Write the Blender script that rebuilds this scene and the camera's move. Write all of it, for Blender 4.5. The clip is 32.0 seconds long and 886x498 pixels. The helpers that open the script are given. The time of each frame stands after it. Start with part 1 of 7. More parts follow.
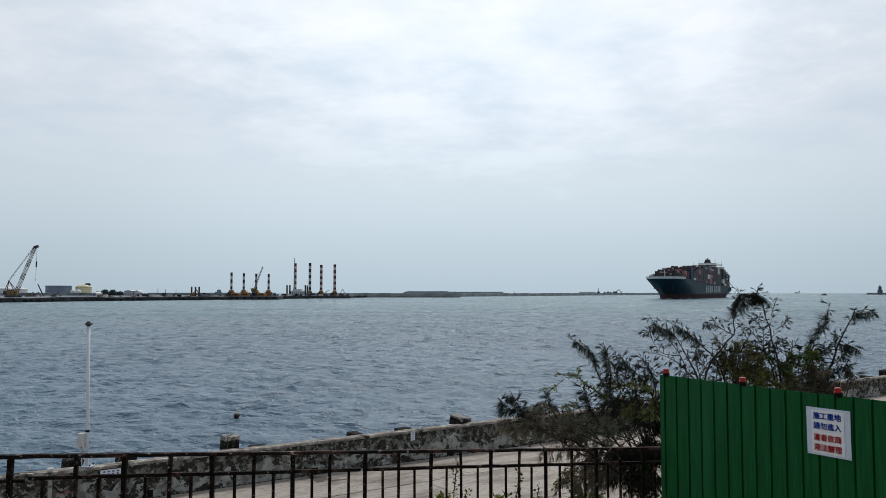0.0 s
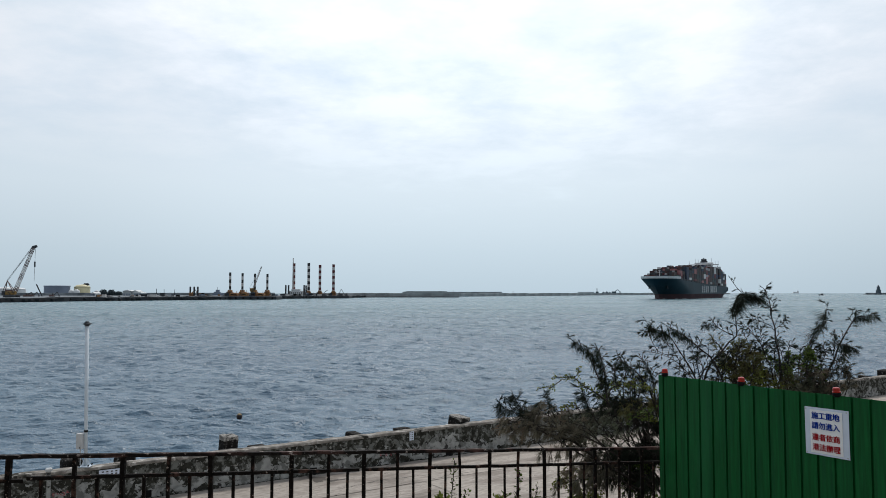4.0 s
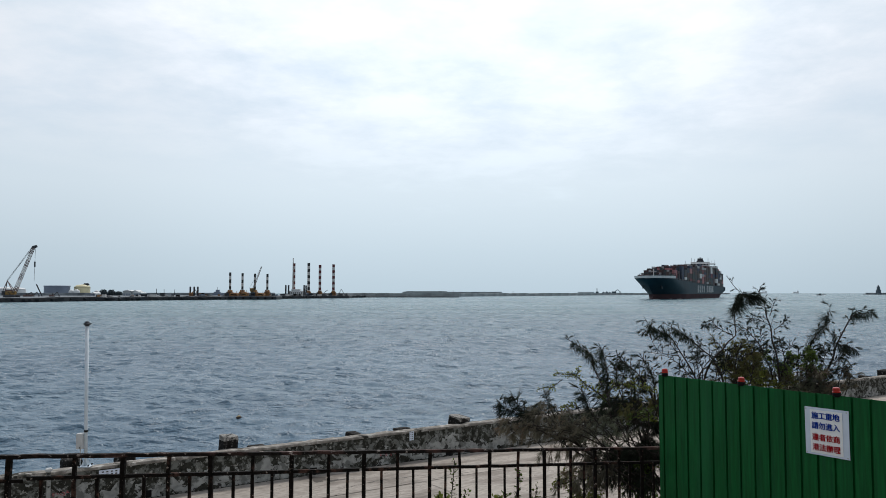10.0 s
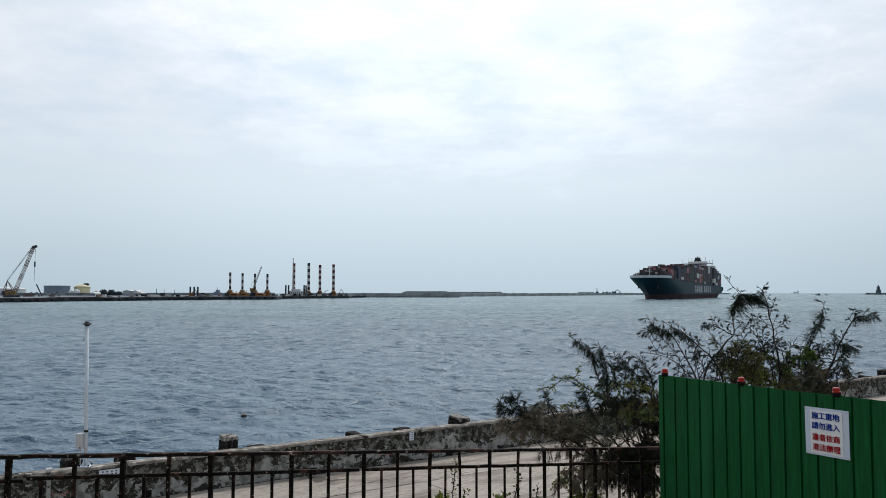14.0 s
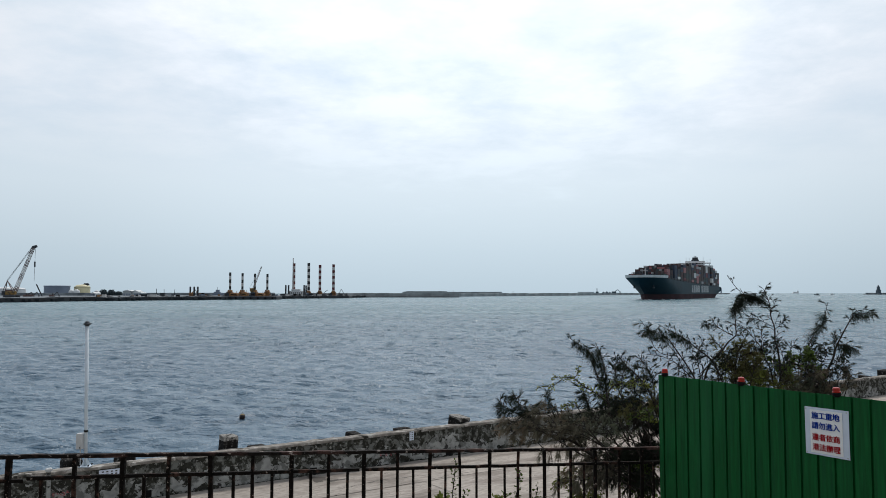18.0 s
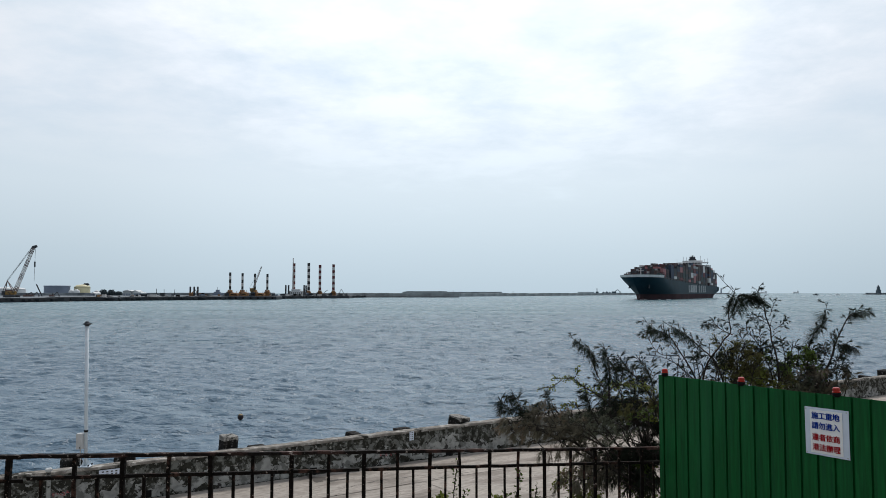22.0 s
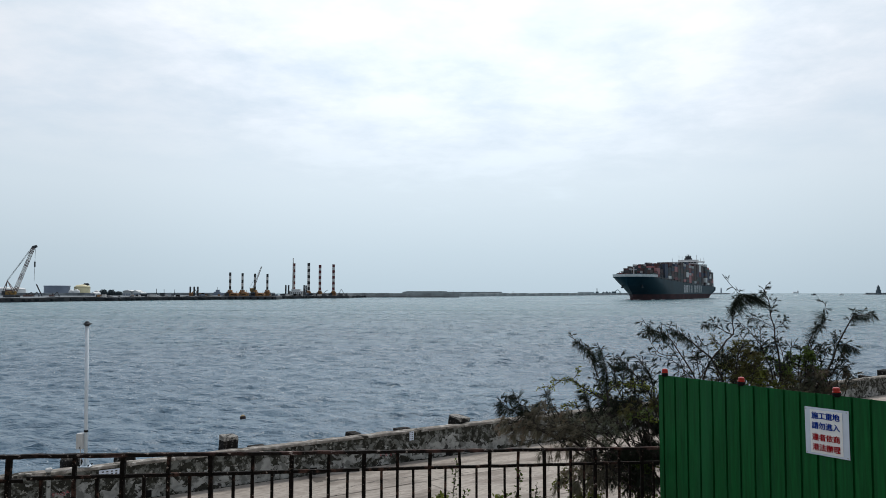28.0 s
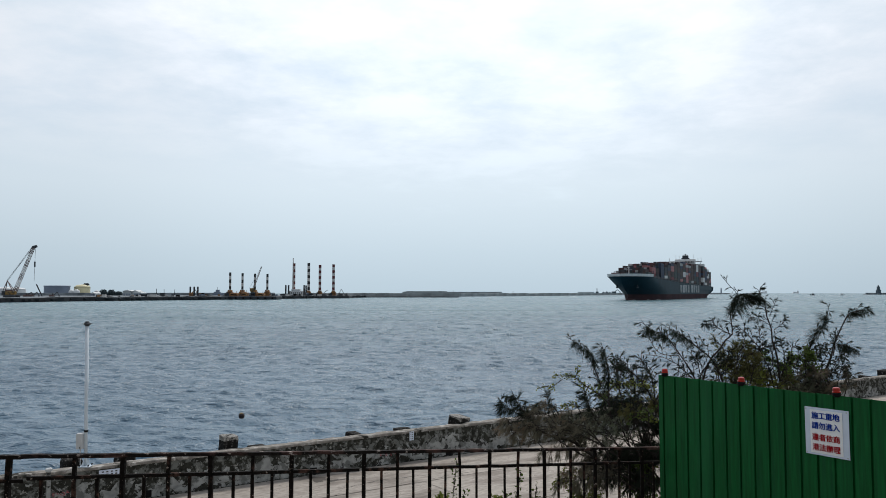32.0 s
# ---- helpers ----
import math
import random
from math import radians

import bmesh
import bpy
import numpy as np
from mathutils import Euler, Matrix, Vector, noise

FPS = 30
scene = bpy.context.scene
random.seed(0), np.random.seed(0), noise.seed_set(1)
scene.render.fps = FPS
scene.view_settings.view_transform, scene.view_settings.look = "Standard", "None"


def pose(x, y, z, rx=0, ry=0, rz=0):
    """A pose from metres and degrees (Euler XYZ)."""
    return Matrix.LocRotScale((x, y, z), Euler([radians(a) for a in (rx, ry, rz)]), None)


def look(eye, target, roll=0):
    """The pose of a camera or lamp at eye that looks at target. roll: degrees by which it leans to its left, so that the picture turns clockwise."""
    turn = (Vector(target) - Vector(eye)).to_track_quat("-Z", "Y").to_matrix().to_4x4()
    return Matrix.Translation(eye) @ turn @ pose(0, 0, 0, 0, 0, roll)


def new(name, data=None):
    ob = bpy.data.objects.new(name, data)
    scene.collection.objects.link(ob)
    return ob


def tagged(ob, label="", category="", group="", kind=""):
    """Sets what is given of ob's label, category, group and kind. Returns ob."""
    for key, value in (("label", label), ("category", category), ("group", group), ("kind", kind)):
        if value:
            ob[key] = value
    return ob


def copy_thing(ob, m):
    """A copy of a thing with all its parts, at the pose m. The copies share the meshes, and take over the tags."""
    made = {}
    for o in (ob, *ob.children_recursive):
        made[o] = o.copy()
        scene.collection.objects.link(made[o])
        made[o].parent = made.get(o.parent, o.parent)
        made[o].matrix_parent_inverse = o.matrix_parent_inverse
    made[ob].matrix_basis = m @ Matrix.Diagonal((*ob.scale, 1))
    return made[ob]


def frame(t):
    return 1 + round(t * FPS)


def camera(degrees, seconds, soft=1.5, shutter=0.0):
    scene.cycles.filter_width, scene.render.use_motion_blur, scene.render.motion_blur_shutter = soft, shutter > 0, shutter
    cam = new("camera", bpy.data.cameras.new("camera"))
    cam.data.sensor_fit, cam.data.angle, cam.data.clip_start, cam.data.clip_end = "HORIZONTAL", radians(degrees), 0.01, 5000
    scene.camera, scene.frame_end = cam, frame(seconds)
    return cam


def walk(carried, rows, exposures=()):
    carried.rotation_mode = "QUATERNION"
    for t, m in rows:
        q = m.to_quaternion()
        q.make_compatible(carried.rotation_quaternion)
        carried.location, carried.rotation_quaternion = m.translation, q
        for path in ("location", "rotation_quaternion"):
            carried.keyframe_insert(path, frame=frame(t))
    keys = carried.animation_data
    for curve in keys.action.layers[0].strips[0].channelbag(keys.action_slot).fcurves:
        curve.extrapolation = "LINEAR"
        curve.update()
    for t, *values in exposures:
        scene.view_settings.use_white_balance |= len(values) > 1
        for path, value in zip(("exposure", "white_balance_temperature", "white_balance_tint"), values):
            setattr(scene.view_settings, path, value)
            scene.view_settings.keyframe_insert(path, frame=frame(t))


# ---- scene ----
# Harbour mouth seen from a ramp beside the quay road. Metres; sea level is z = 0, the view goes along +y.
EYE = (0.0, 0.0, 6.9)
TILT = 3.22
SECONDS = 32.0

cam = camera(60, SECONDS, soft=0.75)
# a hand still rests on the tripod in the first seconds: turn and tilt in degrees
SHAKE = [(0.0, 0.09, 0.0), (0.5, 0.12, 0.05), (1.0, 0.155, 0.05), (1.5, 0.15, 0.19), (2.0, 0.09, 0.15),
         (2.5, 0.045, 0.04), (3.0, 0.0, 0.01), (3.5, 0.0, 0.0), (16.0, 0.0, 0.0), (32.0, 0.0, 0.0)]
walk(cam, [(t, pose(*EYE, 90 + TILT + up, 0, turn)) for t, turn, up in SHAKE],
     [(0.0, -0.13), (0.5, -0.05), (1.0, 0.0), (32.0, 0.0)])

# ---- light ----
SUN_UP, SUN_RIGHT = 58.0, 14.0


def make_world():
    world = bpy.data.worlds.new("overcast_sky")
    scene.world = world
    world.use_nodes = True
    nt = world.node_tree
    nt.nodes.clear()
    out = nt.nodes.new("ShaderNodeOutputWorld")
    back = nt.nodes.new("ShaderNodeBackground")
    sky = nt.nodes.new("ShaderNodeTexSky")
    sky.sky_type = "NISHITA"
    sky.sun_disc = False
    sky.sun_elevation = radians(SUN_UP)
    sky.sun_rotation = radians(SUN_RIGHT)
    sky.dust_density = 4.0
    dim = nt.nodes.new("ShaderNodeMixRGB")
    dim.blend_type = "MULTIPLY"
    dim.inputs[0].default_value = 1.0
    dim.inputs[2].default_value = (0.10, 0.10, 0.10, 1)
    nt.links.new(sky.outputs[0], dim.inputs[1])
    co = nt.nodes.new("ShaderNodeTexCoord")
    sep = nt.nodes.new("ShaderNodeSeparateXYZ")
    nt.links.new(co.outputs["Generated"], sep.inputs[0])
    # veil of high cloud: paler and brighter towards the zenith
    veil = nt.nodes.new("ShaderNodeValToRGB")
    el = veil.color_ramp.elements
    el[0].position, el[0].color = 0.0, (0.555, 0.690, 0.792, 1)
    el[1].position, el[1].color = 1.0, (0.68, 0.77, 0.89, 1)
    for p, c in ((0.05, (0.615, 0.750, 0.855, 1)), (0.13, (0.750, 0.867, 0.962, 1)), (0.22, (0.87, 0.955, 1.04, 1)), (0.34, (1.0, 1.06, 1.12, 1)), (0.6, (1.0, 1.03, 1.08, 1))):
        e = el.new(p)
        e.color = c
    nt.links.new(sep.outputs["Z"], veil.inputs[0])
    # broken cloud deck: the direction divided by its height, so that clouds flatten towards the horizon
    den = nt.nodes.new("ShaderNodeMath")
    den.operation = "MAXIMUM"
    den.inputs[1].default_value = 0.0
    nt.links.new(sep.outputs["Z"], den.inputs[0])
    add = nt.nodes.new("ShaderNodeMath")
    add.inputs[1].default_value = 0.12
    nt.links.new(den.outputs[0], add.inputs[0])
    div = nt.nodes.new("ShaderNodeVectorMath")
    div.operation = "DIVIDE"
    com = nt.nodes.new("ShaderNodeCombineXYZ")
    for i in range(3):
        nt.links.new(add.outputs[0], com.inputs[i])
    nt.links.new(co.outputs["Generated"], div.inputs[0])
    nt.links.new(com.outputs[0], div.inputs[1])
    cloud = nt.nodes.new("ShaderNodeTexNoise")
    cloud.inputs["Scale"].default_value = 2.6
    cloud.inputs["Detail"].default_value = 9.0
    cloud.inputs["Roughness"].default_value = 0.6
    cloud.inputs["Distortion"].default_value = 0.12
    nt.links.new(div.outputs[0], cloud.inputs["Vector"])
    ramp = nt.nodes.new("ShaderNodeValToRGB")
    ramp.color_ramp.elements[0].position, ramp.color_ramp.elements[0].color = 0.31, (0.84, 0.90, 0.955, 1)
    gap = ramp.color_ramp.elements.new(0.40)
    gap.color = (0.955, 0.965, 0.985, 1)
    ramp.color_ramp.elements[1].position, ramp.color_ramp.elements[1].color = 0.62, (1.045, 1.03, 1.035, 1)
    nt.links.new(cloud.outputs[0], ramp.inputs[0])
    # clouds show only well above the horizon haze
    fade = nt.nodes.new("ShaderNodeMapRange")
    fade.inputs["From Min"].default_value, fade.inputs["From Max"].default_value = 0.13, 0.25
    nt.links.new(sep.outputs["Z"], fade.inputs[0])
    mul = nt.nodes.new("ShaderNodeMixRGB")
    mul.blend_type = "MULTIPLY"
    nt.links.new(fade.outputs[0], mul.inputs[0])
    nt.links.new(veil.outputs[0], mul.inputs[1])
    nt.links.new(ramp.outputs[0], mul.inputs[2])
    # the cloud glows on the sun's side and is thinner and duller away from it
    glow = nt.nodes.new("ShaderNodeValToRGB")
    glow.color_ramp.interpolation = "EASE"
    for p, v in ((0.5, 0.56), (0.85, 0.77), (0.93, 0.895)):
        glow.color_ramp.elements.new(p).color = (v, v, v, 1)
    glow.color_ramp.elements[0].color = (0.42, 0.42, 0.42, 1)
    glow.color_ramp.elements[len(glow.color_ramp.elements) - 1].color = (1.0, 1.0, 1.0, 1)
    half = nt.nodes.new("ShaderNodeMath")
    half.operation = "MULTIPLY_ADD"
    half.inputs[1].default_value, half.inputs[2].default_value = 0.5, 0.5
    toward = nt.nodes.new("ShaderNodeVectorMath")
    toward.operation = "DOT_PRODUCT"
    toward.inputs[1].default_value = (0.035, 0.999, 0.0)
    nt.links.new(co.outputs["Generated"], toward.inputs[0])
    nt.links.new(toward.outputs["Value"], half.inputs[0])
    nt.links.new(half.outputs[0], glow.inputs[0])
    side = nt.nodes.new("ShaderNodeMixRGB")
    side.blend_type = "MULTIPLY"
    side.inputs[0].default_value = 1.0
    nt.links.new(mul.outputs[0], side.inputs[1])
    nt.links.new(glow.outputs[0], side.inputs[2])
    # the thick bright bank of cloud under the sun, with a ragged edge
    bank = nt.nodes.new("ShaderNodeVectorMath")
    bank.operation = "DOT_PRODUCT"
    bank.inputs[1].default_value = (math.sin(radians(3)) * math.cos(radians(40)), math.cos(radians(3)) * math.cos(radians(40)), math.sin(radians(40)))
    nt.links.new(co.outputs["Generated"], bank.inputs[0])
    rag = nt.nodes.new("ShaderNodeMath")
    rag.operation = "MULTIPLY_ADD"
    rag.inputs[1].default_value = 0.16
    nt.links.new(cloud.outputs[0], rag.inputs[0])
    nt.links.new(bank.outputs["Value"], rag.inputs[2])
    lift = nt.nodes.new("ShaderNodeMapRange")
    lift.interpolation_type = "SMOOTHSTEP"
    lift.inputs["From Min"].default_value, lift.inputs["From Max"].default_value = 0.905, 1.01
    lift.inputs["To Min"].default_value, lift.inputs["To Max"].default_value = 0.978, 1.10
    nt.links.new(rag.outputs[0], lift.inputs[0])
    lit = nt.nodes.new("ShaderNodeMixRGB")
    lit.blend_type = "MULTIPLY"
    lit.inputs[0].default_value = 1.0
    nt.links.new(side.outputs[0], lit.inputs[1])
    nt.links.new(lift.outputs[0], lit.inputs[2])
    mix = nt.nodes.new("ShaderNodeMixRGB")
    mix.inputs[0].default_value = 0.93
    nt.links.new(dim.outputs[0], mix.inputs[1])
    nt.links.new(lit.outputs[0], mix.inputs[2])
    nt.links.new(mix.outputs[0], back.inputs[0])
    back.inputs[1].default_value = 1.0
    nt.links.new(back.outputs[0], out.inputs[0])


make_world()
sun = new("sun", bpy.data.lights.new("sun", "SUN"))
sun.data.energy, sun.data.angle, sun.data.color = 1.6, radians(9), (1.0, 0.95, 0.88)
a, e = radians(SUN_RIGHT), radians(SUN_UP)
sun.matrix_world = look((0, 0, 60), Vector((0, 0, 60)) - Vector((math.sin(a) * math.cos(e), math.cos(a) * math.cos(e), math.sin(e))))


# ---- materials ----
def material(name, color, rough=0.7, metal=0.0, vary=0.15, scale=3.0, bump=0.0, bump_scale=40.0, second=None, second_scale=1.2,
             second_at=(0.5, 0.62), per_object=0.0, spec=0.5, stretch=(1, 1, 1), third=None, third_scale=4.0, third_at=(0.56, 0.58), thin=0.0):
    """A surface with grain at two scales; second: a colour of stains or flaking with a shape of its own."""
    m = bpy.data.materials.new(name)
    m.use_nodes = True
    nt = m.node_tree
    b = nt.nodes["Principled BSDF"]
    b.inputs["Roughness"].default_value = rough
    b.inputs["Metallic"].default_value = metal
    b.inputs["Specular IOR Level"].default_value = spec
    co = nt.nodes.new("ShaderNodeTexCoord")
    mp = nt.nodes.new("ShaderNodeMapping")
    mp.inputs["Scale"].default_value = stretch
    nt.links.new(co.outputs["Object"], mp.inputs[0])
    src = mp.outputs[0]
    n1 = nt.nodes.new("ShaderNodeTexNoise")
    n1.inputs["Scale"].default_value, n1.inputs["Detail"].default_value = scale, 6.0
    nt.links.new(src, n1.inputs["Vector"])
    r1 = nt.nodes.new("ShaderNodeMapRange")
    r1.inputs["From Min"].default_value, r1.inputs["From Max"].default_value = 0.3, 0.7
    r1.inputs["To Min"].default_value, r1.inputs["To Max"].default_value = 1 - vary, 1 + vary
    nt.links.new(n1.outputs[0], r1.inputs[0])
    mul = nt.nodes.new("ShaderNodeMixRGB")
    mul.blend_type = "MULTIPLY"
    mul.inputs[0].default_value = 1.0
    mul.inputs[1].default_value = (*color, 1)
    nt.links.new(r1.outputs[0], mul.inputs[2])
    last = mul.outputs[0]
    for tint, tint_scale, tint_at in ((second, second_scale, second_at), (third, third_scale, third_at)):
        if not tint:
            continue
        n2 = nt.nodes.new("ShaderNodeTexNoise")
        n2.inputs["Scale"].default_value, n2.inputs["Detail"].default_value = tint_scale, 9.0
        n2.inputs["Roughness"].default_value = 0.62
        nt.links.new(src, n2.inputs["Vector"])
        r2 = nt.nodes.new("ShaderNodeMapRange")
        r2.inputs["From Min"].default_value, r2.inputs["From Max"].default_value = tint_at
        nt.links.new(n2.outputs[0], r2.inputs[0])
        mx = nt.nodes.new("ShaderNodeMixRGB")
        mx.inputs[2].default_value = (*tint, 1)
        nt.links.new(r2.outputs[0], mx.inputs[0])
        nt.links.new(last, mx.inputs[1])
        last = mx.outputs[0]
    if per_object:
        oi = nt.nodes.new("ShaderNodeObjectInfo")
        r3 = nt.nodes.new("ShaderNodeMapRange")
        r3.inputs["To Min"].default_value, r3.inputs["To Max"].default_value = 1 - per_object, 1 + per_object
        nt.links.new(oi.outputs["Random"], r3.inputs[0])
        m3 = nt.nodes.new("ShaderNodeMixRGB")
        m3.blend_type = "MULTIPLY"
        m3.inputs[0].default_value = 1.0
        nt.links.new(last, m3.inputs[1])
        nt.links.new(r3.outputs[0], m3.inputs[2])
        last = m3.outputs[0]
    nt.links.new(last, b.inputs["Base Color"])
    if thin:
        # leaves and needles let part of the light through
        tr = nt.nodes.new("ShaderNodeBsdfTranslucent")
        nt.links.new(last, tr.inputs["Color"])
        ms = nt.nodes.new("ShaderNodeMixShader")
        ms.inputs[0].default_value = thin
        nt.links.new(b.outputs[0], ms.inputs[1])
        nt.links.new(tr.outputs[0], ms.inputs[2])
        nt.links.new(ms.outputs[0], nt.nodes["Material Output"].inputs[0])
    if bump:
        n4 = nt.nodes.new("ShaderNodeTexNoise")
        n4.inputs["Scale"].default_value, n4.inputs["Detail"].default_value = bump_scale, 5.0
        nt.links.new(src, n4.inputs["Vector"])
        bp = nt.nodes.new("ShaderNodeBump")
        bp.inputs["Strength"].default_value = bump
        bp.inputs["Distance"].default_value = 0.02
        nt.links.new(n4.outputs[0], bp.inputs["Height"])
        nt.links.new(bp.outputs[0], b.inputs["Normal"])
    return m


def water_material():
    m = bpy.data.materials.new("sea_water")
    m.use_nodes = True
    nt = m.node_tree
    b = nt.nodes["Principled BSDF"]
    b.inputs["IOR"].default_value = 1.333
    co = nt.nodes.new("ShaderNodeTexCoord")
    tint = nt.nodes.new("ShaderNodeTexNoise")
    tint.inputs["Scale"].default_value, tint.inputs["Detail"].default_value = 0.02, 3.0
    nt.links.new(co.outputs["Object"], tint.inputs["Vector"])
    cr = nt.nodes.new("ShaderNodeValToRGB")
    cr.color_ramp.elements[0].position, cr.color_ramp.elements[0].color = 0.35, (0.086, 0.150, 0.214, 1)
    cr.color_ramp.elements[1].position, cr.color_ramp.elements[1].color = 0.65, (0.117, 0.196, 0.265, 1)
    nt.links.new(tint.outputs[0], cr.inputs[0])
    # base colour shifts to this teal farther out
    far_tint = nt.nodes.new("ShaderNodeMixRGB")
    far_tint.inputs[2].default_value = (0.066, 0.168, 0.208, 1)
    nt.links.new(cr.outputs[0], far_tint.inputs[1])
    nt.links.new(far_tint.outputs[0], b.inputs["Base Color"])
    # the open channel is ruffled by the wind, the lee by the quay less so; gusts leave smoother and rougher streaks
    far = nt.nodes.new("ShaderNodeVectorMath")
    far.operation = "LENGTH"
    nt.links.new(co.outputs["Object"], far.inputs[0])
    rg = nt.nodes.new("ShaderNodeMapRange")
    rg.inputs["From Min"].default_value, rg.inputs["From Max"].default_value = 40.0, 330.0
    rg.inputs["To Min"].default_value, rg.inputs["To Max"].default_value = 0.25, 0.25
    nt.links.new(far.outputs["Value"], rg.inputs[0])
    gm = nt.nodes.new("ShaderNodeMapping")
    gm.inputs["Scale"].default_value = (0.25, 1, 1)
    nt.links.new(co.outputs["Object"], gm.inputs[0])
    gust = nt.nodes.new("ShaderNodeTexNoise")
    gust.inputs["Scale"].default_value, gust.inputs["Detail"].default_value = 0.03, 4.0
    nt.links.new(gm.outputs[0], gust.inputs["Vector"])
    gr = nt.nodes.new("ShaderNodeMapRange")
    gr.inputs["From Min"].default_value, gr.inputs["From Max"].default_value = 0.3, 0.7
    gr.inputs["To Min"].default_value, gr.inputs["To Max"].default_value = 0.7, 1.3
    nt.links.new(gust.outputs[0], gr.inputs[0])
    rm = nt.nodes.new("ShaderNodeMath")
    rm.operation = "MULTIPLY"
    nt.links.new(rg.outputs[0], rm.inputs[0])
    nt.links.new(gr.outputs[0], rm.inputs[1])
    nt.links.new(rm.outputs[0], b.inputs["Roughness"])
    prev = None
    for scale, dist, detail, stretch, turn in ((0.04, 2.0, 5.0, (0.5, 1, 1), 0.0), (0.14, 0.8, 4.0, (0.6, 1, 1), 0.1), (0.5, 0.75, 3.0, (0.5, 1, 1), 0.2), (1.6, 0.44, 4.0, (0.55, 1, 1), -0.12), (5.5, 0.10, 3.0, (0.7, 1, 1), 0.3)):
        mp = nt.nodes.new("ShaderNodeMapping")
        mp.inputs["Scale"].default_value = stretch
        mp.inputs["Rotation"].default_value = (0, 0, turn)
        nt.links.new(co.outputs["Object"], mp.inputs[0])
        n = nt.nodes.new("ShaderNodeTexNoise")
        n.inputs["Scale"].default_value, n.inputs["Detail"].default_value = scale, detail
        nt.links.new(mp.outputs[0], n.inputs["Vector"])
        bp = nt.nodes.new("ShaderNodeBump")
        bp.inputs["Strength"].default_value = 1.0
        bp.inputs["Distance"].default_value = dist
        nt.links.new(n.outputs[0], bp.inputs["Height"])
        if prev:
            nt.links.new(prev.outputs[0], bp.inputs["Normal"])
        prev = bp
    # out in the channel gusts raise steeper chop in groups that lie along the wind
    wind = nt.nodes.new("ShaderNodeMapRange")
    wind.inputs["From Min"].default_value, wind.inputs["From Max"].default_value = 50.0, 170.0
    nt.links.new(far.outputs["Value"], wind.inputs[0])
    # share of the teal base colour, growing from 90 to 330 m
    far_mix = nt.nodes.new("ShaderNodeMapRange")
    far_mix.inputs["From Min"].default_value, far_mix.inputs["From Max"].default_value = 90.0, 330.0
    nt.links.new(far.outputs["Value"], far_mix.inputs[0])
    nt.links.new(far_mix.outputs[0], far_tint.inputs[0])
    for scale, dist, stretch in ((0.80, 1.3, (1, 0.14, 1)), (0.34, 1.8, (1, 0.18, 1))):
        mp = nt.nodes.new("ShaderNodeMapping")
        mp.inputs["Scale"].default_value = stretch
        nt.links.new(co.outputs["Object"], mp.inputs[0])
        n = nt.nodes.new("ShaderNodeTexNoise")
        n.inputs["Scale"].default_value, n.inputs["Detail"].default_value = scale, 4.0
        nt.links.new(mp.outputs[0], n.inputs["Vector"])
        bp = nt.nodes.new("ShaderNodeBump")
        bp.inputs["Distance"].default_value = dist
        nt.links.new(wind.outputs[0], bp.inputs["Strength"])
        nt.links.new(n.outputs[0], bp.inputs["Height"])
        nt.links.new(prev.outputs[0], bp.inputs["Normal"])
        prev = bp
    nt.links.new(prev.outputs[0], b.inputs["Normal"])
    return m


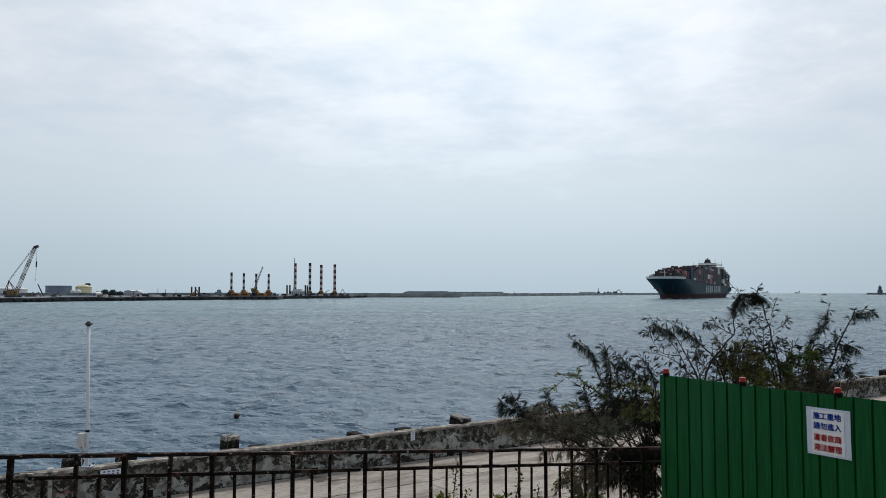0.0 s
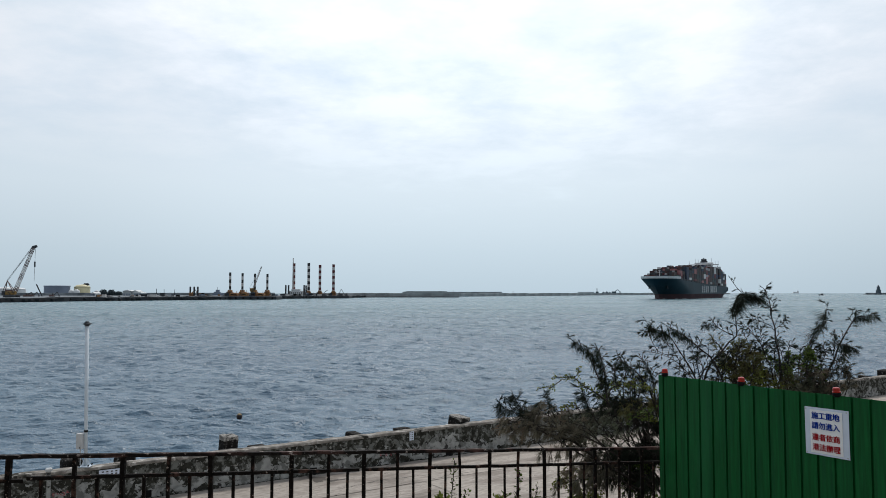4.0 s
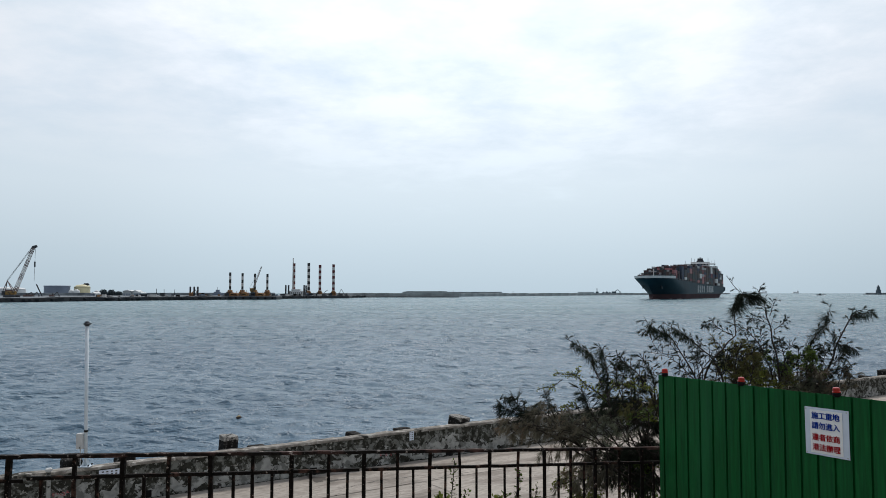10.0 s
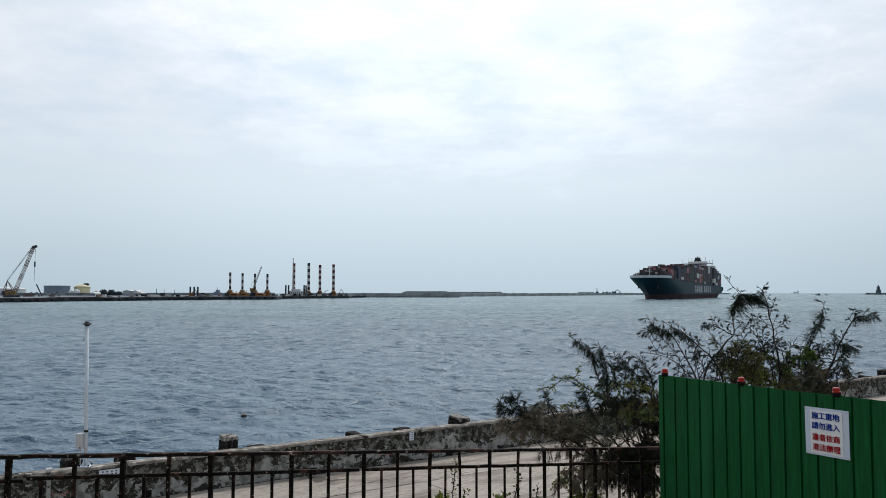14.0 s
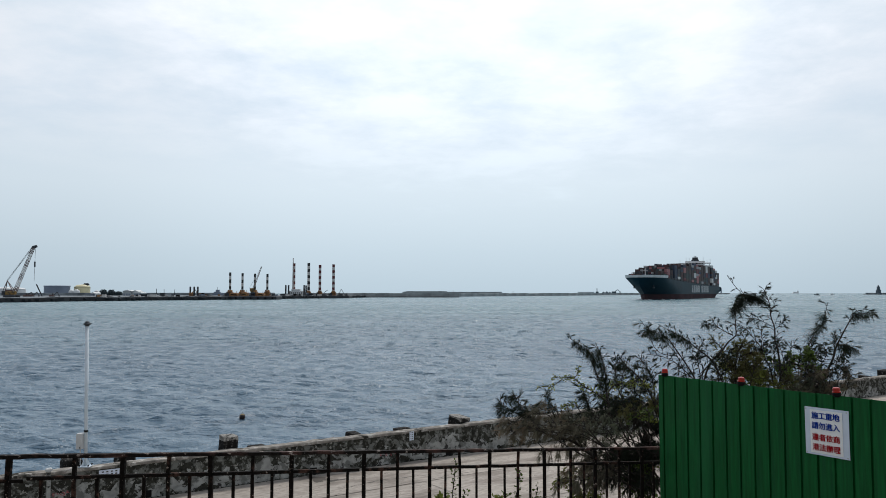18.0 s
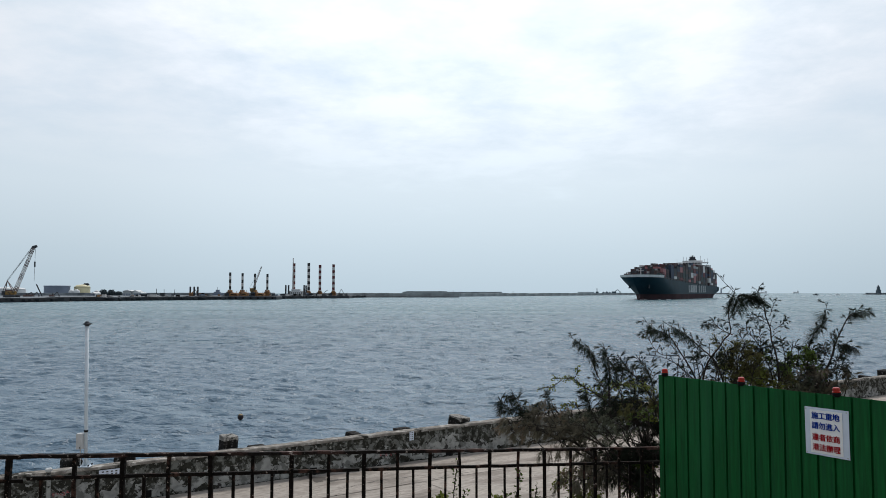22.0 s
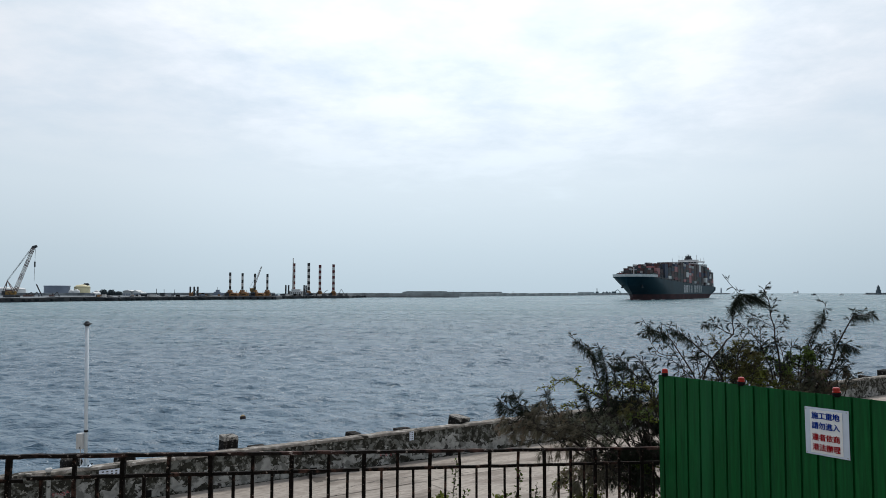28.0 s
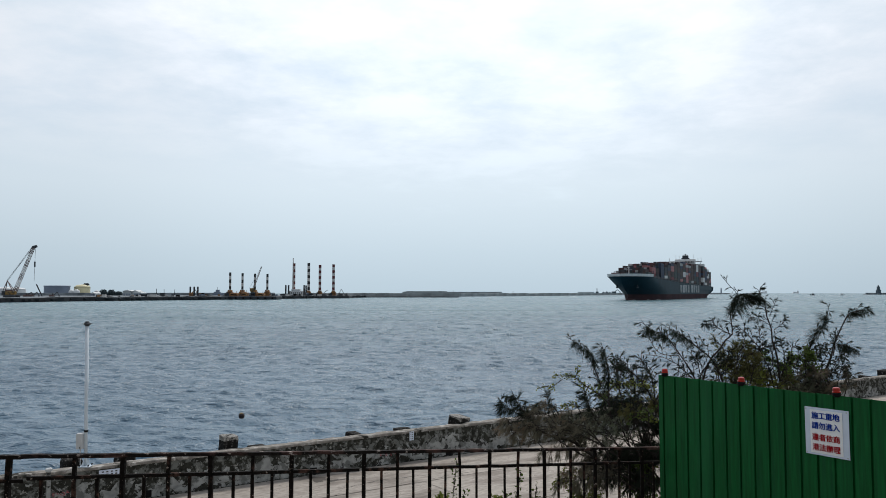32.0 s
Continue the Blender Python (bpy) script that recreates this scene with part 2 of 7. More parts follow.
M = {
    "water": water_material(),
    "wall": material("weathered_painted_concrete", (0.033, 0.034, 0.028), 0.95, vary=0.6, scale=7.0, bump=0.9, bump_scale=18, second=(0.17, 0.177, 0.165), second_scale=4.2, second_at=(0.49, 0.57), third=(0.30, 0.30, 0.28), third_scale=9.0, third_at=(0.575, 0.62), spec=0.15),
    # worn concrete, paled so that the sunlit top edge is in its colour
    "wall_top": material("worn_sunlit_coping", (0.265, 0.245, 0.22), 0.95, vary=0.45, scale=5, bump=0.7, bump_scale=25, second=(0.03, 0.03, 0.025), second_scale=1.6, second_at=(0.55, 0.62), third=(0.46, 0.44, 0.41), third_scale=5, third_at=(0.55, 0.59), spec=0.2),
    "road": material("pale_concrete_road", (0.385, 0.345, 0.305), 0.92, vary=0.30, scale=9, bump=0.6, bump_scale=40, second=(0.16, 0.135, 0.115), second_scale=1.1, second_at=(0.47, 0.68), stretch=(0.4, 1.2, 1), per_object=0.08, third=(0.13, 0.115, 0.10), third_scale=9.0, third_at=(0.62, 0.66)),
    "soil": material("dry_soil", (0.16, 0.13, 0.09), 0.95, vary=0.35, scale=1.5, bump=0.8, bump_scale=14, second=(0.06, 0.08, 0.03), second_scale=0.8),
    # pale third flecks: worn specks, and sun highlights put into the colour
    "rust": material("rusty_painted_steel", (0.008, 0.006, 0.005), 0.8, vary=0.5, scale=25, bump=0.6, bump_scale=70, second=(0.085, 0.045, 0.034), second_scale=16, second_at=(0.54, 0.66), third=(0.34, 0.28, 0.24), third_scale=38, third_at=(0.635, 0.67), spec=0.12),
    # top rail: flaking chips and painted sun highlights share the pale third colour
    "rust_top": material("flaking_sunlit_rail_paint", (0.010, 0.007, 0.006), 0.75, vary=0.5, scale=25, bump=0.6, bump_scale=70, second=(0.085, 0.045, 0.038), second_scale=9, second_at=(0.50, 0.62), third=(0.40, 0.34, 0.31), third_scale=34, third_at=(0.60, 0.66), spec=0.15, stretch=(0.5, 0.8, 1)),
    "green": material("green_painted_sheet_steel", (0.003, 0.098, 0.024), 0.5, vary=0.3, scale=16, bump=0.06, bump_scale=20, second=(0.004, 0.070, 0.026), second_scale=6, second_at=(0.5, 0.75), stretch=(3, 3, 0.18), spec=0.22, third=(0.012, 0.135, 0.045), third_scale=1.3, third_at=(0.52, 0.80)),
    "white_sheet": material("white_plastic_sheet", (0.72, 0.80, 0.93), 0.4, vary=0.05, scale=8),
    "paper": material("white_print_paper", (0.95, 0.96, 0.97), 0.6, vary=0.02, scale=8),
    "blue_ink": material("blue_ink", (0.008, 0.042, 0.30), 0.7, vary=0.08, spec=0.1),
    "red_ink": material("red_ink", (0.36, 0.009, 0.014), 0.7, vary=0.08, spec=0.1),
    "orange": material("orange_red_plastic", (0.42, 0.020, 0.013), 0.25, vary=0.12, scale=30),
    "black": material("black_plastic", (0.006, 0.006, 0.007), 0.6, vary=0.2, scale=20, spec=0.15),
    "white_paint": material("white_painted_steel", (0.64, 0.72, 0.79), 0.4, vary=0.10, scale=4, second=(0.45, 0.45, 0.45), second_scale=6, second_at=(0.62, 0.75)),
    "grey_box": material("pale_grey_cabinet", (0.55, 0.57, 0.58), 0.6, vary=0.08, scale=8),
    "stone": material("barnacled_concrete", (0.017, 0.016, 0.015), 0.95, vary=0.5, scale=9, bump=1.0, bump_scale=22, second=(0.22, 0.21, 0.20), second_scale=16, second_at=(0.57, 0.66), spec=0.15),
    # speckled pale colour that stands for sunlight on the block tops
    "lit_top": material("sunlit_block_top", (0.34, 0.33, 0.31), 0.95, vary=0.5, scale=14, bump=1.0, bump_scale=30, second=(0.05, 0.048, 0.044), second_scale=18, second_at=(0.50, 0.60), spec=0.15),
    "hull": material("dark_green_hull_paint", (0.010, 0.036, 0.053), 0.55, vary=0.25, scale=0.05, second=(0.018, 0.052, 0.070), second_scale=0.12, second_at=(0.5, 0.8), spec=0.16),
    "boot": material("faded_red_antifouling", (0.066, 0.036, 0.041), 0.8, vary=0.3, scale=0.08, second=(0.040, 0.030, 0.034), second_scale=0.06, second_at=(0.45, 0.7), spec=0.08),
    "ship_white": material("ship_white_paint", (0.62, 0.64, 0.65), 0.5, vary=0.10, scale=0.3),
    "steel_dark": material("dark_weathered_steel", (0.040, 0.046, 0.055), 0.7, vary=0.3, scale=0.4),
    "deck": material("red_brown_deck", (0.12, 0.05, 0.04), 0.8, vary=0.25, scale=0.2),
    "quay": material("dark_quay_concrete", (0.036, 0.044, 0.052), 0.95, vary=0.35, scale=0.06, second=(0.025, 0.027, 0.03), second_scale=0.05, second_at=(0.4, 0.65), spec=0.2),
    "rubble": material("grey_rubble_stone", (0.20, 0.21, 0.21), 0.95, vary=0.4, scale=0.3, per_object=0.3),
    "breakwater": material("grey_breakwater_concrete", (0.38, 0.405, 0.415), 0.95, vary=0.2, scale=0.05, second=(0.27, 0.29, 0.30), second_scale=0.08),
    "barge": material("ochre_painted_steel", (0.34, 0.17, 0.06), 0.7, vary=0.3, scale=0.3, second=(0.13, 0.07, 0.045), second_scale=0.4, second_at=(0.45, 0.62)),
    "leg_white": material("white_leg_paint", (0.62, 0.60, 0.58), 0.6, vary=0.12, scale=0.3),
    "leg_black": material("black_leg_paint", (0.025, 0.028, 0.032), 0.6, vary=0.2, scale=0.3),
    "leg_red": material("dark_red_leg_paint", (0.13, 0.022, 0.026), 0.6, vary=0.2, scale=0.3),
    "yellow": material("yellow_machine_paint", (0.30, 0.18, 0.05), 0.6, vary=0.3, scale=0.5, second=(0.06, 0.05, 0.035), second_scale=0.5, second_at=(0.46, 0.60)),
    "lattice": material("weathered_red_white_lattice", (0.36, 0.30, 0.28), 0.6, vary=0.3, scale=0.2),
    "yard": material("dull_grey_yard_surface", (0.215, 0.245, 0.270), 0.95, vary=0.3, scale=0.08, second=(0.11, 0.128, 0.142), second_scale=0.1),
    "lattice_red": material("faded_red_lattice_paint", (0.13, 0.078, 0.072), 0.6, vary=0.3, scale=0.3),
    # grey steel, its blue partly distance haze put into the colour
    "tank_grey": material("hazed_blue_grey_steel", (0.19, 0.235, 0.31), 0.6, vary=0.15, scale=0.1),
    "tank_cream": material("cream_tank_paint", (0.74, 0.68, 0.44), 0.5, vary=0.08, scale=0.2),
    "tank_white": material("white_tank_paint", (0.66, 0.69, 0.70), 0.5, vary=0.08, scale=0.2),
    "shed": material("pale_grey_cladding", (0.42, 0.46, 0.48), 0.7, vary=0.12, scale=0.2),
    # dark foliage with the blue of distance haze put into its colour
    "far_trees": material("haze_blue_foliage", (0.055, 0.080, 0.092), 0.9, vary=0.4, scale=0.5),
    "bark": material("grey_brown_bark", (0.034, 0.029, 0.025), 0.9, vary=0.3, scale=30, bump=0.6, bump_scale=60, spec=0.2),
    "needle": material("dull_green_needles", (0.026, 0.034, 0.024), 0.85, vary=0.5, scale=3.0, second=(0.032, 0.036, 0.023), second_scale=1.5, second_at=(0.52, 0.66), spec=0.15, thin=0.52),
    # brown dry needles, lightened to carry light from above in their colour
    "needle_brown": material("lit_brownish_dry_needles", (0.135, 0.127, 0.093), 0.8, vary=0.5, scale=3.0, second=(0.205, 0.150, 0.105), second_scale=2.0, second_at=(0.45, 0.60), spec=0.25, thin=0.52),
    # paler version of the dull green needles, with light from above painted in
    "needle_grey": material("lit_grey_green_needles", (0.135, 0.150, 0.106), 0.8, vary=0.5, scale=3.0, second=(0.17, 0.14, 0.10), second_scale=2.0, second_at=(0.5, 0.65), spec=0.2, thin=0.52),
    "needle_olive": material("olive_needles", (0.105, 0.105, 0.040), 0.8, vary=0.5, scale=3.0, second=(0.130, 0.100, 0.045), second_scale=2.0, second_at=(0.5, 0.65), spec=0.2, thin=0.52),
    "needle_blue": material("blue_grey_needles", (0.030, 0.040, 0.038), 0.85, vary=0.5, scale=3.0, spec=0.2, thin=0.52),
    "leaf": material("yellow_green_leaves", (0.130, 0.155, 0.030), 0.55, vary=0.4, scale=5.0, spec=0.3, thin=0.52),
    "leaf_dark": material("dark_green_leaves", (0.075, 0.115, 0.026), 0.6, vary=0.45, scale=5.0, second=(0.10, 0.12, 0.02), second_scale=4.0, second_at=(0.55, 0.65), spec=0.25, thin=0.52),
    "graffiti": material("faded_red_spray_paint", (0.38, 0.09, 0.10), 0.8, vary=0.3, scale=12),
    "patch": material("pale_grey_paint_patch", (0.33, 0.34, 0.33), 0.9, vary=0.25, scale=5, bump=0.5, bump_scale=20, second=(0.035, 0.034, 0.032), second_scale=4, second_at=(0.565, 0.585), third=(0.15, 0.157, 0.15), third_scale=3.0, third_at=(0.50, 0.58)),
    "damp": material("damp_concrete", (0.070, 0.060, 0.052), 0.6, vary=0.3, scale=3.0),
    # lightened and blued: distance haze put into the colour of far dark things
    "far_dark": material("haze_blue_far_dark", (0.085, 0.115, 0.14), 0.8, vary=0.2, scale=0.2),
    # near white, so that distance haze is put into the hull colour
    "far_hull": material("haze_pale_hull", (0.93, 0.94, 0.95), 0.6, vary=0.03, scale=0.05),
    "foam": material("white_foam", (0.75, 0.78, 0.80), 0.8, vary=0.1),
    "buoy_dark": material("dark_red_float", (0.022, 0.011, 0.009), 0.6, vary=0.3, scale=10),
    # pale orange that stands for the highlight on the float's top
    "buoy_pale": material("highlight_float_top", (0.36, 0.26, 0.12), 0.6, vary=0.3, scale=10),
}


# ---- mesh tools ----
class Shape:
    """Collects corners and faces for one mesh."""

    def __init__(self):
        self.v, self.f = [], []

    def add(self, verts, faces):
        n = len(self.v)
        self.v.extend(tuple(p) for p in verts)
        self.f.extend(tuple(i + n for i in q) for q in faces)
        return self

    def box(self, lo, hi, m=None, chamfer=0.0):
        (x0, y0, z0), (x1, y1, z1) = lo, hi
        c = chamfer
        if c <= 0:
            p = [(x0, y0, z0), (x1, y0, z0), (x1, y1, z0), (x0, y1, z0), (x0, y0, z1), (x1, y0, z1), (x1, y1, z1), (x0, y1, z1)]
            q = [(3, 2, 1, 0), (4, 5, 6, 7), (0, 1, 5, 4), (1, 2, 6, 5), (2, 3, 7, 6), (3, 0, 4, 7)]
        else:
            # upright and top edges bevelled
            ring = [(x0 + c, y0), (x1 - c, y0), (x1, y0 + c), (x1, y1 - c), (x1 - c, y1), (x0 + c, y1), (x0, y1 - c), (x0, y0 + c)]
            cx, cy = (x0 + x1) / 2, (y0 + y1) / 2
            sx, sy = (x1 - x0 - 2 * c) / (x1 - x0), (y1 - y0 - 2 * c) / (y1 - y0)
            top = [(cx + (x - cx) * sx, cy + (y - cy) * sy) for x, y in ring]
            p = [(x, y, z0) for x, y in ring] + [(x, y, z1 - c) for x, y in ring] + [(x, y, z1) for x, y in top]
            q = [tuple(range(7, -1, -1)), tuple(range(16, 24))]
            q += [(b + i, b + (i + 1) % 8, b + 8 + (i + 1) % 8, b + 8 + i) for b in (0, 8) for i in range(8)]
        if m is not None:
            p = [m @ Vector(w) for w in p]
        return self.add(p, q)

    def tube(self, path, radii, sides=8, caps=True):
        """A round bar along a path of points, with a radius at each."""
        path = [Vector(p) for p in path]
        if not hasattr(radii, "__len__"):
            radii = [radii] * len(path)
        verts = []
        for i, p in enumerate(path):
            d = (path[min(i + 1, len(path) - 1)] - path[max(i - 1, 0)]).normalized()
            ref = Vector((0, 0, 1)) if abs(d.z) < 0.9 else Vector((0, 1, 0))
            s = d.cross(ref).normalized()
            t = s.cross(d)
            for k in range(sides):
                w = 2 * math.pi * k / sides
                verts.append(p + radii[i] * (math.cos(w) * s + math.sin(w) * t))
        faces = [(i * sides + k, i * sides + (k + 1) % sides, (i + 1) * sides + (k + 1) % sides, (i + 1) * sides + k)
                 for i in range(len(path) - 1) for k in range(sides)]
        if caps:
            faces += [tuple(range(sides - 1, -1, -1)), tuple(range((len(path) - 1) * sides, len(path) * sides))]
        return self.add(verts, faces)

    def bar(self, a, b, w, h):
        """A square bar from a to b, w across and h high."""
        a, b = Vector(a), Vector(b)
        d = (b - a).normalized()
        ref = Vector((0, 0, 1)) if abs(d.z) < 0.95 else Vector((0, 1, 0))
        s = d.cross(ref).normalized() * w / 2
        t = s.cross(d).normalized() * h / 2
        p = [q + i * s + j * t for q in (a, b) for i, j in ((-1, -1), (1, -1), (1, 1), (-1, 1))]
        return self.add(p, [(3, 2, 1, 0), (4, 5, 6, 7), (0, 1, 5, 4), (1, 2, 6, 5), (2, 3, 7, 6), (3, 0, 4, 7)])

    def lathe(self, profile, sides=24, centre=(0, 0, 0)):
        """Turned about the upright axis: profile of (radius, height)."""
        cx, cy, cz = centre
        verts = [(cx + r * math.cos(2 * math.pi * k / sides), cy + r * math.sin(2 * math.pi * k / sides), cz + z) for r, z in profile for k in range(sides)]
        faces = [(i * sides + k, i * sides + (k + 1) % sides, (i + 1) * sides + (k + 1) % sides, (i + 1) * sides + k)
                 for i in range(len(profile) - 1) for k in range(sides)]
        faces += [tuple(range(sides - 1, -1, -1)), tuple(range((len(profile) - 1) * sides, len(profile) * sides))]
        return self.add(verts, faces)

    def mesh(self, name, mat, smooth=False):
        me = bpy.data.meshes.new(name)
        me.from_pydata(self.v, [], self.f)
        me.materials.append(mat)
        if smooth:
            me.shade_smooth()
        me.update()
        return me


def part(name, shape, mat, parent=None, label="", m=None, smooth=False):
    """One mesh object, under a thing or part where parent is given."""
    me = shape if isinstance(shape, bpy.types.Mesh) else shape.mesh(name, mat, smooth)
    ob = new(name, me)
    if m is not None:
        ob.matrix_basis = m
    if parent is not None:
        ob.parent = parent
    if label:
        tagged(ob, label)
    return ob


def thing(name, label, category, m=None, group="", kind=""):
    ob = new(name)
    ob.empty_display_size = 0.1
    if m is not None:
        ob.matrix_basis = m
    return tagged(ob, label, category, group, kind)


def rough_rock(rng, size, mat_key, name="rock"):
    """A chipped block with rounded corners."""
    bm = bmesh.new()
    bmesh.ops.create_cube(bm, size=1.0)
    bmesh.ops.bevel(bm, geom=bm.edges[:] , offset=0.16, segments=2, profile=0.6, affect="EDGES")
    for v in bm.verts:
        v.co += Vector((rng.uniform(-1, 1), rng.uniform(-1, 1), rng.uniform(-1, 1))) * 0.035
        v.co = Vector((v.co.x * size[0], v.co.y * size[1], v.co.z * size[2]))
    me = bpy.data.meshes.new(name)
    bm.to_mesh(me)
    bm.free()
    me.materials.append(M[mat_key])
    return me


def smooth_path(pts, n):
    """A smooth line through the points."""
    p = [Vector(q) for q in pts]
    p = [p[0] * 2 - p[1]] + p + [p[-1] * 2 - p[-2]]
    out = []
    segs = len(p) - 3
    for i in range(segs):
        a, b, c, d = p[i:i + 4]
        k = max(2, n // segs)
        for j in range(k):
            t = j / k
            out.append(0.5 * ((2 * b) + (c - a) * t + (2 * a - 5 * b + 4 * c - d) * t * t + (3 * b - a - 3 * c + d) * t * t * t))
    out.append(p[-2].copy())
    return out


# ---- the sea ----
def sea_sheet():
    """One sheet to the horizon: finer rings near the quay, with real waves; the swell thins out as the rings widen."""
    rings = [11.0]
    while rings[-1] < 5600:
        rings.append(rings[-1] * (1.0031 if rings[-1] < 400 else 1.05))
    fan = list(np.arange(53, 127.01, 0.14))
    rest = list(np.arange(130, 410.1, 4.0))
    ang = np.radians(np.array(fan + rest))
    r = np.array(rings)
    R, A = np.meshgrid(r, ang, indexing="ij")
    X, Y = R * np.cos(A), R * np.sin(A)
    rng = np.random.default_rng(5)
    Z = np.zeros_like(X)
    step = R * 0.0031
    for i in range(60):
        lam = 0.45 * (5.5 / 0.45) ** rng.random()
        turn = radians(-82 + rng.normal(0, 34))
        k = 2 * math.pi / lam
        amp = 0.0080 * lam ** 0.55
        w = np.clip((lam / step - 1.8) / 2.0, 0, 1)
        ph = k * (X * math.cos(turn) + Y * math.sin(turn)) + rng.random() * 6.283
        s = np.sin(ph + 0.5 * np.sin(0.05 * X + i) + 0.5 * np.sin(0.043 * Y + 2 * i))
        Z += w * amp * (s + 0.35 * (s * s - 0.5))
    # longer chop that still shows far out
    for i in range(26):
        lam = 2.2 * (9.0 / 2.2) ** rng.random()
        turn = radians(-84 + rng.normal(0, 26))
        k = 2 * math.pi / lam
        w = np.clip((lam / step - 2.2) / 2.0, 0, 1)
        ph = k * (X * math.cos(turn) + Y * math.sin(turn)) + rng.random() * 6.283
        s = np.sin(ph + 0.9 * np.sin(0.03 * X + i) + 0.7 * np.sin(0.026 * Y + 3 * i))
        Z += w * 0.0017 * lam * (s + 0.35 * (s * s - 0.5))
    n, c = X.shape
    verts = np.stack([X, Y, Z], -1).reshape(-1, 3)
    idx = np.arange(n * c).reshape(n, c)
    a, b = idx[:-1, :-1], idx[1:, :-1]
    d, e = idx[1:, 1:], idx[:-1, 1:]
    quads = np.stack([a, b, d, e], -1).reshape(-1, 4)
    me = bpy.data.meshes.new("water")
    me.vertices.add(len(verts))
    me.vertices.foreach_set("co", verts.astype(np.float32).ravel())
    me.loops.add(quads.size)
    me.loops.foreach_set("vertex_index", quads.astype(np.int32).ravel())
    me.polygons.add(len(quads))
    me.polygons.foreach_set("loop_start", np.arange(0, quads.size, 4, dtype=np.int32))
    me.update(calc_edges=True)
    me.materials.append(M["water"])
    me.shade_smooth()
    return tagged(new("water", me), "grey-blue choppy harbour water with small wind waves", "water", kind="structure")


water = sea_sheet()

# ---- quay: seawall, road, bank ----
WALL = pose(0, 23.68, 0, 0, 0, 33.22)   # along the wall's foot on the road side; local y points out to sea
WALL_TOP, ROAD_Z = 2.80, 1.90


def ramp_frame(x, y):
    """Distance along the railing from its first post and across it (positive towards the sea)."""
    dx, dy = x + 1.895, y - 4.6
    return dx * 0.869 + dy * 0.495, -dx * 0.495 + dy * 0.869


def bank_height(x, y):
    s, c = ramp_frame(x, y)
    top = 4.95 - 0.0899 * max(-6.0, min(s, 9.0))
    if c < 0.35:
        return top
    u = min(1.0, (c - 0.35) / 4.6)
    return top + (1.86 - top) * (u * u * (3 - 2 * u))


def make_ground():
    sh = Shape()
    xs = [-140 + 4 * i for i in range(30)] + [-20 + 0.8 * i for i in range(51)] + [22 + 4 * i for i in range(40)]
    cs = [-60, -40, -25] + [-16 + 0.7 * i for i in range(24)]
    m = WALL
    rng = random.Random(3)
    for c in cs:
        for x in xs:
            p = m @ Vector((x, min(c, 0.15), 0))
            z = bank_height(p.x, p.y)
            s, cc = ramp_frame(p.x, p.y)
            if 0.4 < cc < 4.6:
                z += rng.uniform(-0.05, 0.05)
            sh.v.append((p.x, p.y, z))
    n = len(xs)
    for j in range(len(cs) - 1):
        for i in range(n - 1):
            sh.f.append((j * n + i, j * n + i + 1, (j + 1) * n + i + 1, (j + 1) * n + i))
    g = part("ground", sh, M["soil"])
    tagged(g, "dry sloping earth bank with weeds below the ramp", "ground", kind="structure")


make_ground()


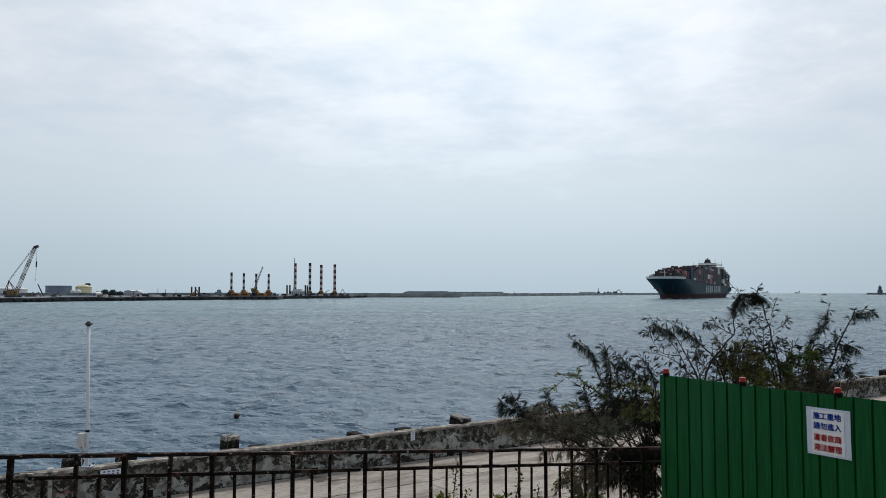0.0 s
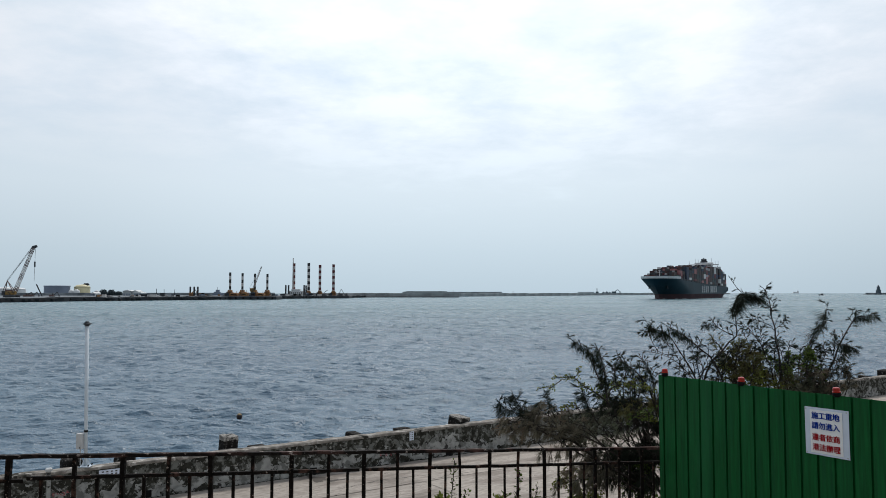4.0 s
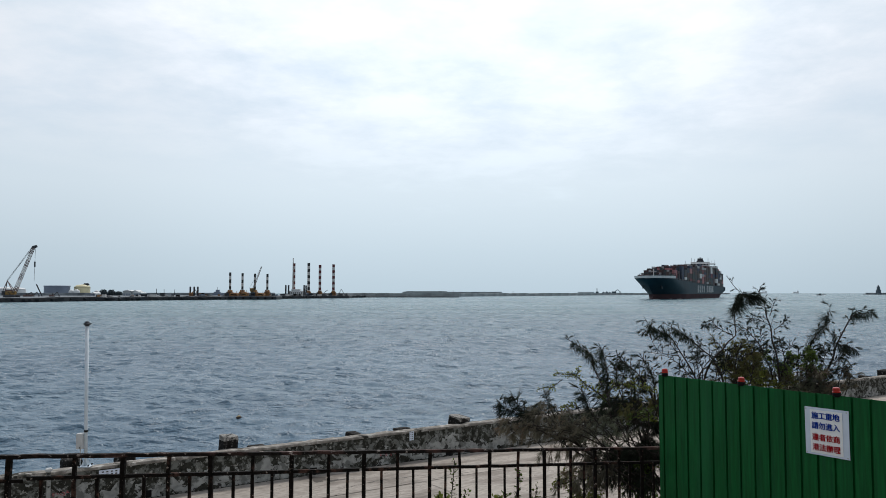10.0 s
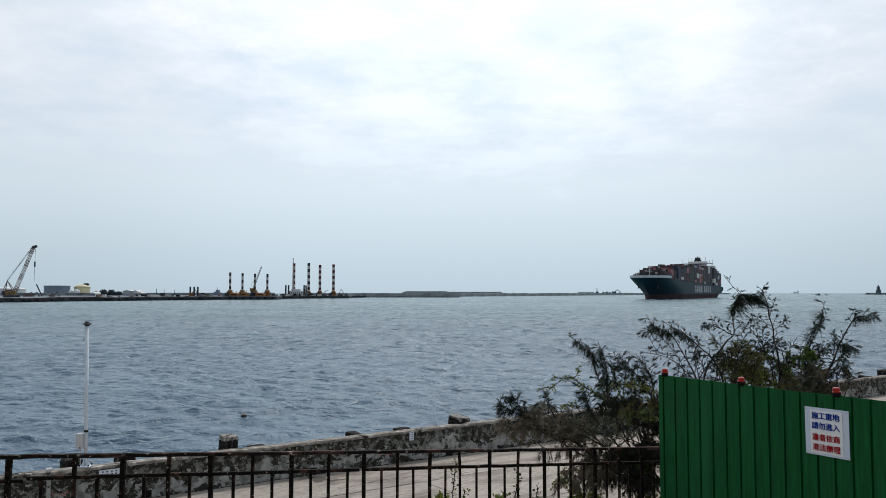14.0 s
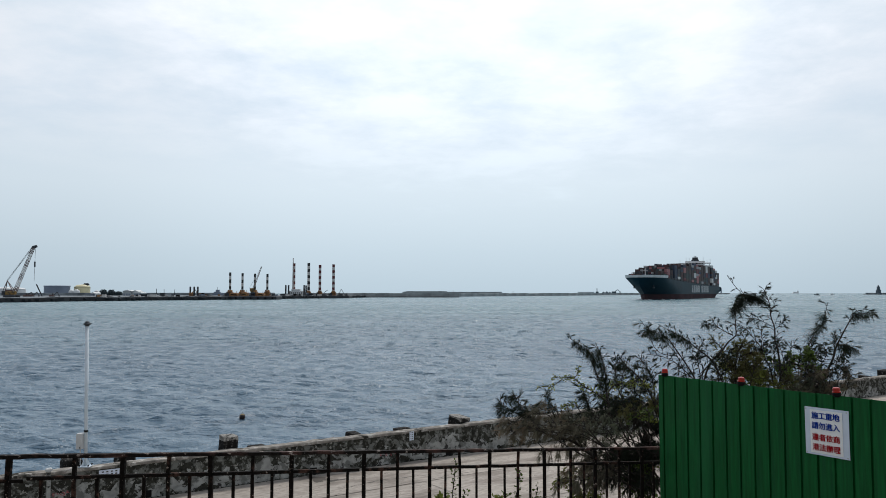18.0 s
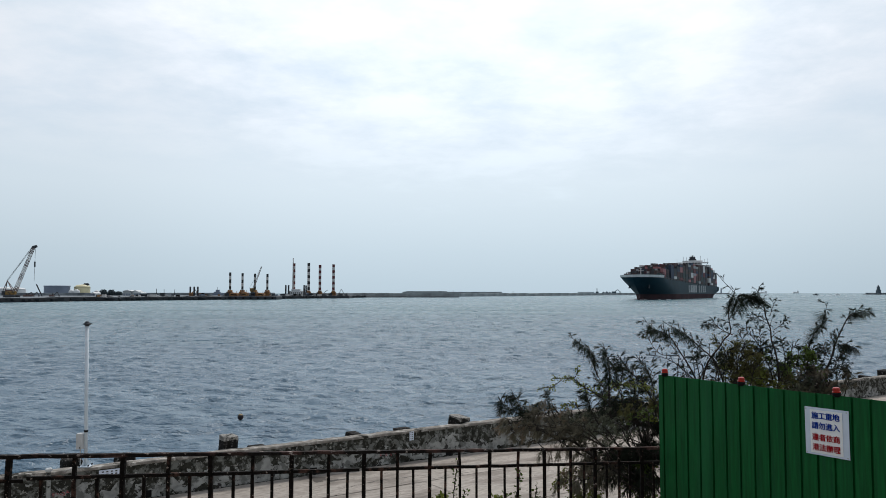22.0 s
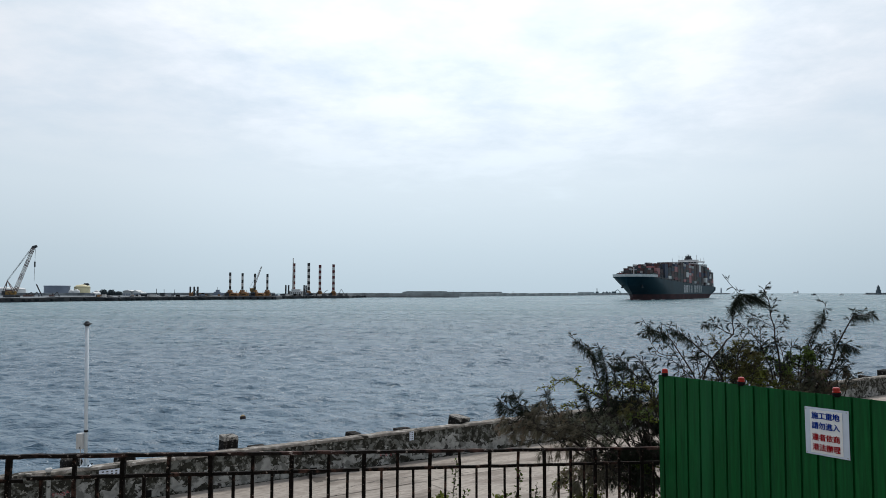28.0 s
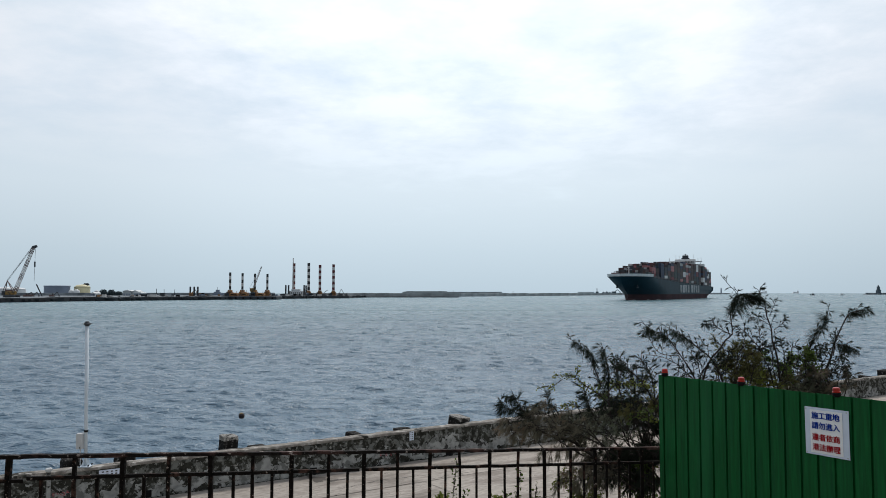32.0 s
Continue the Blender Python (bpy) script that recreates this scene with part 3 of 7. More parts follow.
def make_wall():
    """Seawall of cast lengths with a worn coping; flaking paint patches on its face."""
    rng = random.Random(11)
    wall = tagged(part("seawall", Shape().box((-60, 0.006, -2.0), (150, 0.32, WALL_TOP - 0.07)), M["wall"], m=WALL),
                  "low concrete seawall with blackened flaking grey paint along the quay road", "seawall", kind="structure")
    # coping lengths with slightly uneven ends
    x = -60.0
    while x < 150:
        w = rng.uniform(3.6, 4.4)
        sh = Shape()
        k = 15
        for i in range(k):
            px = x + (w - 0.012) * i / (k - 1)
            j = rng.uniform(-0.010, 0.010)
            t = rng.uniform(-0.022, 0.006)
            sh.v += [(px, -0.012 + j, WALL_TOP - 0.075), (px, -0.012 + j, WALL_TOP - 0.025 + t), (px, 0.0 + j, WALL_TOP + t), (px, 0.31 + j, WALL_TOP + t), (px, 0.33, WALL_TOP - 0.075)]
        for i in range(k - 1):
            for q in range(4):
                sh.f.append((i * 5 + q, i * 5 + 5 + q, i * 5 + 6 + q, i * 5 + 1 + q))
        sh.f += [(4, 3, 2, 1, 0), tuple((k - 1) * 5 + q for q in range(5))]
        part("coping_stone", sh, M["wall_top"], wall)
        x += w
    # ragged patches where paler paint still holds, 4 mm proud
    flakes = Shape()
    for i in range(520):
        px = rng.uniform(-16, 19) if i < 430 else rng.uniform(19, 60)
        big = i < 110 or i >= 430
        if big:
            pz = ROAD_Z + rng.uniform(0.02, 0.40)
            r = rng.uniform(0.12, 0.27)
            wide = rng.uniform(1.0, 2.2)
        else:
            pz = WALL_TOP - 0.19 - 0.53 * rng.random() ** 0.55
            r = rng.uniform(0.03, 0.095)
            wide = rng.uniform(0.5, 1.7)
        n = 19
        turn = rng.uniform(-0.8, 0.8)
        ph = [rng.uniform(0, 6.28) for _ in range(4)]
        sh = Shape() if i < 300 else flakes
        ring = []
        for k in range(n):
            a = 2 * math.pi * k / n
            q = r * (0.75 + 0.28 * math.sin(2 * a + ph[0]) + 0.22 * math.sin(3 * a + ph[1]) + 0.17 * math.sin(5 * a + ph[2]) + rng.uniform(-0.13, 0.13))
            u, v = math.cos(a) * q * wide, math.sin(a) * q
            ring.append((px + u + v * turn, max(ROAD_Z + 0.012, min(WALL_TOP - 0.1, pz + v + 0.2 * u * math.sin(ph[3])))))
        sh.add([(u, 0.003 - 0.0006 * (i % 9), v) for u, v in ring] + [(u, 0.0075, v) for u, v in ring],
               [tuple(range(n))] + [(k, n + k, n + (k + 1) % n, (k + 1) % n) for k in range(n)])
        if i < 300:
            part("paint_patch", sh, M["patch"], wall)
    tagged(part("paint_flakes", flakes, M["patch"], wall), kind="stuff")
    return wall


make_wall()


def make_road():
    road = tagged(part("road", Shape().box((-60, -9.0, ROAD_Z - 0.3), (150, 0.0, ROAD_Z - 0.03)), M["quay"], m=WALL),
                  "pale dusty concrete quay road with straight joints", "road", kind="structure")
    rng = random.Random(4)
    ys = [-9.0, -5.2, -2.3, -0.02]
    for j in range(3):
        x = -40.0 + 1.3 * j
        while x < 70:
            w = 36.6
            part("slab", Shape().box((x + 0.008, ys[j] + 0.016, ROAD_Z - 0.2), (x + w - 0.008, ys[j + 1] - 0.016, ROAD_Z + rng.uniform(-0.006, 0.006)), chamfer=0.01), M["road"], road)
            x += w


make_road()


def make_cracks():
    """Ragged dark cracks filled with dirt, running mostly along the road."""
    rng = random.Random(27)
    for pts in (((-4.28, -1.75), (-3.81, -1.71), (-3.05, -1.56), (-2.48, -1.63), (-1.82, -1.67)), ((-1.9, -2.2), (-1.13, -2.12), (-0.54, -2.11)), ((-4.56, -0.27), (-4.27, -0.76), (-3.89, -0.93))):
        line = smooth_path([(x, y, 0) for x, y in pts], 26)
        sh = Shape()
        for i, p in enumerate(line):
            w = rng.uniform(0.003, 0.020) * (0.3 if i in (0, len(line) - 1) else 1)
            j = rng.uniform(-0.035, 0.035)
            sh.v += [(p.x, p.y + j - w, 0), (p.x, p.y + j + w, 0), (p.x, p.y + j, 0.0012)]
        for i in range(len(line) - 1):
            sh.f += [(3 * i, 3 * i + 3, 3 * i + 5, 3 * i + 2), (3 * i + 2, 3 * i + 5, 3 * i + 4, 3 * i + 1)]
        tagged(part("road_crack", sh, M["damp"], m=WALL @ pose(0, 0, ROAD_Z + 0.008)), "ragged dark crack in the concrete road", "crack", "cracks in the road")


def make_stains():
    """Damp stains on the road by the wall's drain holes."""
    rng = random.Random(19)
    for cx, cy, rx, ry in ((-4.36, -0.50, 0.24, 0.42), (-4.02, -0.92, 0.34, 0.10)):
        n = 40
        ring = []
        for k in range(n):
            a = 2 * math.pi * k / n
            q = 0.8 + 0.25 * math.sin(3 * a + cx) + 0.12 * math.sin(7 * a) + rng.uniform(-0.12, 0.12)
            ring.append((math.cos(a) * q * rx, math.sin(a) * q * ry))
        sh = Shape().add([(x, y, 0.0) for x, y in ring] + [(x, y, 0.0015) for x, y in ring],
                         [tuple(range(n, 2 * n))] + [(k, (k + 1) % n, n + (k + 1) % n, n + k) for k in range(n)])
        tagged(part("damp_stain", sh, M["damp"], m=WALL @ pose(cx, cy, ROAD_Z + 0.008)), "dark damp stain on the concrete road", "stain", "stains on the road")
    # drain holes at the foot of the wall
    for cx in (-13.0, -8.6, -4.25, 0.2, 4.6, 9.0):
        g = part("drain_hole", Shape().box((-0.10, -0.012, 0.0), (0.10, 0.003, 0.17), chamfer=0.002), M["black"], m=WALL @ pose(cx, 0.0, ROAD_Z + 0.02))
        tagged(g, "small dark drain opening at the seawall's foot", "drain", "drains in the seawall")


make_stains()
make_cracks()

# ---- railing ----
RAIL0 = Vector((-1.895, 4.6, 5.938))
RAIL_STEP = Vector((0.2246, 0.1279, -0.02321))   # one full-height bar to the next


def make_railing():
    rng = random.Random(8)
    rail = thing("railing", "rusty black-painted steel railing along the ramp", "railing", pose(*RAIL0))
    S = RAIL_STEP

    def wavy(a, b, off, w, h, n):
        sh = Shape()
        pts = [S * (a + (b - a) * i / n) + Vector((0, 0, off + rng.uniform(-0.002, 0.002))) for i in range(n + 1)]
        for p in pts:
            sh.v += [tuple(p + Vector((0.495 * w / 2 * i, -0.869 * w / 2 * i, h / 2 * j))) for i, j in ((-1, -1), (1, -1), (1, 1), (-1, 1))]
        sh.f += [(4 * i + q, 4 * i + (q + 1) % 4, 4 * i + 4 + (q + 1) % 4, 4 * i + 4 + q) for i in range(n) for q in range(4)]
        sh.f += [(3, 2, 1, 0), tuple(4 * n + q for q in range(4))]
        return sh
    part("top_rail", wavy(-2.05, 19.5, 0.0, 0.036, 0.021, 60), M["rust_top"], rail)
    part("top_rail", wavy(-9, -2.05, -0.003, 0.036, 0.022, 20), M["rust_top"], rail)
    for a, b, off in ((-1.93, 5.86, -0.121), (6.06, 14.9, -0.118), (15.0, 19.5, -0.118), (-9, -1.99, -0.134)):
        part("middle_rail", wavy(a, b, off, 0.026, 0.02, 16), M["rust"], rail)
    part("bottom_rail", wavy(-9, 19.5, -0.86, 0.03, 0.02, 30), M["rust"], rail)
    for i in range(-7, 20):
        k = i if i > -2 else i - 0.28
        thick = i % 2 == 0
        jog = rng.uniform(-0.012, 0.012)
        lean = rng.uniform(-0.008, 0.008)
        w = 0.025 if thick else 0.019
        foot = -1.06 if thick else -0.86
        p = S * k
        sh = Shape().bar(p + Vector((0, 0, foot)), p + Vector((lean * 0.3, 0, -0.12)), w, w)
        sh.bar(p + Vector((lean * 0.3, 0, -0.12)), p + Vector((lean, 0, -0.012)), w * 1.08, w * 1.08)
        part("post" if thick else "baluster", sh, M["rust"], rail)
        q = S * (k + 0.5 if i != -2 else -1.6) + Vector((jog, 0, 0))
        part("baluster", Shape().bar(q + Vector((0, 0, -0.86)), q + Vector((rng.uniform(-0.006, 0.006), 0, -0.125)), 0.017, 0.017), M["rust"], rail)
    return rail


make_railing()

# ---- hoarding ----
FENCE_TOP = 6.192
FENCE = Matrix.Translation((1.880, 6.6, FENCE_TOP - 1.8)) @ Matrix.Rotation(math.atan2(-1.4982, 0.937), 4, "Z")
RIB = 0.1262


def make_hoarding():
    fence = thing("hoarding", "green painted corrugated steel site hoarding beside the ramp", "fence", FENCE)
    rng = random.Random(2)
    # folded sheet: wide flat pans with narrow standing seams, one sheet for every six ribs
    for first, last in ((0, 5), (5, 11), (11, 17), (17, 23)):
        sh = Shape()
        prof = []
        if first == 0:
            prof += [(-0.052, 0.0), (-0.008, 0.0)]
        for k in range(first, last + 1):
            x = k * RIB
            if k > first or first == 0:
                prof += [(x - 0.009, 0.0), (x - 0.006, 0.016), (x + 0.006, 0.016), (x + 0.009, 0.0)]
            else:
                prof += [(x + 0.0092, 0.0)]
            if k < last:
                prof += [(x + 0.045, rng.uniform(-0.002, 0.001)), (x + 0.085, rng.uniform(-0.002, 0.001))]
        z1 = 1.8 + rng.uniform(-0.003, 0.003)
        n = len(prof)
        zs = [0.02, 0.6, 1.2, z1]
        verts = [(x, y, z) for y0 in (0.0, -0.0015) for z in zs for x, y in [(x, y + y0) for x, y in prof]]
        faces = []
        for s in range(2):
            for j in range(3):
                for i in range(n - 1):
                    a = s * 4 * n + j * n + i
                    faces.append((a, a + 1, a + n + 1, a + n))
        for i in range(n - 1):
            a, b = 3 * n + i, 7 * n + i
            faces.append((a, a + 1, b + 1, b))
        sh.add(verts, faces)
        part("sheet", sh, M["green"], fence)
    part("rail", Shape().box((-0.04, 0.02, 0.35), (2.9, 0.058, 0.39)), M["green"], fence)
    part("rail", Shape().box((-0.04, 0.02, 1.45), (2.9, 0.058, 1.49)), M["green"], fence)
    for x in (0.0, 0.68, 1.36, 2.04, 2.72):
        part("post", Shape().box((x - 0.02, 0.06, -0.35), (x + 0.02, 0.098, 1.74)), M["green"], fence)
    return fence


make_hoarding()


def make_beacon():
    lamp = thing("warning_lamp", "orange-red warning lamp on a black clamp atop the hoarding", "lamp", group="warning lamps on the hoarding")
    part("clamp", Shape().box((-0.017, -0.02, -0.012), (0.017, 0.02, 0.0), chamfer=0.004).lathe([(0.028, -0.004), (0.029, 0.014), (0.024, 0.020)], 20), M["black"], lamp)
    part("lens", Shape().lathe([(0.027, 0.018), (0.028, 0.024), (0.024, 0.026), (0.0235, 0.044), (0.0215, 0.050), (0.012, 0.053), (0.003, 0.054)], 22), M["orange"], lamp, smooth=False)
    return lamp


LAMP_AT = [0.022, 0.777, 1.538]
lamp = make_beacon()
for i, s in enumerate(LAMP_AT):
    m = FENCE @ pose(s, -0.004, 1.805)
    if i == 0:
        lamp.matrix_basis = m
    else:
        copy_thing(lamp, m @ pose(0, 0, 0, 0, (0, 2, -3)[i], 20 * i))


def letters(body, size, mat_key, parent, m):
    cu = bpy.data.curves.new("writing", "FONT")
    cu.body, cu.size, cu.extrude = body, size, 0.0006
    cu.align_x, cu.align_y = "CENTER", "CENTER"
    tmp = new("writing_source", cu)
    me = bpy.data.meshes.new_from_object(tmp.evaluated_get(bpy.context.evaluated_depsgraph_get()))
    bpy.data.objects.remove(tmp)
    # thicken the strokes by laying shifted copies over one another
    src = [(v.co.x, v.co.y, v.co.z) for v in me.vertices]
    faces = [tuple(f.vertices) for f in me.polygons]
    sh = Shape()
    for k, (dx, dy) in enumerate(((0, 0), (0.030, 0), (-0.030, 0), (0, 0.022), (0, -0.022))):
        sh.add([(x + dx * size, y + dy * size, z + 0.00025 * k) for x, y, z in src], faces)
    return part("writing", sh, M[mat_key], parent, m=m)


def make_notice():
    """White sheet with two lines of blue and two of red writing, tied on a little askew."""
    nb = thing("notice", "white site notice with blue and red writing on the hoarding", "sign", FENCE @ pose(1.303, -0.006, 1.703, 0, -0.6, 0))
    k = 5
    sh = Shape()
    for j in range(k):
        for i in range(k):
            x, z = 0.318 * i / (k - 1), -0.326 * j / (k - 1)
            sh.v.append((x, -0.006 - 0.0018 * math.sin(i * 1.3 + j) * (i / k), z))
    for j in range(k - 1):
        for i in range(k - 1):
            sh.f.append((j * k + i, (j + 1) * k + i, (j + 1) * k + i + 1, j * k + i + 1))
    n = len(sh.v)
    sh.v += [(x, y + 0.002, z) for x, y, z in sh.v]
    sh.f += [tuple(n + q for q in reversed(f)) for f in list(sh.f)]
    part("sheet", sh, M["white_sheet"], nb)
    # the printed paper, pasted on the board with a crease across its middle
    k = 6
    sh = Shape()
    for z, dy in ((-0.016, 0.0), (-0.09, 0.0006), (-0.172, -0.0012), (-0.178, 0.0004), (-0.25, -0.0006), (-0.312, 0.0)):
        for i in range(k):
            sh.v.append((0.040 + 0.235 * i / (k - 1), -0.0095 + dy * math.sin(1.7 * i), z))
    for j in range(5):
        for i in range(k - 1):
            sh.f.append((j * k + i, (j + 1) * k + i, (j + 1) * k + i + 1, j * k + i + 1))
    part("paper", sh, M["paper"], nb, "white printed paper")
    for body, z, key in (("\u65bd\u5de5\u91cd\u5730", -0.058, "blue_ink"), ("\u8acb\u52ff\u9032\u5165", -0.127, "blue_ink"),
                         ("\u9055\u8005\u4f9d\u5546", -0.206, "red_ink"), ("\u6e2f\u6cd5\u8fa6\u7406", -0.275, "red_ink")):
        letters(body, 0.051, key, nb, pose(0.155, -0.0118, z, 90, 0, 0))
    for x, z in ((0.012, -0.012), (0.306, -0.012), (0.012, -0.314), (0.306, -0.314)):
        part("eyelet", Shape().lathe([(0.005, 0.0), (0.005, 0.002), (0.002, 0.002)], 10), M["grey_box"], nb, m=pose(x, -0.011, z, 90, 0, 0))


make_notice()


# ---- things on the seawall ----
def make_pole():
    base = Vector((-8.42, 18.34, WALL_TOP))
    pole = thing("mooring_light_pole", "slim white steel pole with a cable box, bolted to the seawall", "pole", pose(*base, 0, -0.9, 0))
    part("mast", Shape().lathe([(0.038, 0.0), (0.038, 0.84), (0.041, 0.85), (0.041, 3.33)], 18), M["white_paint"], pole, smooth=True)
    part("cap", Shape().lathe([(0.042, 3.29), (0.055, 3.315), (0.078, 3.325), (0.078, 3.34), (0.06, 3.36), (0.04, 3.40), (0.02, 3.41)], 18), M["steel_dark"], pole, "dark flat cap")
    for k in range(5):
        u = 2 * math.pi * k / 5 + 0.3
        part("bird_spike", Shape().bar((0.05 * math.cos(u), 0.05 * math.sin(u), 3.36), (0.108 * math.cos(u), 0.108 * math.sin(u), 3.345), 0.02, 0.016), M["steel_dark"], pole)
    part("band", Shape().lathe([(0.044, 0.80), (0.049, 0.81), (0.049, 0.84), (0.044, 0.85)], 18), M["black"], pole, "black strap")
    part("base_plate", Shape().box((-0.13, -0.12, 0.0), (0.13, 0.12, 0.02), chamfer=0.006), M["white_paint"], pole)
    for k in range(4):
        a = math.pi / 4 + k * math.pi / 2
        c, s = math.cos(a), math.sin(a)
        part("gusset", Shape().add([(0.05 * c, 0.05 * s, 0.02), (0.11 * c, 0.11 * s, 0.02), (0.05 * c, 0.05 * s, 0.16)] +
                                   [(0.05 * c - 0.008 * s, 0.05 * s + 0.008 * c, 0.02), (0.11 * c - 0.008 * s, 0.11 * s + 0.008 * c, 0.02), (0.05 * c - 0.008 * s, 0.05 * s + 0.008 * c, 0.16)],
                                   [(0, 1, 2), (5, 4, 3), (0, 3, 4, 1), (1, 4, 5, 2), (2, 5, 3, 0)]), M["white_paint"], pole)
    for x, y in ((-0.105, -0.095), (0.105, -0.095), (0.105, 0.095), (-0.105, 0.095)):
        part("bolt", Shape().lathe([(0.018, 0.02), (0.018, 0.05), (0.010, 0.055)], 8, (x, y, 0)), M["black"], pole)
    box = part("cable_box", Shape().box((-0.195, -0.10, 0.42), (-0.048, 0.06, 0.78), chamfer=0.012), M["grey_box"], pole, "pale grey cable box")
    part("latch", Shape().box((-0.105, -0.112, 0.44), (-0.085, -0.101, 0.475)), M["black"], box)
    part("conduit", Shape().tube([(-0.12, -0.02, 0.0), (-0.12, -0.02, 0.42)], 0.012, 8), M["grey_box"], pole)


make_pole()


def make_blocks():
    """Chipped concrete blocks and rubble stones behind and along the seaward edge of the wall."""
    rng = random.Random(21)
    rows = [(-5.70, 20.62, 0.40, 0.38, 0.56, 2.82, 3), (-9.0, 18.85, 0.44, 0.38, 0.40, 2.68, 2), (-7.95, 19.45, 0.48, 0.42, 0.36, 2.64, -6),
            (-5.05, 21.2, 0.5, 0.4, 0.3, 2.57, 3), (-2.62, 22.7, 0.36, 0.4, 0.34, 2.64, 6), (-1.25, 23.6, 0.46, 0.4, 0.28, 2.65, -4), (0.50, 24.6, 0.50, 0.5, 0.42, 2.77, 8),
            (22.2, 38.75, 0.7, 0.6, 0.46, 2.78, 0), (20.6, 37.75, 0.6, 0.5, 0.3, 2.68, 5), (3.2, 26.35, 0.6, 0.5, 0.3, 2.68, 5), (24.5, 40.4, 0.8, 0.8, 0.6, 2.8, 10)]
    for x, y, a, b, c, z, tilt in rows:
        ob = part("concrete_block", rough_rock(rng, (a, b, c), "stone", "concrete_block"), None, m=pose(x, y, z, tilt, tilt * 0.6, 33 + tilt * 2))
        tagged(ob, "chipped barnacled concrete block lying on the seawall's seaward edge", "block", "blocks along the seawall")
        if c > 0.41 and x < 1:
            # pale slabs over the larger blocks' tops, their sunlight put into the colour
            part("lime_crust", rough_rock(rng, (a * 1.03, b * 1.03, 0.13), "lit_top", "lime_crust"), None, ob, "pale speckled top, sunlit by its colour", m=pose(0, 0, c / 2 - 0.055))
    # sloping apron of armour stones on which the blocks lie
    sh = Shape()
    xs = [-60 + 1.5 * i for i in range(141)]
    for x in xs:
        j = rng.uniform(-0.1, 0.1)
        sh.v += [(x, 0.30, 2.52 + j * 0.4), (x, 1.2 + j, 2.40 + j * 0.5), (x, 2.2 + j, 1.2 + j), (x, 3.6 + j, -0.8)]
    for i in range(len(xs) - 1):
        for q in range(3):
            sh.f.append((i * 4 + q, i * 4 + 4 + q, i * 4 + 5 + q, i * 4 + 1 + q))
    tagged(part("revetment", sh, M["stone"], m=WALL), "dark wet stone slope on the sea side of the wall", "revetment", kind="structure")


make_blocks()


def make_wall_signs():
    """Small plates fixed to the wall's face, with unreadable marks, and faint red spray marks."""
    plate = thing("depth_plate", "small white plate with dark marks on the seawall", "plate", WALL @ pose(-9.47, -0.008, 2.625))
    part("plate", Shape().box((-0.235, -0.012, -0.075), (0.235, 0.0, 0.075), chamfer=0.003), M["white_sheet"], plate)
    for j in (0.03, -0.03):
        for i in range(4):
            x = -0.15 + 0.1 * i
            part("mark", Shape().box((x - 0.022, -0.0165, j - 0.014), (x + 0.022, -0.0125, j + 0.014)), M["steel_dark"], plate)
    tag = thing("depth_plate", "narrow white upright plate with dark dots on the seawall", "plate", WALL @ pose(-1.12, -0.008, 2.64))
    part("plate", Shape().box((-0.075, -0.012, -0.13), (0.075, 0.0, 0.125), chamfer=0.003), M["white_sheet"], tag)
    for j in range(4):
        for i in (-0.03, 0.03):
            part("mark", Shape().box((i - 0.012, -0.0165, -0.095 + 0.06 * j), (i + 0.012, -0.0125, -0.07 + 0.06 * j)), M["steel_dark"], tag)
    rng = random.Random(6)
    for cx, cz, n, sp in ((-10.48, 2.27, 5, 0.07), (-1.75, 2.20, 5, 0.16)):
        g = thing("spray_mark", "faded red spray-painted scrawl on the seawall", "graffiti", WALL @ pose(cx, -0.012, cz))
        for i in range(n):
            x = (i - n / 2) * sp
            pts = [(x + rng.uniform(-0.03, 0.05), 0, rng.uniform(-0.07, 0.07)) for _ in range(4)]
            sh = Shape()
            for p, q in zip(pts, pts[1:]):
                sh.bar(p, q, 0.004, 0.014)
            part("stroke", sh, M["graffiti"], g)


make_wall_signs()


def make_marker():
    """Pale stub post against the wall's face."""
    m = thing("marker_post", "short pale concrete marker post against the seawall", "post", WALL @ pose(-10.77, -0.05, ROAD_Z))
    part("shaft", Shape().box((-0.045, -0.045, 0.0), (0.045, 0.04, 0.93), chamfer=0.01), M["patch"], m)
    part("cap", Shape().box((-0.07, -0.07, 0.93), (0.07, 0.06, 1.0), chamfer=0.02), M["grey_box"], m, "whitish cap")


make_marker()


# ---- float on the water ----
def make_buoy():
    b = thing("mooring_float", "small dark red float with a pale highlighted top bobbing off the seawall", "buoy", pose(-11.0, 42.2, 0))
    part("body", Shape().lathe([(0.02, -0.16), (0.11, -0.12), (0.155, -0.03), (0.160, 0.05), (0.140, 0.11), (0.118, 0.135)], 20), M["buoy_dark"], b, smooth=True)
    # cap coloured pale as a painted highlight
    part("cap", Shape().lathe([(0.118, 0.135), (0.09, 0.165), (0.05, 0.18), (0.02, 0.185)], 20), M["buoy_pale"], b, "pale top with the highlight in its colour", smooth=True)
    part("ring", Shape().tube([(0.04 * math.cos(a), 0, 0.20 + 0.04 * math.sin(a)) for a in np.linspace(-0.4, 3.54, 10)], 0.008, 6), M["steel_dark"], b)
    return b


buoy = make_buoy()


# ---- the container ship ----
SHIP_LONG, SHIP_BEAM = 318.0, 36.0
HEADING = 241.0
BOOT = 5.0   # top of the red underwater paint; the ship is part laden


def deck_z(s):
    """Height of the hull's upper edge at s metres behind the stem's waterline."""
    return float(np.interp(s, (-14, 27, 31, 53, 99, 168, 318), (20.2, 20.2, 19.7, 19.0, 17.6, 15.4, 13.4)))


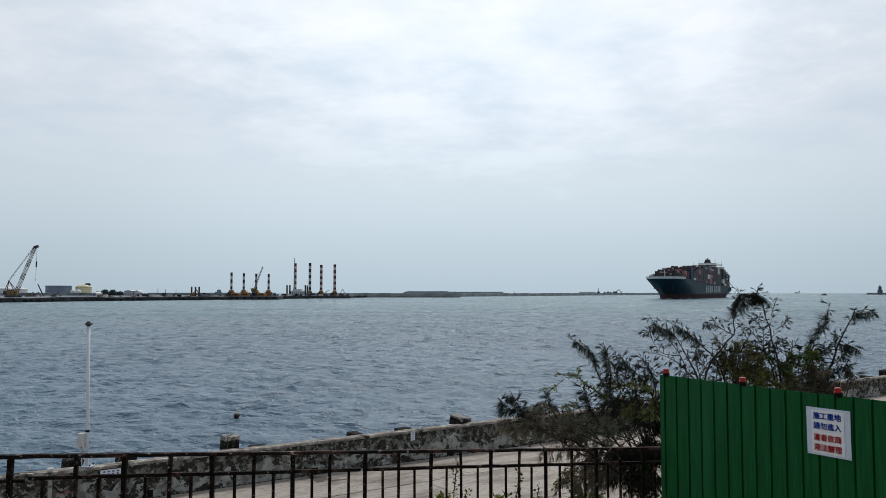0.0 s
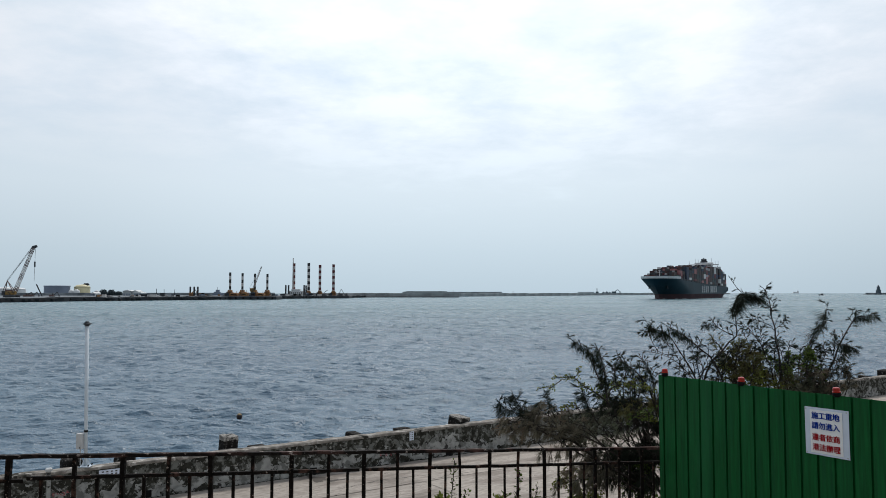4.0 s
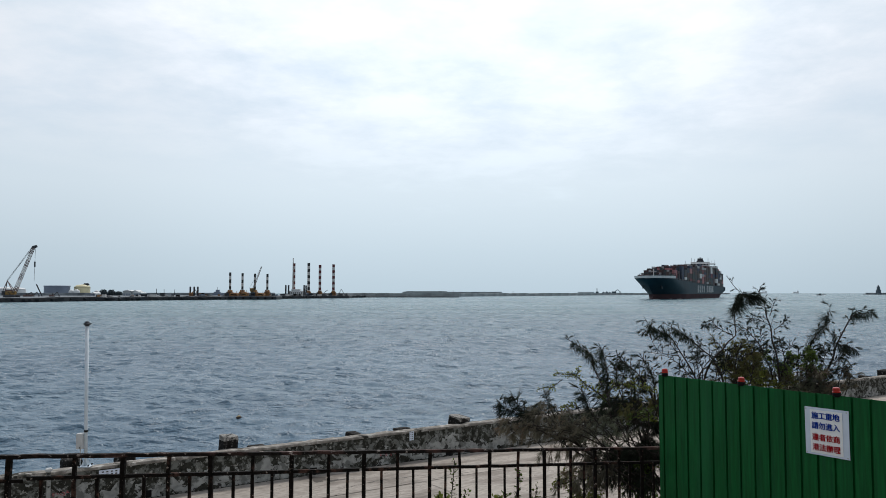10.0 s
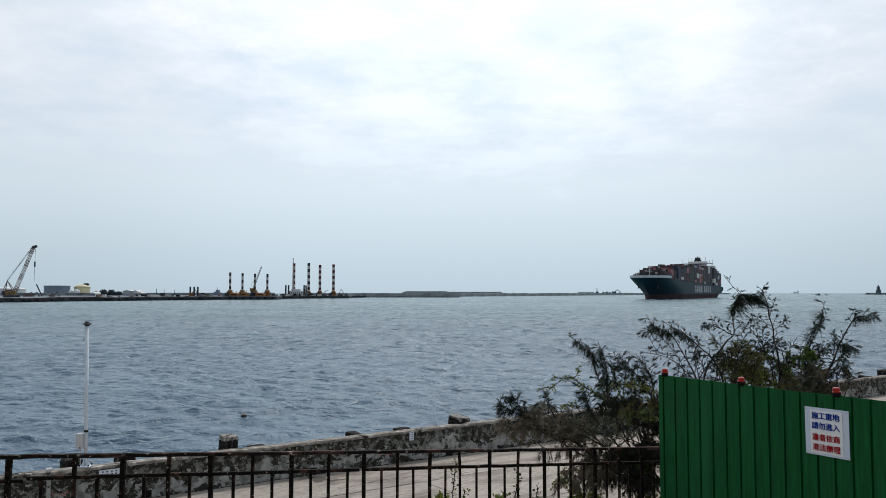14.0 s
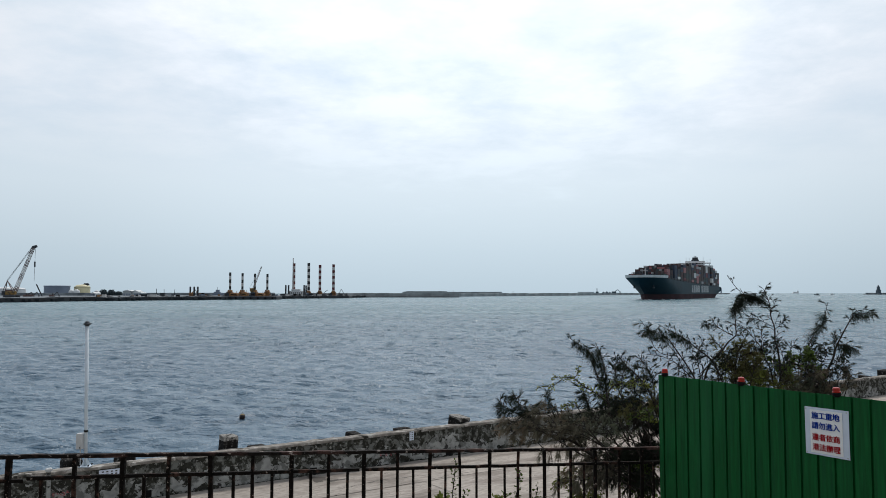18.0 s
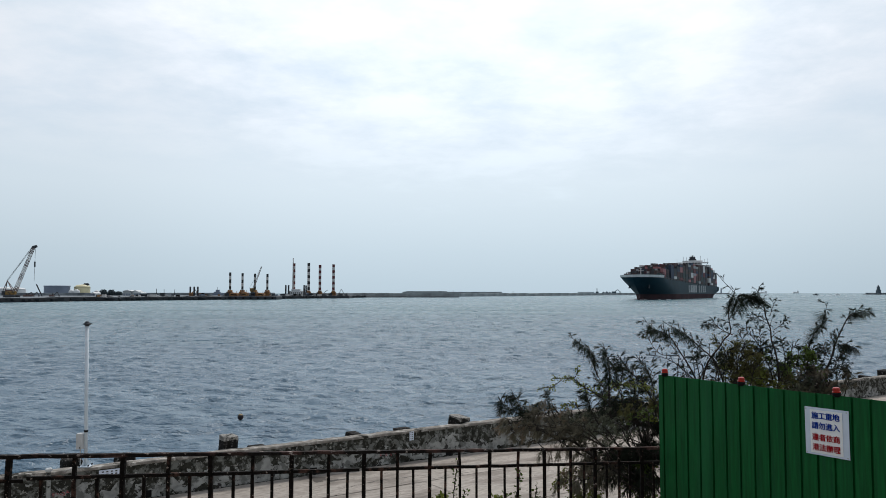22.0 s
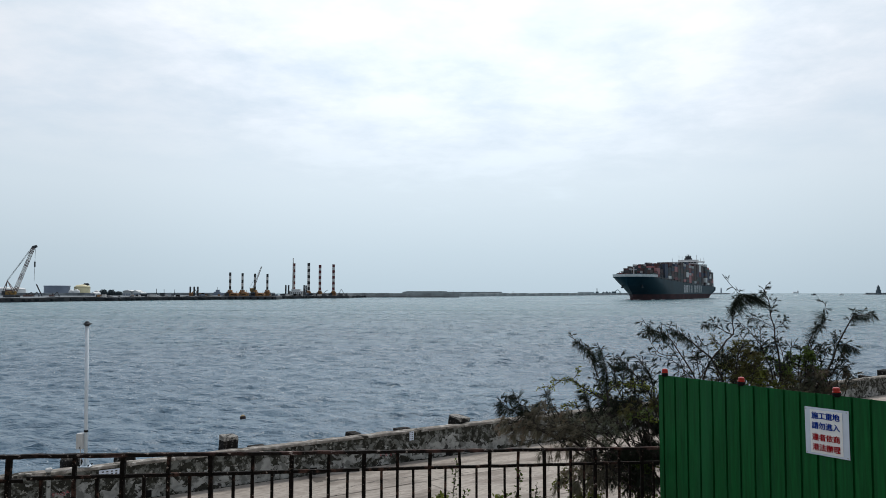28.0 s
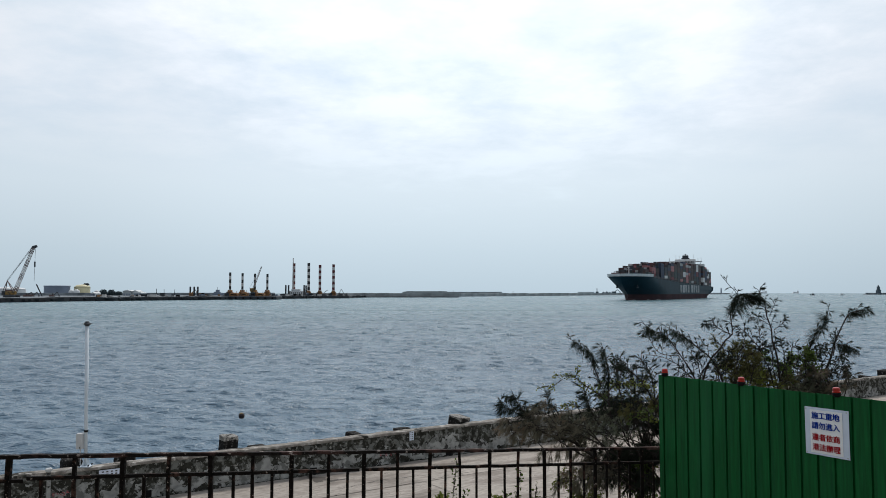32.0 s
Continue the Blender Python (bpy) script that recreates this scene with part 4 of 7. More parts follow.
def stem(z):
    """How far the stem's edge lies behind the waterline mark at a height: plumb below, raked forward above."""
    return float(np.interp(z, (0, 4.5, 8.5, 14.4, 20.8), (9.0, 8.4, 0.0, -10.0, -14.0)))


def half_beam(s, z):
    """Half width of the hull: full, flared bow, wedge at the waterline, square stern."""
    fore = s - stem(z)
    u = min(1.0, max(0.0, z / 20.0))
    length = 74 - 42 * u ** 2.6
    fine = max(0.0, min(1.0, fore / length))
    full = (1 - (1 - fine) ** (2.0 + 0.5 * u)) ** (1.15 - 0.6 * u ** 2)
    aft = max(0.0, min(1.0, (s - 258) / 60))
    run = 1 - (aft ** 2) * (0.55 if z < 1 else 0.55 * max(0.0, 1 - z / 9.0))
    return SHIP_BEAM / 2 * full * run


def hull_skin(z0, z1, rows):
    """Both sides and the transom of the hull between two heights (fractions of the upper edge above 3 m)."""
    sh = Shape()
    frac = [0.0, 0.004, 0.012, 0.025, 0.045, 0.07, 0.1, 0.14, 0.19, 0.25, 0.33, 0.45, 0.58, 0.7, 0.8, 0.87, 0.92, 0.96, 1.0]
    grid = []
    for j in range(rows + 1):
        line = []
        for q in frac:
            # the stem leans forward with height
            z = z0(q) + (z1(q) - z0(q)) * j / rows
            s0 = stem(z)
            s = s0 + (SHIP_LONG - s0) * q
            line.append((s, half_beam(s, z), z))
        grid.append(line)
    n = len(frac)
    for side in (1, -1):
        base = len(sh.v)
        for line in grid:
            for s, hb, z in line:
                sh.v.append((SHIP_LONG / 2 - s, side * hb, z))
        for j in range(rows):
            for i in range(n - 1):
                a = base + j * n + i
                f = (a, a + 1, a + n + 1, a + n)
                sh.f.append(f if side < 0 else tuple(reversed(f)))
    m = (rows + 1) * n
    for j in range(rows):
        a, b = j * n + n - 1, m + j * n + n - 1
        sh.f.append((a, b, b + n, a + n))
    return sh


def make_ship():
    ship = thing("container_ship", "dark green container ship stacked with brown, red and grey containers", "ship")
    def top(q):
        return deck_z(SHIP_LONG * q)
    part("hull", hull_skin(lambda q: BOOT, lambda q: top(q), 12), M["hull"], ship, smooth=True)
    part("boot_topping", hull_skin(lambda q: -3.0, lambda q: BOOT, 5), M["boot"], ship, "faded red underwater paint", smooth=True)
    # deck plate
    sh = Shape()
    ss = [-13.5, -11, -6, 0, 10, 25, 45, 90, 160, 230, 317]
    for s in ss:
        z = deck_z(s) - 0.5
        hb = half_beam(s, deck_z(s)) - 0.15
        sh.v += [(SHIP_LONG / 2 - s, -hb, z), (SHIP_LONG / 2 - s, hb, z)]
    for i in range(len(ss) - 1):
        sh.f.append((2 * i, 2 * i + 2, 2 * i + 3, 2 * i + 1))
    part("deck", sh, M["deck"], ship)
    # white bulwark round the forecastle
    for side in (1, -1):
        sh = Shape()
        ss = [-13.9, -13.4, -12.4, -10.5, -8, -5, -1, 4, 10, 17, 25]
        for s in ss:
            z = deck_z(s)
            hb = half_beam(s, z)
            x = SHIP_LONG / 2 - s
            sh.v += [(x, side * hb, z + 0.004), (x, side * (hb + 0.3), z + 2.3), (x - 0.2, side * max(0, hb + 0.05), z + 2.3), (x - 0.2, side * max(0, hb - 0.25), z)]
        for i in range(len(ss) - 1):
            for q in range(3):
                a = 4 * i + q
                f = (a, a + 4, a + 5, a + 1)
                sh.f.append(f if side < 0 else tuple(reversed(f)))
        part("bulwark", sh, M["ship_white"], ship, "white bulwark")
    # bulb at the waterline and anchors
    part("bulbous_bow", Shape().lathe([(0.3, -9), (1.8, -7), (2.6, -3), (2.9, 3), (2.6, 9)], 16), M["boot"], ship, m=pose(SHIP_LONG / 2 - 13.0, 0, -0.7, 0, -90, 0), smooth=True)
    for side in (1, -1):
        y = side * (half_beam(6, 13) + 0.1)
        part("anchor", Shape().box((-0.5, -0.5, -2.2), (0.5, 0.5, 1.6), chamfer=0.1).box((-1.6, -0.6, -2.6), (1.6, 0.6, -1.6), chamfer=0.15), M["steel_dark"], ship, m=pose(SHIP_LONG / 2 - 6, y, 13.0))
    # hull name reduced to plain white bars
    for i in range(8):
        x = SHIP_LONG / 2 - 135.0 - 11.6 * i - (7.0 if i > 3 else 0)
        for dx in (0.0, 4.6):
            part("name_bar", Shape().box((x - dx - 1.9, 17.9, 6.6), (x - dx, 18.07, 14.2)), M["ship_white"], ship, "pale painted bar")
    rng = random.Random(31)
    colours = [(0.032, 0.014, 0.015), (0.048, 0.018, 0.018), (0.023, 0.012, 0.014), (0.022, 0.026, 0.032), (0.22, 0.23, 0.24), (0.52, 0.53, 0.53),
               (0.018, 0.028, 0.055), (0.10, 0.024, 0.030), (0.020, 0.035, 0.036), (0.25, 0.10, 0.105), (0.042, 0.028, 0.027)]
    weight = [12, 10, 11, 12, 14, 11, 8, 8, 7, 6, 11]
    # darks lifted and all brightened: distance haze put into the container colours
    colours = [tuple(min(0.64, 0.014 + 1.5 * v) for v in c) for c in colours]
    mats = [material("container_paint", c, 0.65, vary=0.18, scale=0.4, stretch=(1, 1, 0.4), second=tuple(v * 0.55 for v in c), second_scale=0.35, second_at=(0.55, 0.75)) for c in colours]

    def can(length):
        """A container with corrugated sides and corner posts."""
        sh = Shape()
        x0, x1, h, w = -length / 2, length / 2, 2.59, 2.44
        n = int(length / 0.61)
        for side in (1, -1):
            b = len(sh.v)
            for i in range(n + 1):
                xx = x0 + (x1 - x0) * i / n
                y = side * (w / 2 - (0.09 if i % 2 and 0 < i < n else 0.0))
                sh.v += [(xx, y, 0.0), (xx, y, h)]
            for i in range(n):
                f = (b + 2 * i, b + 2 * i + 2, b + 2 * i + 3, b + 2 * i + 1)
                sh.f.append(f if side < 0 else tuple(reversed(f)))
        sh.add([(x0, -w / 2, 0), (x0, w / 2, 0), (x0, w / 2, h), (x0, -w / 2, h), (x1, -w / 2, 0), (x1, w / 2, 0), (x1, w / 2, h), (x1, -w / 2, h)],
               [(3, 2, 1, 0), (4, 5, 6, 7), (3, 7, 6, 2)])
        return sh
    long_cans = [can(12.19).mesh("container", m) for m in mats]
    short_cans = [can(6.06).mesh("container", m) for m in mats]
    rest = {}
    parts_made = 0
    bays = []
    s = 14.5
    while s + 12.5 < 245:
        bays.append(s)
        s += 13.55
    s = 255.0
    while s + 12.5 < 319:
        bays.append(s)
        s += 13.1
    for bi, s in enumerate(bays):
        mid = s + 6.2
        z0 = deck_z(mid) + 1.3
        # lashing bridge and hatch cover under each bay
        part("hatch_cover", Shape().box((-6.2, -17.4, 0), (6.2, 17.4, 1.25), chamfer=0.1), M["steel_dark"], ship, m=pose(SHIP_LONG / 2 - mid, 0, deck_z(mid) - 0.1))
        fr = Shape()
        for y in np.linspace(-17.4, 17.4, 9):
            fr.box((-0.2, y - 0.2, 0), (0.2, y + 0.2, 5.2))
        for z in (2.6, 5.0):
            fr.box((-0.3, -17.6, z), (0.3, 17.6, z + 0.25))
        part("lashing_bridge", fr, M["steel_dark"], ship, m=pose(SHIP_LONG / 2 - (s + 12.65), 0, deck_z(mid)))
        goal = float(np.interp(mid, (20, 29, 34, 48, 61, 100, 240, 262, 285, 300, 312), (26.4, 27.0, 30.0, 31.5, 33.2, 35.2, 39.0, 39.6, 36.5, 32.0, 28.5)))
        rows = 14 if mid > 60 else 13
        for r in range(rows):
            y = (r - (rows - 1) / 2) * 2.52
            tiers = max(1, int((goal - z0) / 2.6 + rng.choice((-0.5, 0, 0.2, 0.45))))
            if rng.random() < 0.12:
                tiers = max(1, tiers - 1)
            for t in range(tiers):
                z = z0 + 2.62 * t
                outer = r >= rows - 1 or t == tiers - 1 or bi == 0
                split = rng.random() < 0.22
                for half in ((-3.07, 3.07) if split else (0.0,)):
                    # the same owner's boxes are often stacked together
                    ci = last if t and rng.random() < 0.4 else rng.choices(range(len(mats)), weight)[0]
                    last = ci
                    p = (SHIP_LONG / 2 - mid + half, y, z)
                    if outer and parts_made < 300 and (r >= rows - 3 or bi < 2):
                        part("container", (short_cans if split else long_cans)[ci], None, ship, m=pose(*p))
                        parts_made += 1
                    else:
                        w = 3.02 if split else 6.09
                        rest.setdefault(ci, Shape()).box((p[0] - w, y - 1.21, z), (p[0] + w, y + 1.21, z + 2.58))
    for ci, sh in rest.items():
        ob = part("inner_containers", sh, mats[ci], ship)
        tagged(ob, kind="stuff")
    # accommodation block and bridge
    bx = SHIP_LONG / 2 - 249
    house = part("accommodation", Shape().box((-3.4, -15.0, 0), (3.4, 15.0, 24.8), chamfer=0.3), M["ship_white"], ship, "white accommodation block", m=pose(bx, 0, 14.0))
    for t in range(6):
        for y in np.linspace(-14, 14, 11):
            part("window", Shape().box((3.4, y - 0.4, 3 + 3 * t), (3.46, y + 0.4, 4 + 3 * t)), M["black"], house)
    part("bridge_wing", Shape().box((-2.5, -18.3, 0), (2.8, 18.3, 1.3), chamfer=0.2), M["ship_white"], ship, "white bridge wing", m=pose(bx + 2.5, 0, 40.8))
    wheel = part("wheelhouse", Shape().box((-4.5, -10.5, 0), (4.5, 10.5, 3.3), chamfer=0.4), M["ship_white"], ship, "white wheelhouse", m=pose(bx + 1, 0, 39.0))
    for y in np.linspace(-9.4, 9.4, 12):
        part("window", Shape().box((4.5, y - 0.65, 1.3), (4.58, y + 0.65, 2.6)), M["black"], wheel)
    part("compass_deck", Shape().box((-3.5, -11.0, 0), (3.5, 11.0, 2.0), chamfer=0.3), M["ship_white"], ship, m=pose(bx, 0, 42.3))
    mast = part("radar_mast", Shape().box((-1.6, -4.2, 0), (1.6, 4.2, 1.8), chamfer=0.2).box((-1.2, -3.2, 1.8), (1.2, 3.2, 4.4), chamfer=0.2).tube([(0, 0, 4.4), (0, 0, 6.2)], 0.4, 8), M["steel_dark"], ship, m=pose(bx, 0, 44.2))
    part("radar_bar", Shape().box((-0.2, -2.8, 4.7), (0.2, 2.8, 5.1)), M["ship_white"], mast)
    part("radar_bar", Shape().box((-0.2, -1.6, 5.7), (0.2, 1.6, 6.0)), M["ship_white"], mast)
    for y, h in ((-17.5, 4.0), (-10.2, 7.0), (-6.6, 6.2), (9.6, 7.4), (14.0, 3.5), (17.5, 4.4)):
        part("aerial", Shape().tube([(0, 0, 0), (0, 0, h)], 0.22, 6), M["ship_white"], ship, m=pose(bx + 1.5, y, 42.0))
    for y in (-17.6, 17.6):
        part("wing_strut", Shape().bar((0, 0, 0), (0, -y * 0.15, -4.5), 0.5, 0.5), M["ship_white"], ship, m=pose(bx + 2.5, y, 40.8))
    part("funnel", Shape().box((-2.5, -4.5, 0), (2.5, 4.5, 10.5), chamfer=0.8).tube([(1, 1.5, 10.5), (1, 1.5, 12)], 0.8, 10).tube([(-1.5, -1.2, 10.5), (-1.5, -1.2, 12)], 0.8, 10), M["ship_white"], ship, m=pose(bx - 6, 0, 29.0))
    # forecastle gear
    part("foremast", Shape().tube([(0, 0, 0), (0, 0, 9.5)], [0.55, 0.35], 8).bar((0, -2.6, 7.0), (0, 2.6, 7.0), 0.4, 0.4).bar((0, -1.2, 8.6), (0, 1.2, 8.6), 0.35, 0.35).bar((0.2, 0, 2), (3.2, 0, 0), 0.3, 0.3), M["ship_white"], ship, "white foremast", m=pose(SHIP_LONG / 2 - 12, 0, 19.8))
    for x, y in ((2, -7), (2, 7), (-7, -8), (-7, 8)):
        part("winch", Shape().tube([(0, -1.6, 1.2), (0, 1.6, 1.2)], 1.0, 10).box((-1.2, -2.0, 0), (1.2, 2.0, 0.6)), M["steel_dark"], ship, m=pose(SHIP_LONG / 2 - 8 + x, y, 19.8))
    part("breakwater", Shape().box((-0.3, -15, 0), (0.3, 15, 3.6)), M["ship_white"], ship, "white wave breaker", m=pose(SHIP_LONG / 2 - 24.5, 0, 19.4))
    return ship


ship = make_ship()


def ship_pose(t):
    go = 4.0 * (32.0 - t) + SHIP_LONG / 2
    return pose(155.7 + 0.4848 * go, 656.4 + 0.8746 * go, 0, 0, 0, HEADING)


# thin wash along the ship's stem and quarter
def make_wash():
    rng = random.Random(12)
    sh = Shape()
    for i in range(44):
        s = rng.uniform(-4, 60) if i < 18 else rng.uniform(290, 370)
        side = rng.choice((1, -1))
        y = side * (max(half_beam(min(s, 318), 0.2), 2) + rng.uniform(0.5, 3 + abs(s - 20) * 0.05))
        if s > 318:
            y = rng.uniform(-18, 18)
        a, b = rng.uniform(1.5, 6), rng.uniform(0.4, 1.2)
        n = 8
        ring = [(159 - s + a * math.cos(2 * math.pi * k / n) * rng.uniform(0.7, 1.2), y + b * math.sin(2 * math.pi * k / n) * rng.uniform(0.7, 1.2)) for k in range(n)]
        z = rng.uniform(0.10, 0.28)
        m = len(sh.v)
        sh.v += [(x, yy, z - 0.5) for x, yy in ring] + [(159 - s + (x - 159 + s) * 0.6, y + (yy - y) * 0.6, z) for x, yy in ring]
        sh.f += [tuple(m + n + k for k in range(n))] + [(m + k, m + (k + 1) % n, m + n + (k + 1) % n, m + n + k) for k in range(n)]
    w = part("bow_wash", sh, M["foam"])
    return tagged(w, "broken white wash round the ship's waterline", "foam", kind="stuff")


wash = make_wash()


# ---- far shore ----
def lattice(sh, a, b, w, n, r=0.12, w2=None):
    """A square lattice boom from a to b."""
    a, b = Vector(a), Vector(b)
    d = (b - a).normalized()
    ref = Vector((0, 0, 1)) if abs(d.z) < 0.95 else Vector((1, 0, 0))
    s = d.cross(ref).normalized()
    t = s.cross(d).normalized()
    w2 = w if w2 is None else w2

    def corner(i, k):
        f = i / n
        ww = (w + (w2 - w) * f) / 2
        ci, cj = ((-1, -1), (1, -1), (1, 1), (-1, 1))[k % 4]
        return a + (b - a) * f + s * ci * ww + t * cj * ww
    for k in range(4):
        sh.bar(corner(0, k), corner(n, k), r * 1.6, r * 1.6)
        for i in range(n):
            sh.bar(corner(i, k), corner(i + 1, k + 1 if i % 2 else k - 1), r, r)
    return sh


def make_quay():
    """Low reclaimed quay with a rough stone toe."""
    line = [(-400, 410), (-294, 512), (-276, 580), (-199, 706), (-149, 838), (-112, 925), (-100, 1000)]
    rng = random.Random(9)
    fine = []
    for (x0, y0), (x1, y1) in zip(line, line[1:]):
        k = max(2, int(math.hypot(x1 - x0, y1 - y0) / 6))
        for i in range(k):
            f = i / k
            fine.append((x0 + (x1 - x0) * f + rng.uniform(-1.2, 1.2), y0 + (y1 - y0) * f + rng.uniform(-1.2, 1.2)))
    fine.append(line[-1])
    sh = Shape()
    for x, y in fine:
        h = 3.1 + rng.uniform(-0.35, 0.35)
        sh.v += [(x, y, -1.0), (x - 0.6, y + 0.4, h * 0.85), (x - 1.6, y + 1.2, h), (x - 30, y + 22, h - 0.3), (x - 900, y + 900, h - 0.3)]
    for i in range(len(fine) - 1):
        for q in range(3):
            sh.f.append((i * 5 + q, i * 5 + 5 + q, i * 5 + 6 + q, i * 5 + 1 + q))
    yard = Shape().add([v for k, v in enumerate(sh.v) if k % 5 in (2, 4)], [(2 * i, 2 * i + 2, 2 * i + 3, 2 * i + 1) for i in range(len(fine) - 1)])
    tagged(part("far_yard", yard, M["yard"], m=pose(0, 0, 0.03)), "pale dusty yard surface behind the far quay", "yard", kind="structure")
    tagged(part("far_quay", sh, M["quay"]), "long low dark stone quay across the water", "quay", kind="structure")
    # toe stones
    rock = [rough_rock(rng, (1, 1, 1), "quay", "toe_stone") for _ in range(4)]
    heap = tagged(new("stone_toe"), "dark rubble stones along the far quay", "stones")
    for i in range(240):
        k = rng.randrange(12, len(fine))
        x, y = fine[k]
        s = rng.uniform(0.9, 2.2)
        ob = part("stone", rock[i % 4], None, heap, m=pose(x + rng.uniform(-1, 0.5), y + rng.uniform(-1, 0.5), rng.uniform(0.2, 2.2), 0, 0, rng.uniform(0, 90)))
        ob.scale = (s * 1.4, s, s * 0.7)
    # long pale sea wall behind the yards
    tagged(part("yard_wall", Shape().box((0, 0, 0), (420, 3, 6.2)), M["yard"], m=pose(-560, 760, 0, 0, 0, 36)), "pale low yard wall behind the far quay", "wall", kind="structure")


make_quay()


def make_breakwater():
    rng = random.Random(14)
    # near arm
    bw = thing("breakwater", "long low grey concrete breakwater across the harbour", "breakwater", kind="structure")
    x0, x1 = -188.0, 22.0
    n = 42
    for i in range(n):
        a, b = x0 + (x1 - x0) * i / n, x0 + (x1 - x0) * (i + 1) / n
        part("caisson", Shape().box((a + 0.05, 1018 + rng.uniform(-0.3, 0.3), -2), (b - 0.05, 1040, 5.8 + rng.uniform(-0.25, 0.25)), chamfer=0.2), M["breakwater"], bw)
    # dark tide-washed footing, farther off towards the arm's end
    for i in range(21):
        a = x0 + 10.0 * i
        part("footing", Shape().box((a + 0.04, 1010 + i * 0.3 + rng.uniform(-0.5, 0.5), -2), (a + 9.96, 1017.6, 0.9 + rng.uniform(-0.2, 0.3)), chamfer=0.3), M["quay"], bw)
    # wave wall behind, higher along its middle
    n = 20
    w0, w1 = -75.2, 109.1
    for i in range(n):
        a, b = w0 + (w1 - w0) * i / n, w0 + (w1 - w0) * (i + 1) / n
        high = a < 3.1
        top = (8.7 if high else 7.6) + rng.uniform(-0.06, 0.06)
        la = 7.4 if i == 0 else top
        part("parapet", Shape().add([(a + 0.03, 1422, 0), (b - 0.03, 1422, 0), (b - 0.03, 1426, 0), (a + 0.03, 1426, 0), (a + 0.03, 1422, la), (b - 0.03, 1422, top), (b - 0.03, 1425, top), (a + 0.03, 1425, la)],
                                    [(4, 5, 6, 7), (0, 1, 5, 4), (1, 2, 6, 5), (2, 3, 7, 6), (3, 0, 4, 7)]), M["breakwater"], bw)
    # far arm runs out to its light
    a, b = Vector((15, 1190, 0)), Vector((897, 2470, 0))
    n = 44
    d = (b - a) / n
    ang = math.degrees(math.atan2(d.y, d.x))
    for i in range(n):
        p = a + d * i
        part("caisson", Shape().box((0.1, 0, -2), (d.length - 0.1, 16, 5.0 + rng.uniform(-0.4, 0.4)), chamfer=0.2), M["breakwater"], bw, m=pose(p.x, p.y + rng.uniform(-0.5, 0.5), 0, 0, 0, ang))


make_breakwater()


def striped_leg(parent, x, y, z0, z1, r, dark, bands, first_dark=True):
    """A tubular jack-up leg in painted bands, with a jacking house at its foot."""
    h = (z1 - z0) / bands
    for i in range(bands):
        top_dark = (bands - 1 - i) % 2 == 0
        key = dark if top_dark == first_dark else "leg_white"
        a, b = z0 + h * i, z0 + h * (i + 1)
        part("leg_band", Shape().lathe([(r, a + 0.01), (r, b - 0.01)], 16, (x, y, 0)), M[key], parent, smooth=False)
    # jacking house: stepped frame of plates and corner legs with an open middle
    z = z0 - 6.8
    hs = Shape().box((x - 2.9, y - 2.9, z), (x + 2.9, y + 2.9, z + 1.6), chamfer=0.3).box((x - 1.7, y - 1.7, z + 1.6), (x + 1.7, y + 1.7, z + 4.2), chamfer=0.2)
    hs.box((x - 2.5, y - 2.5, z + 4.2), (x + 2.5, y + 2.5, z + 5.1), chamfer=0.2).box((x - 1.9, y - 1.9, z + 5.1), (x + 1.9, y + 1.9, z + 6.6), chamfer=0.35)
    for i, j in ((-1, -1), (1, -1), (1, 1), (-1, 1)):
        hs.bar((x + 2.5 * i, y + 2.5 * j, z + 1.4), (x + 2.1 * i, y + 2.1 * j, z + 4.4), 0.8, 0.8)
    part("jacking_house", hs, M["barge"], parent, "ochre jacking house")
    rl = Shape()
    for i in range(5):
        rl.box((x - 2.6 + 1.25 * i, y - 2.85, z + 1.6), (x - 2.5 + 1.25 * i, y - 2.75, z + 2.8))
    rl.box((x - 2.6, y - 2.85, z + 2.7), (x + 2.6, y - 2.75, z + 2.8))
    part("guard_rail", rl, M["barge"], parent)


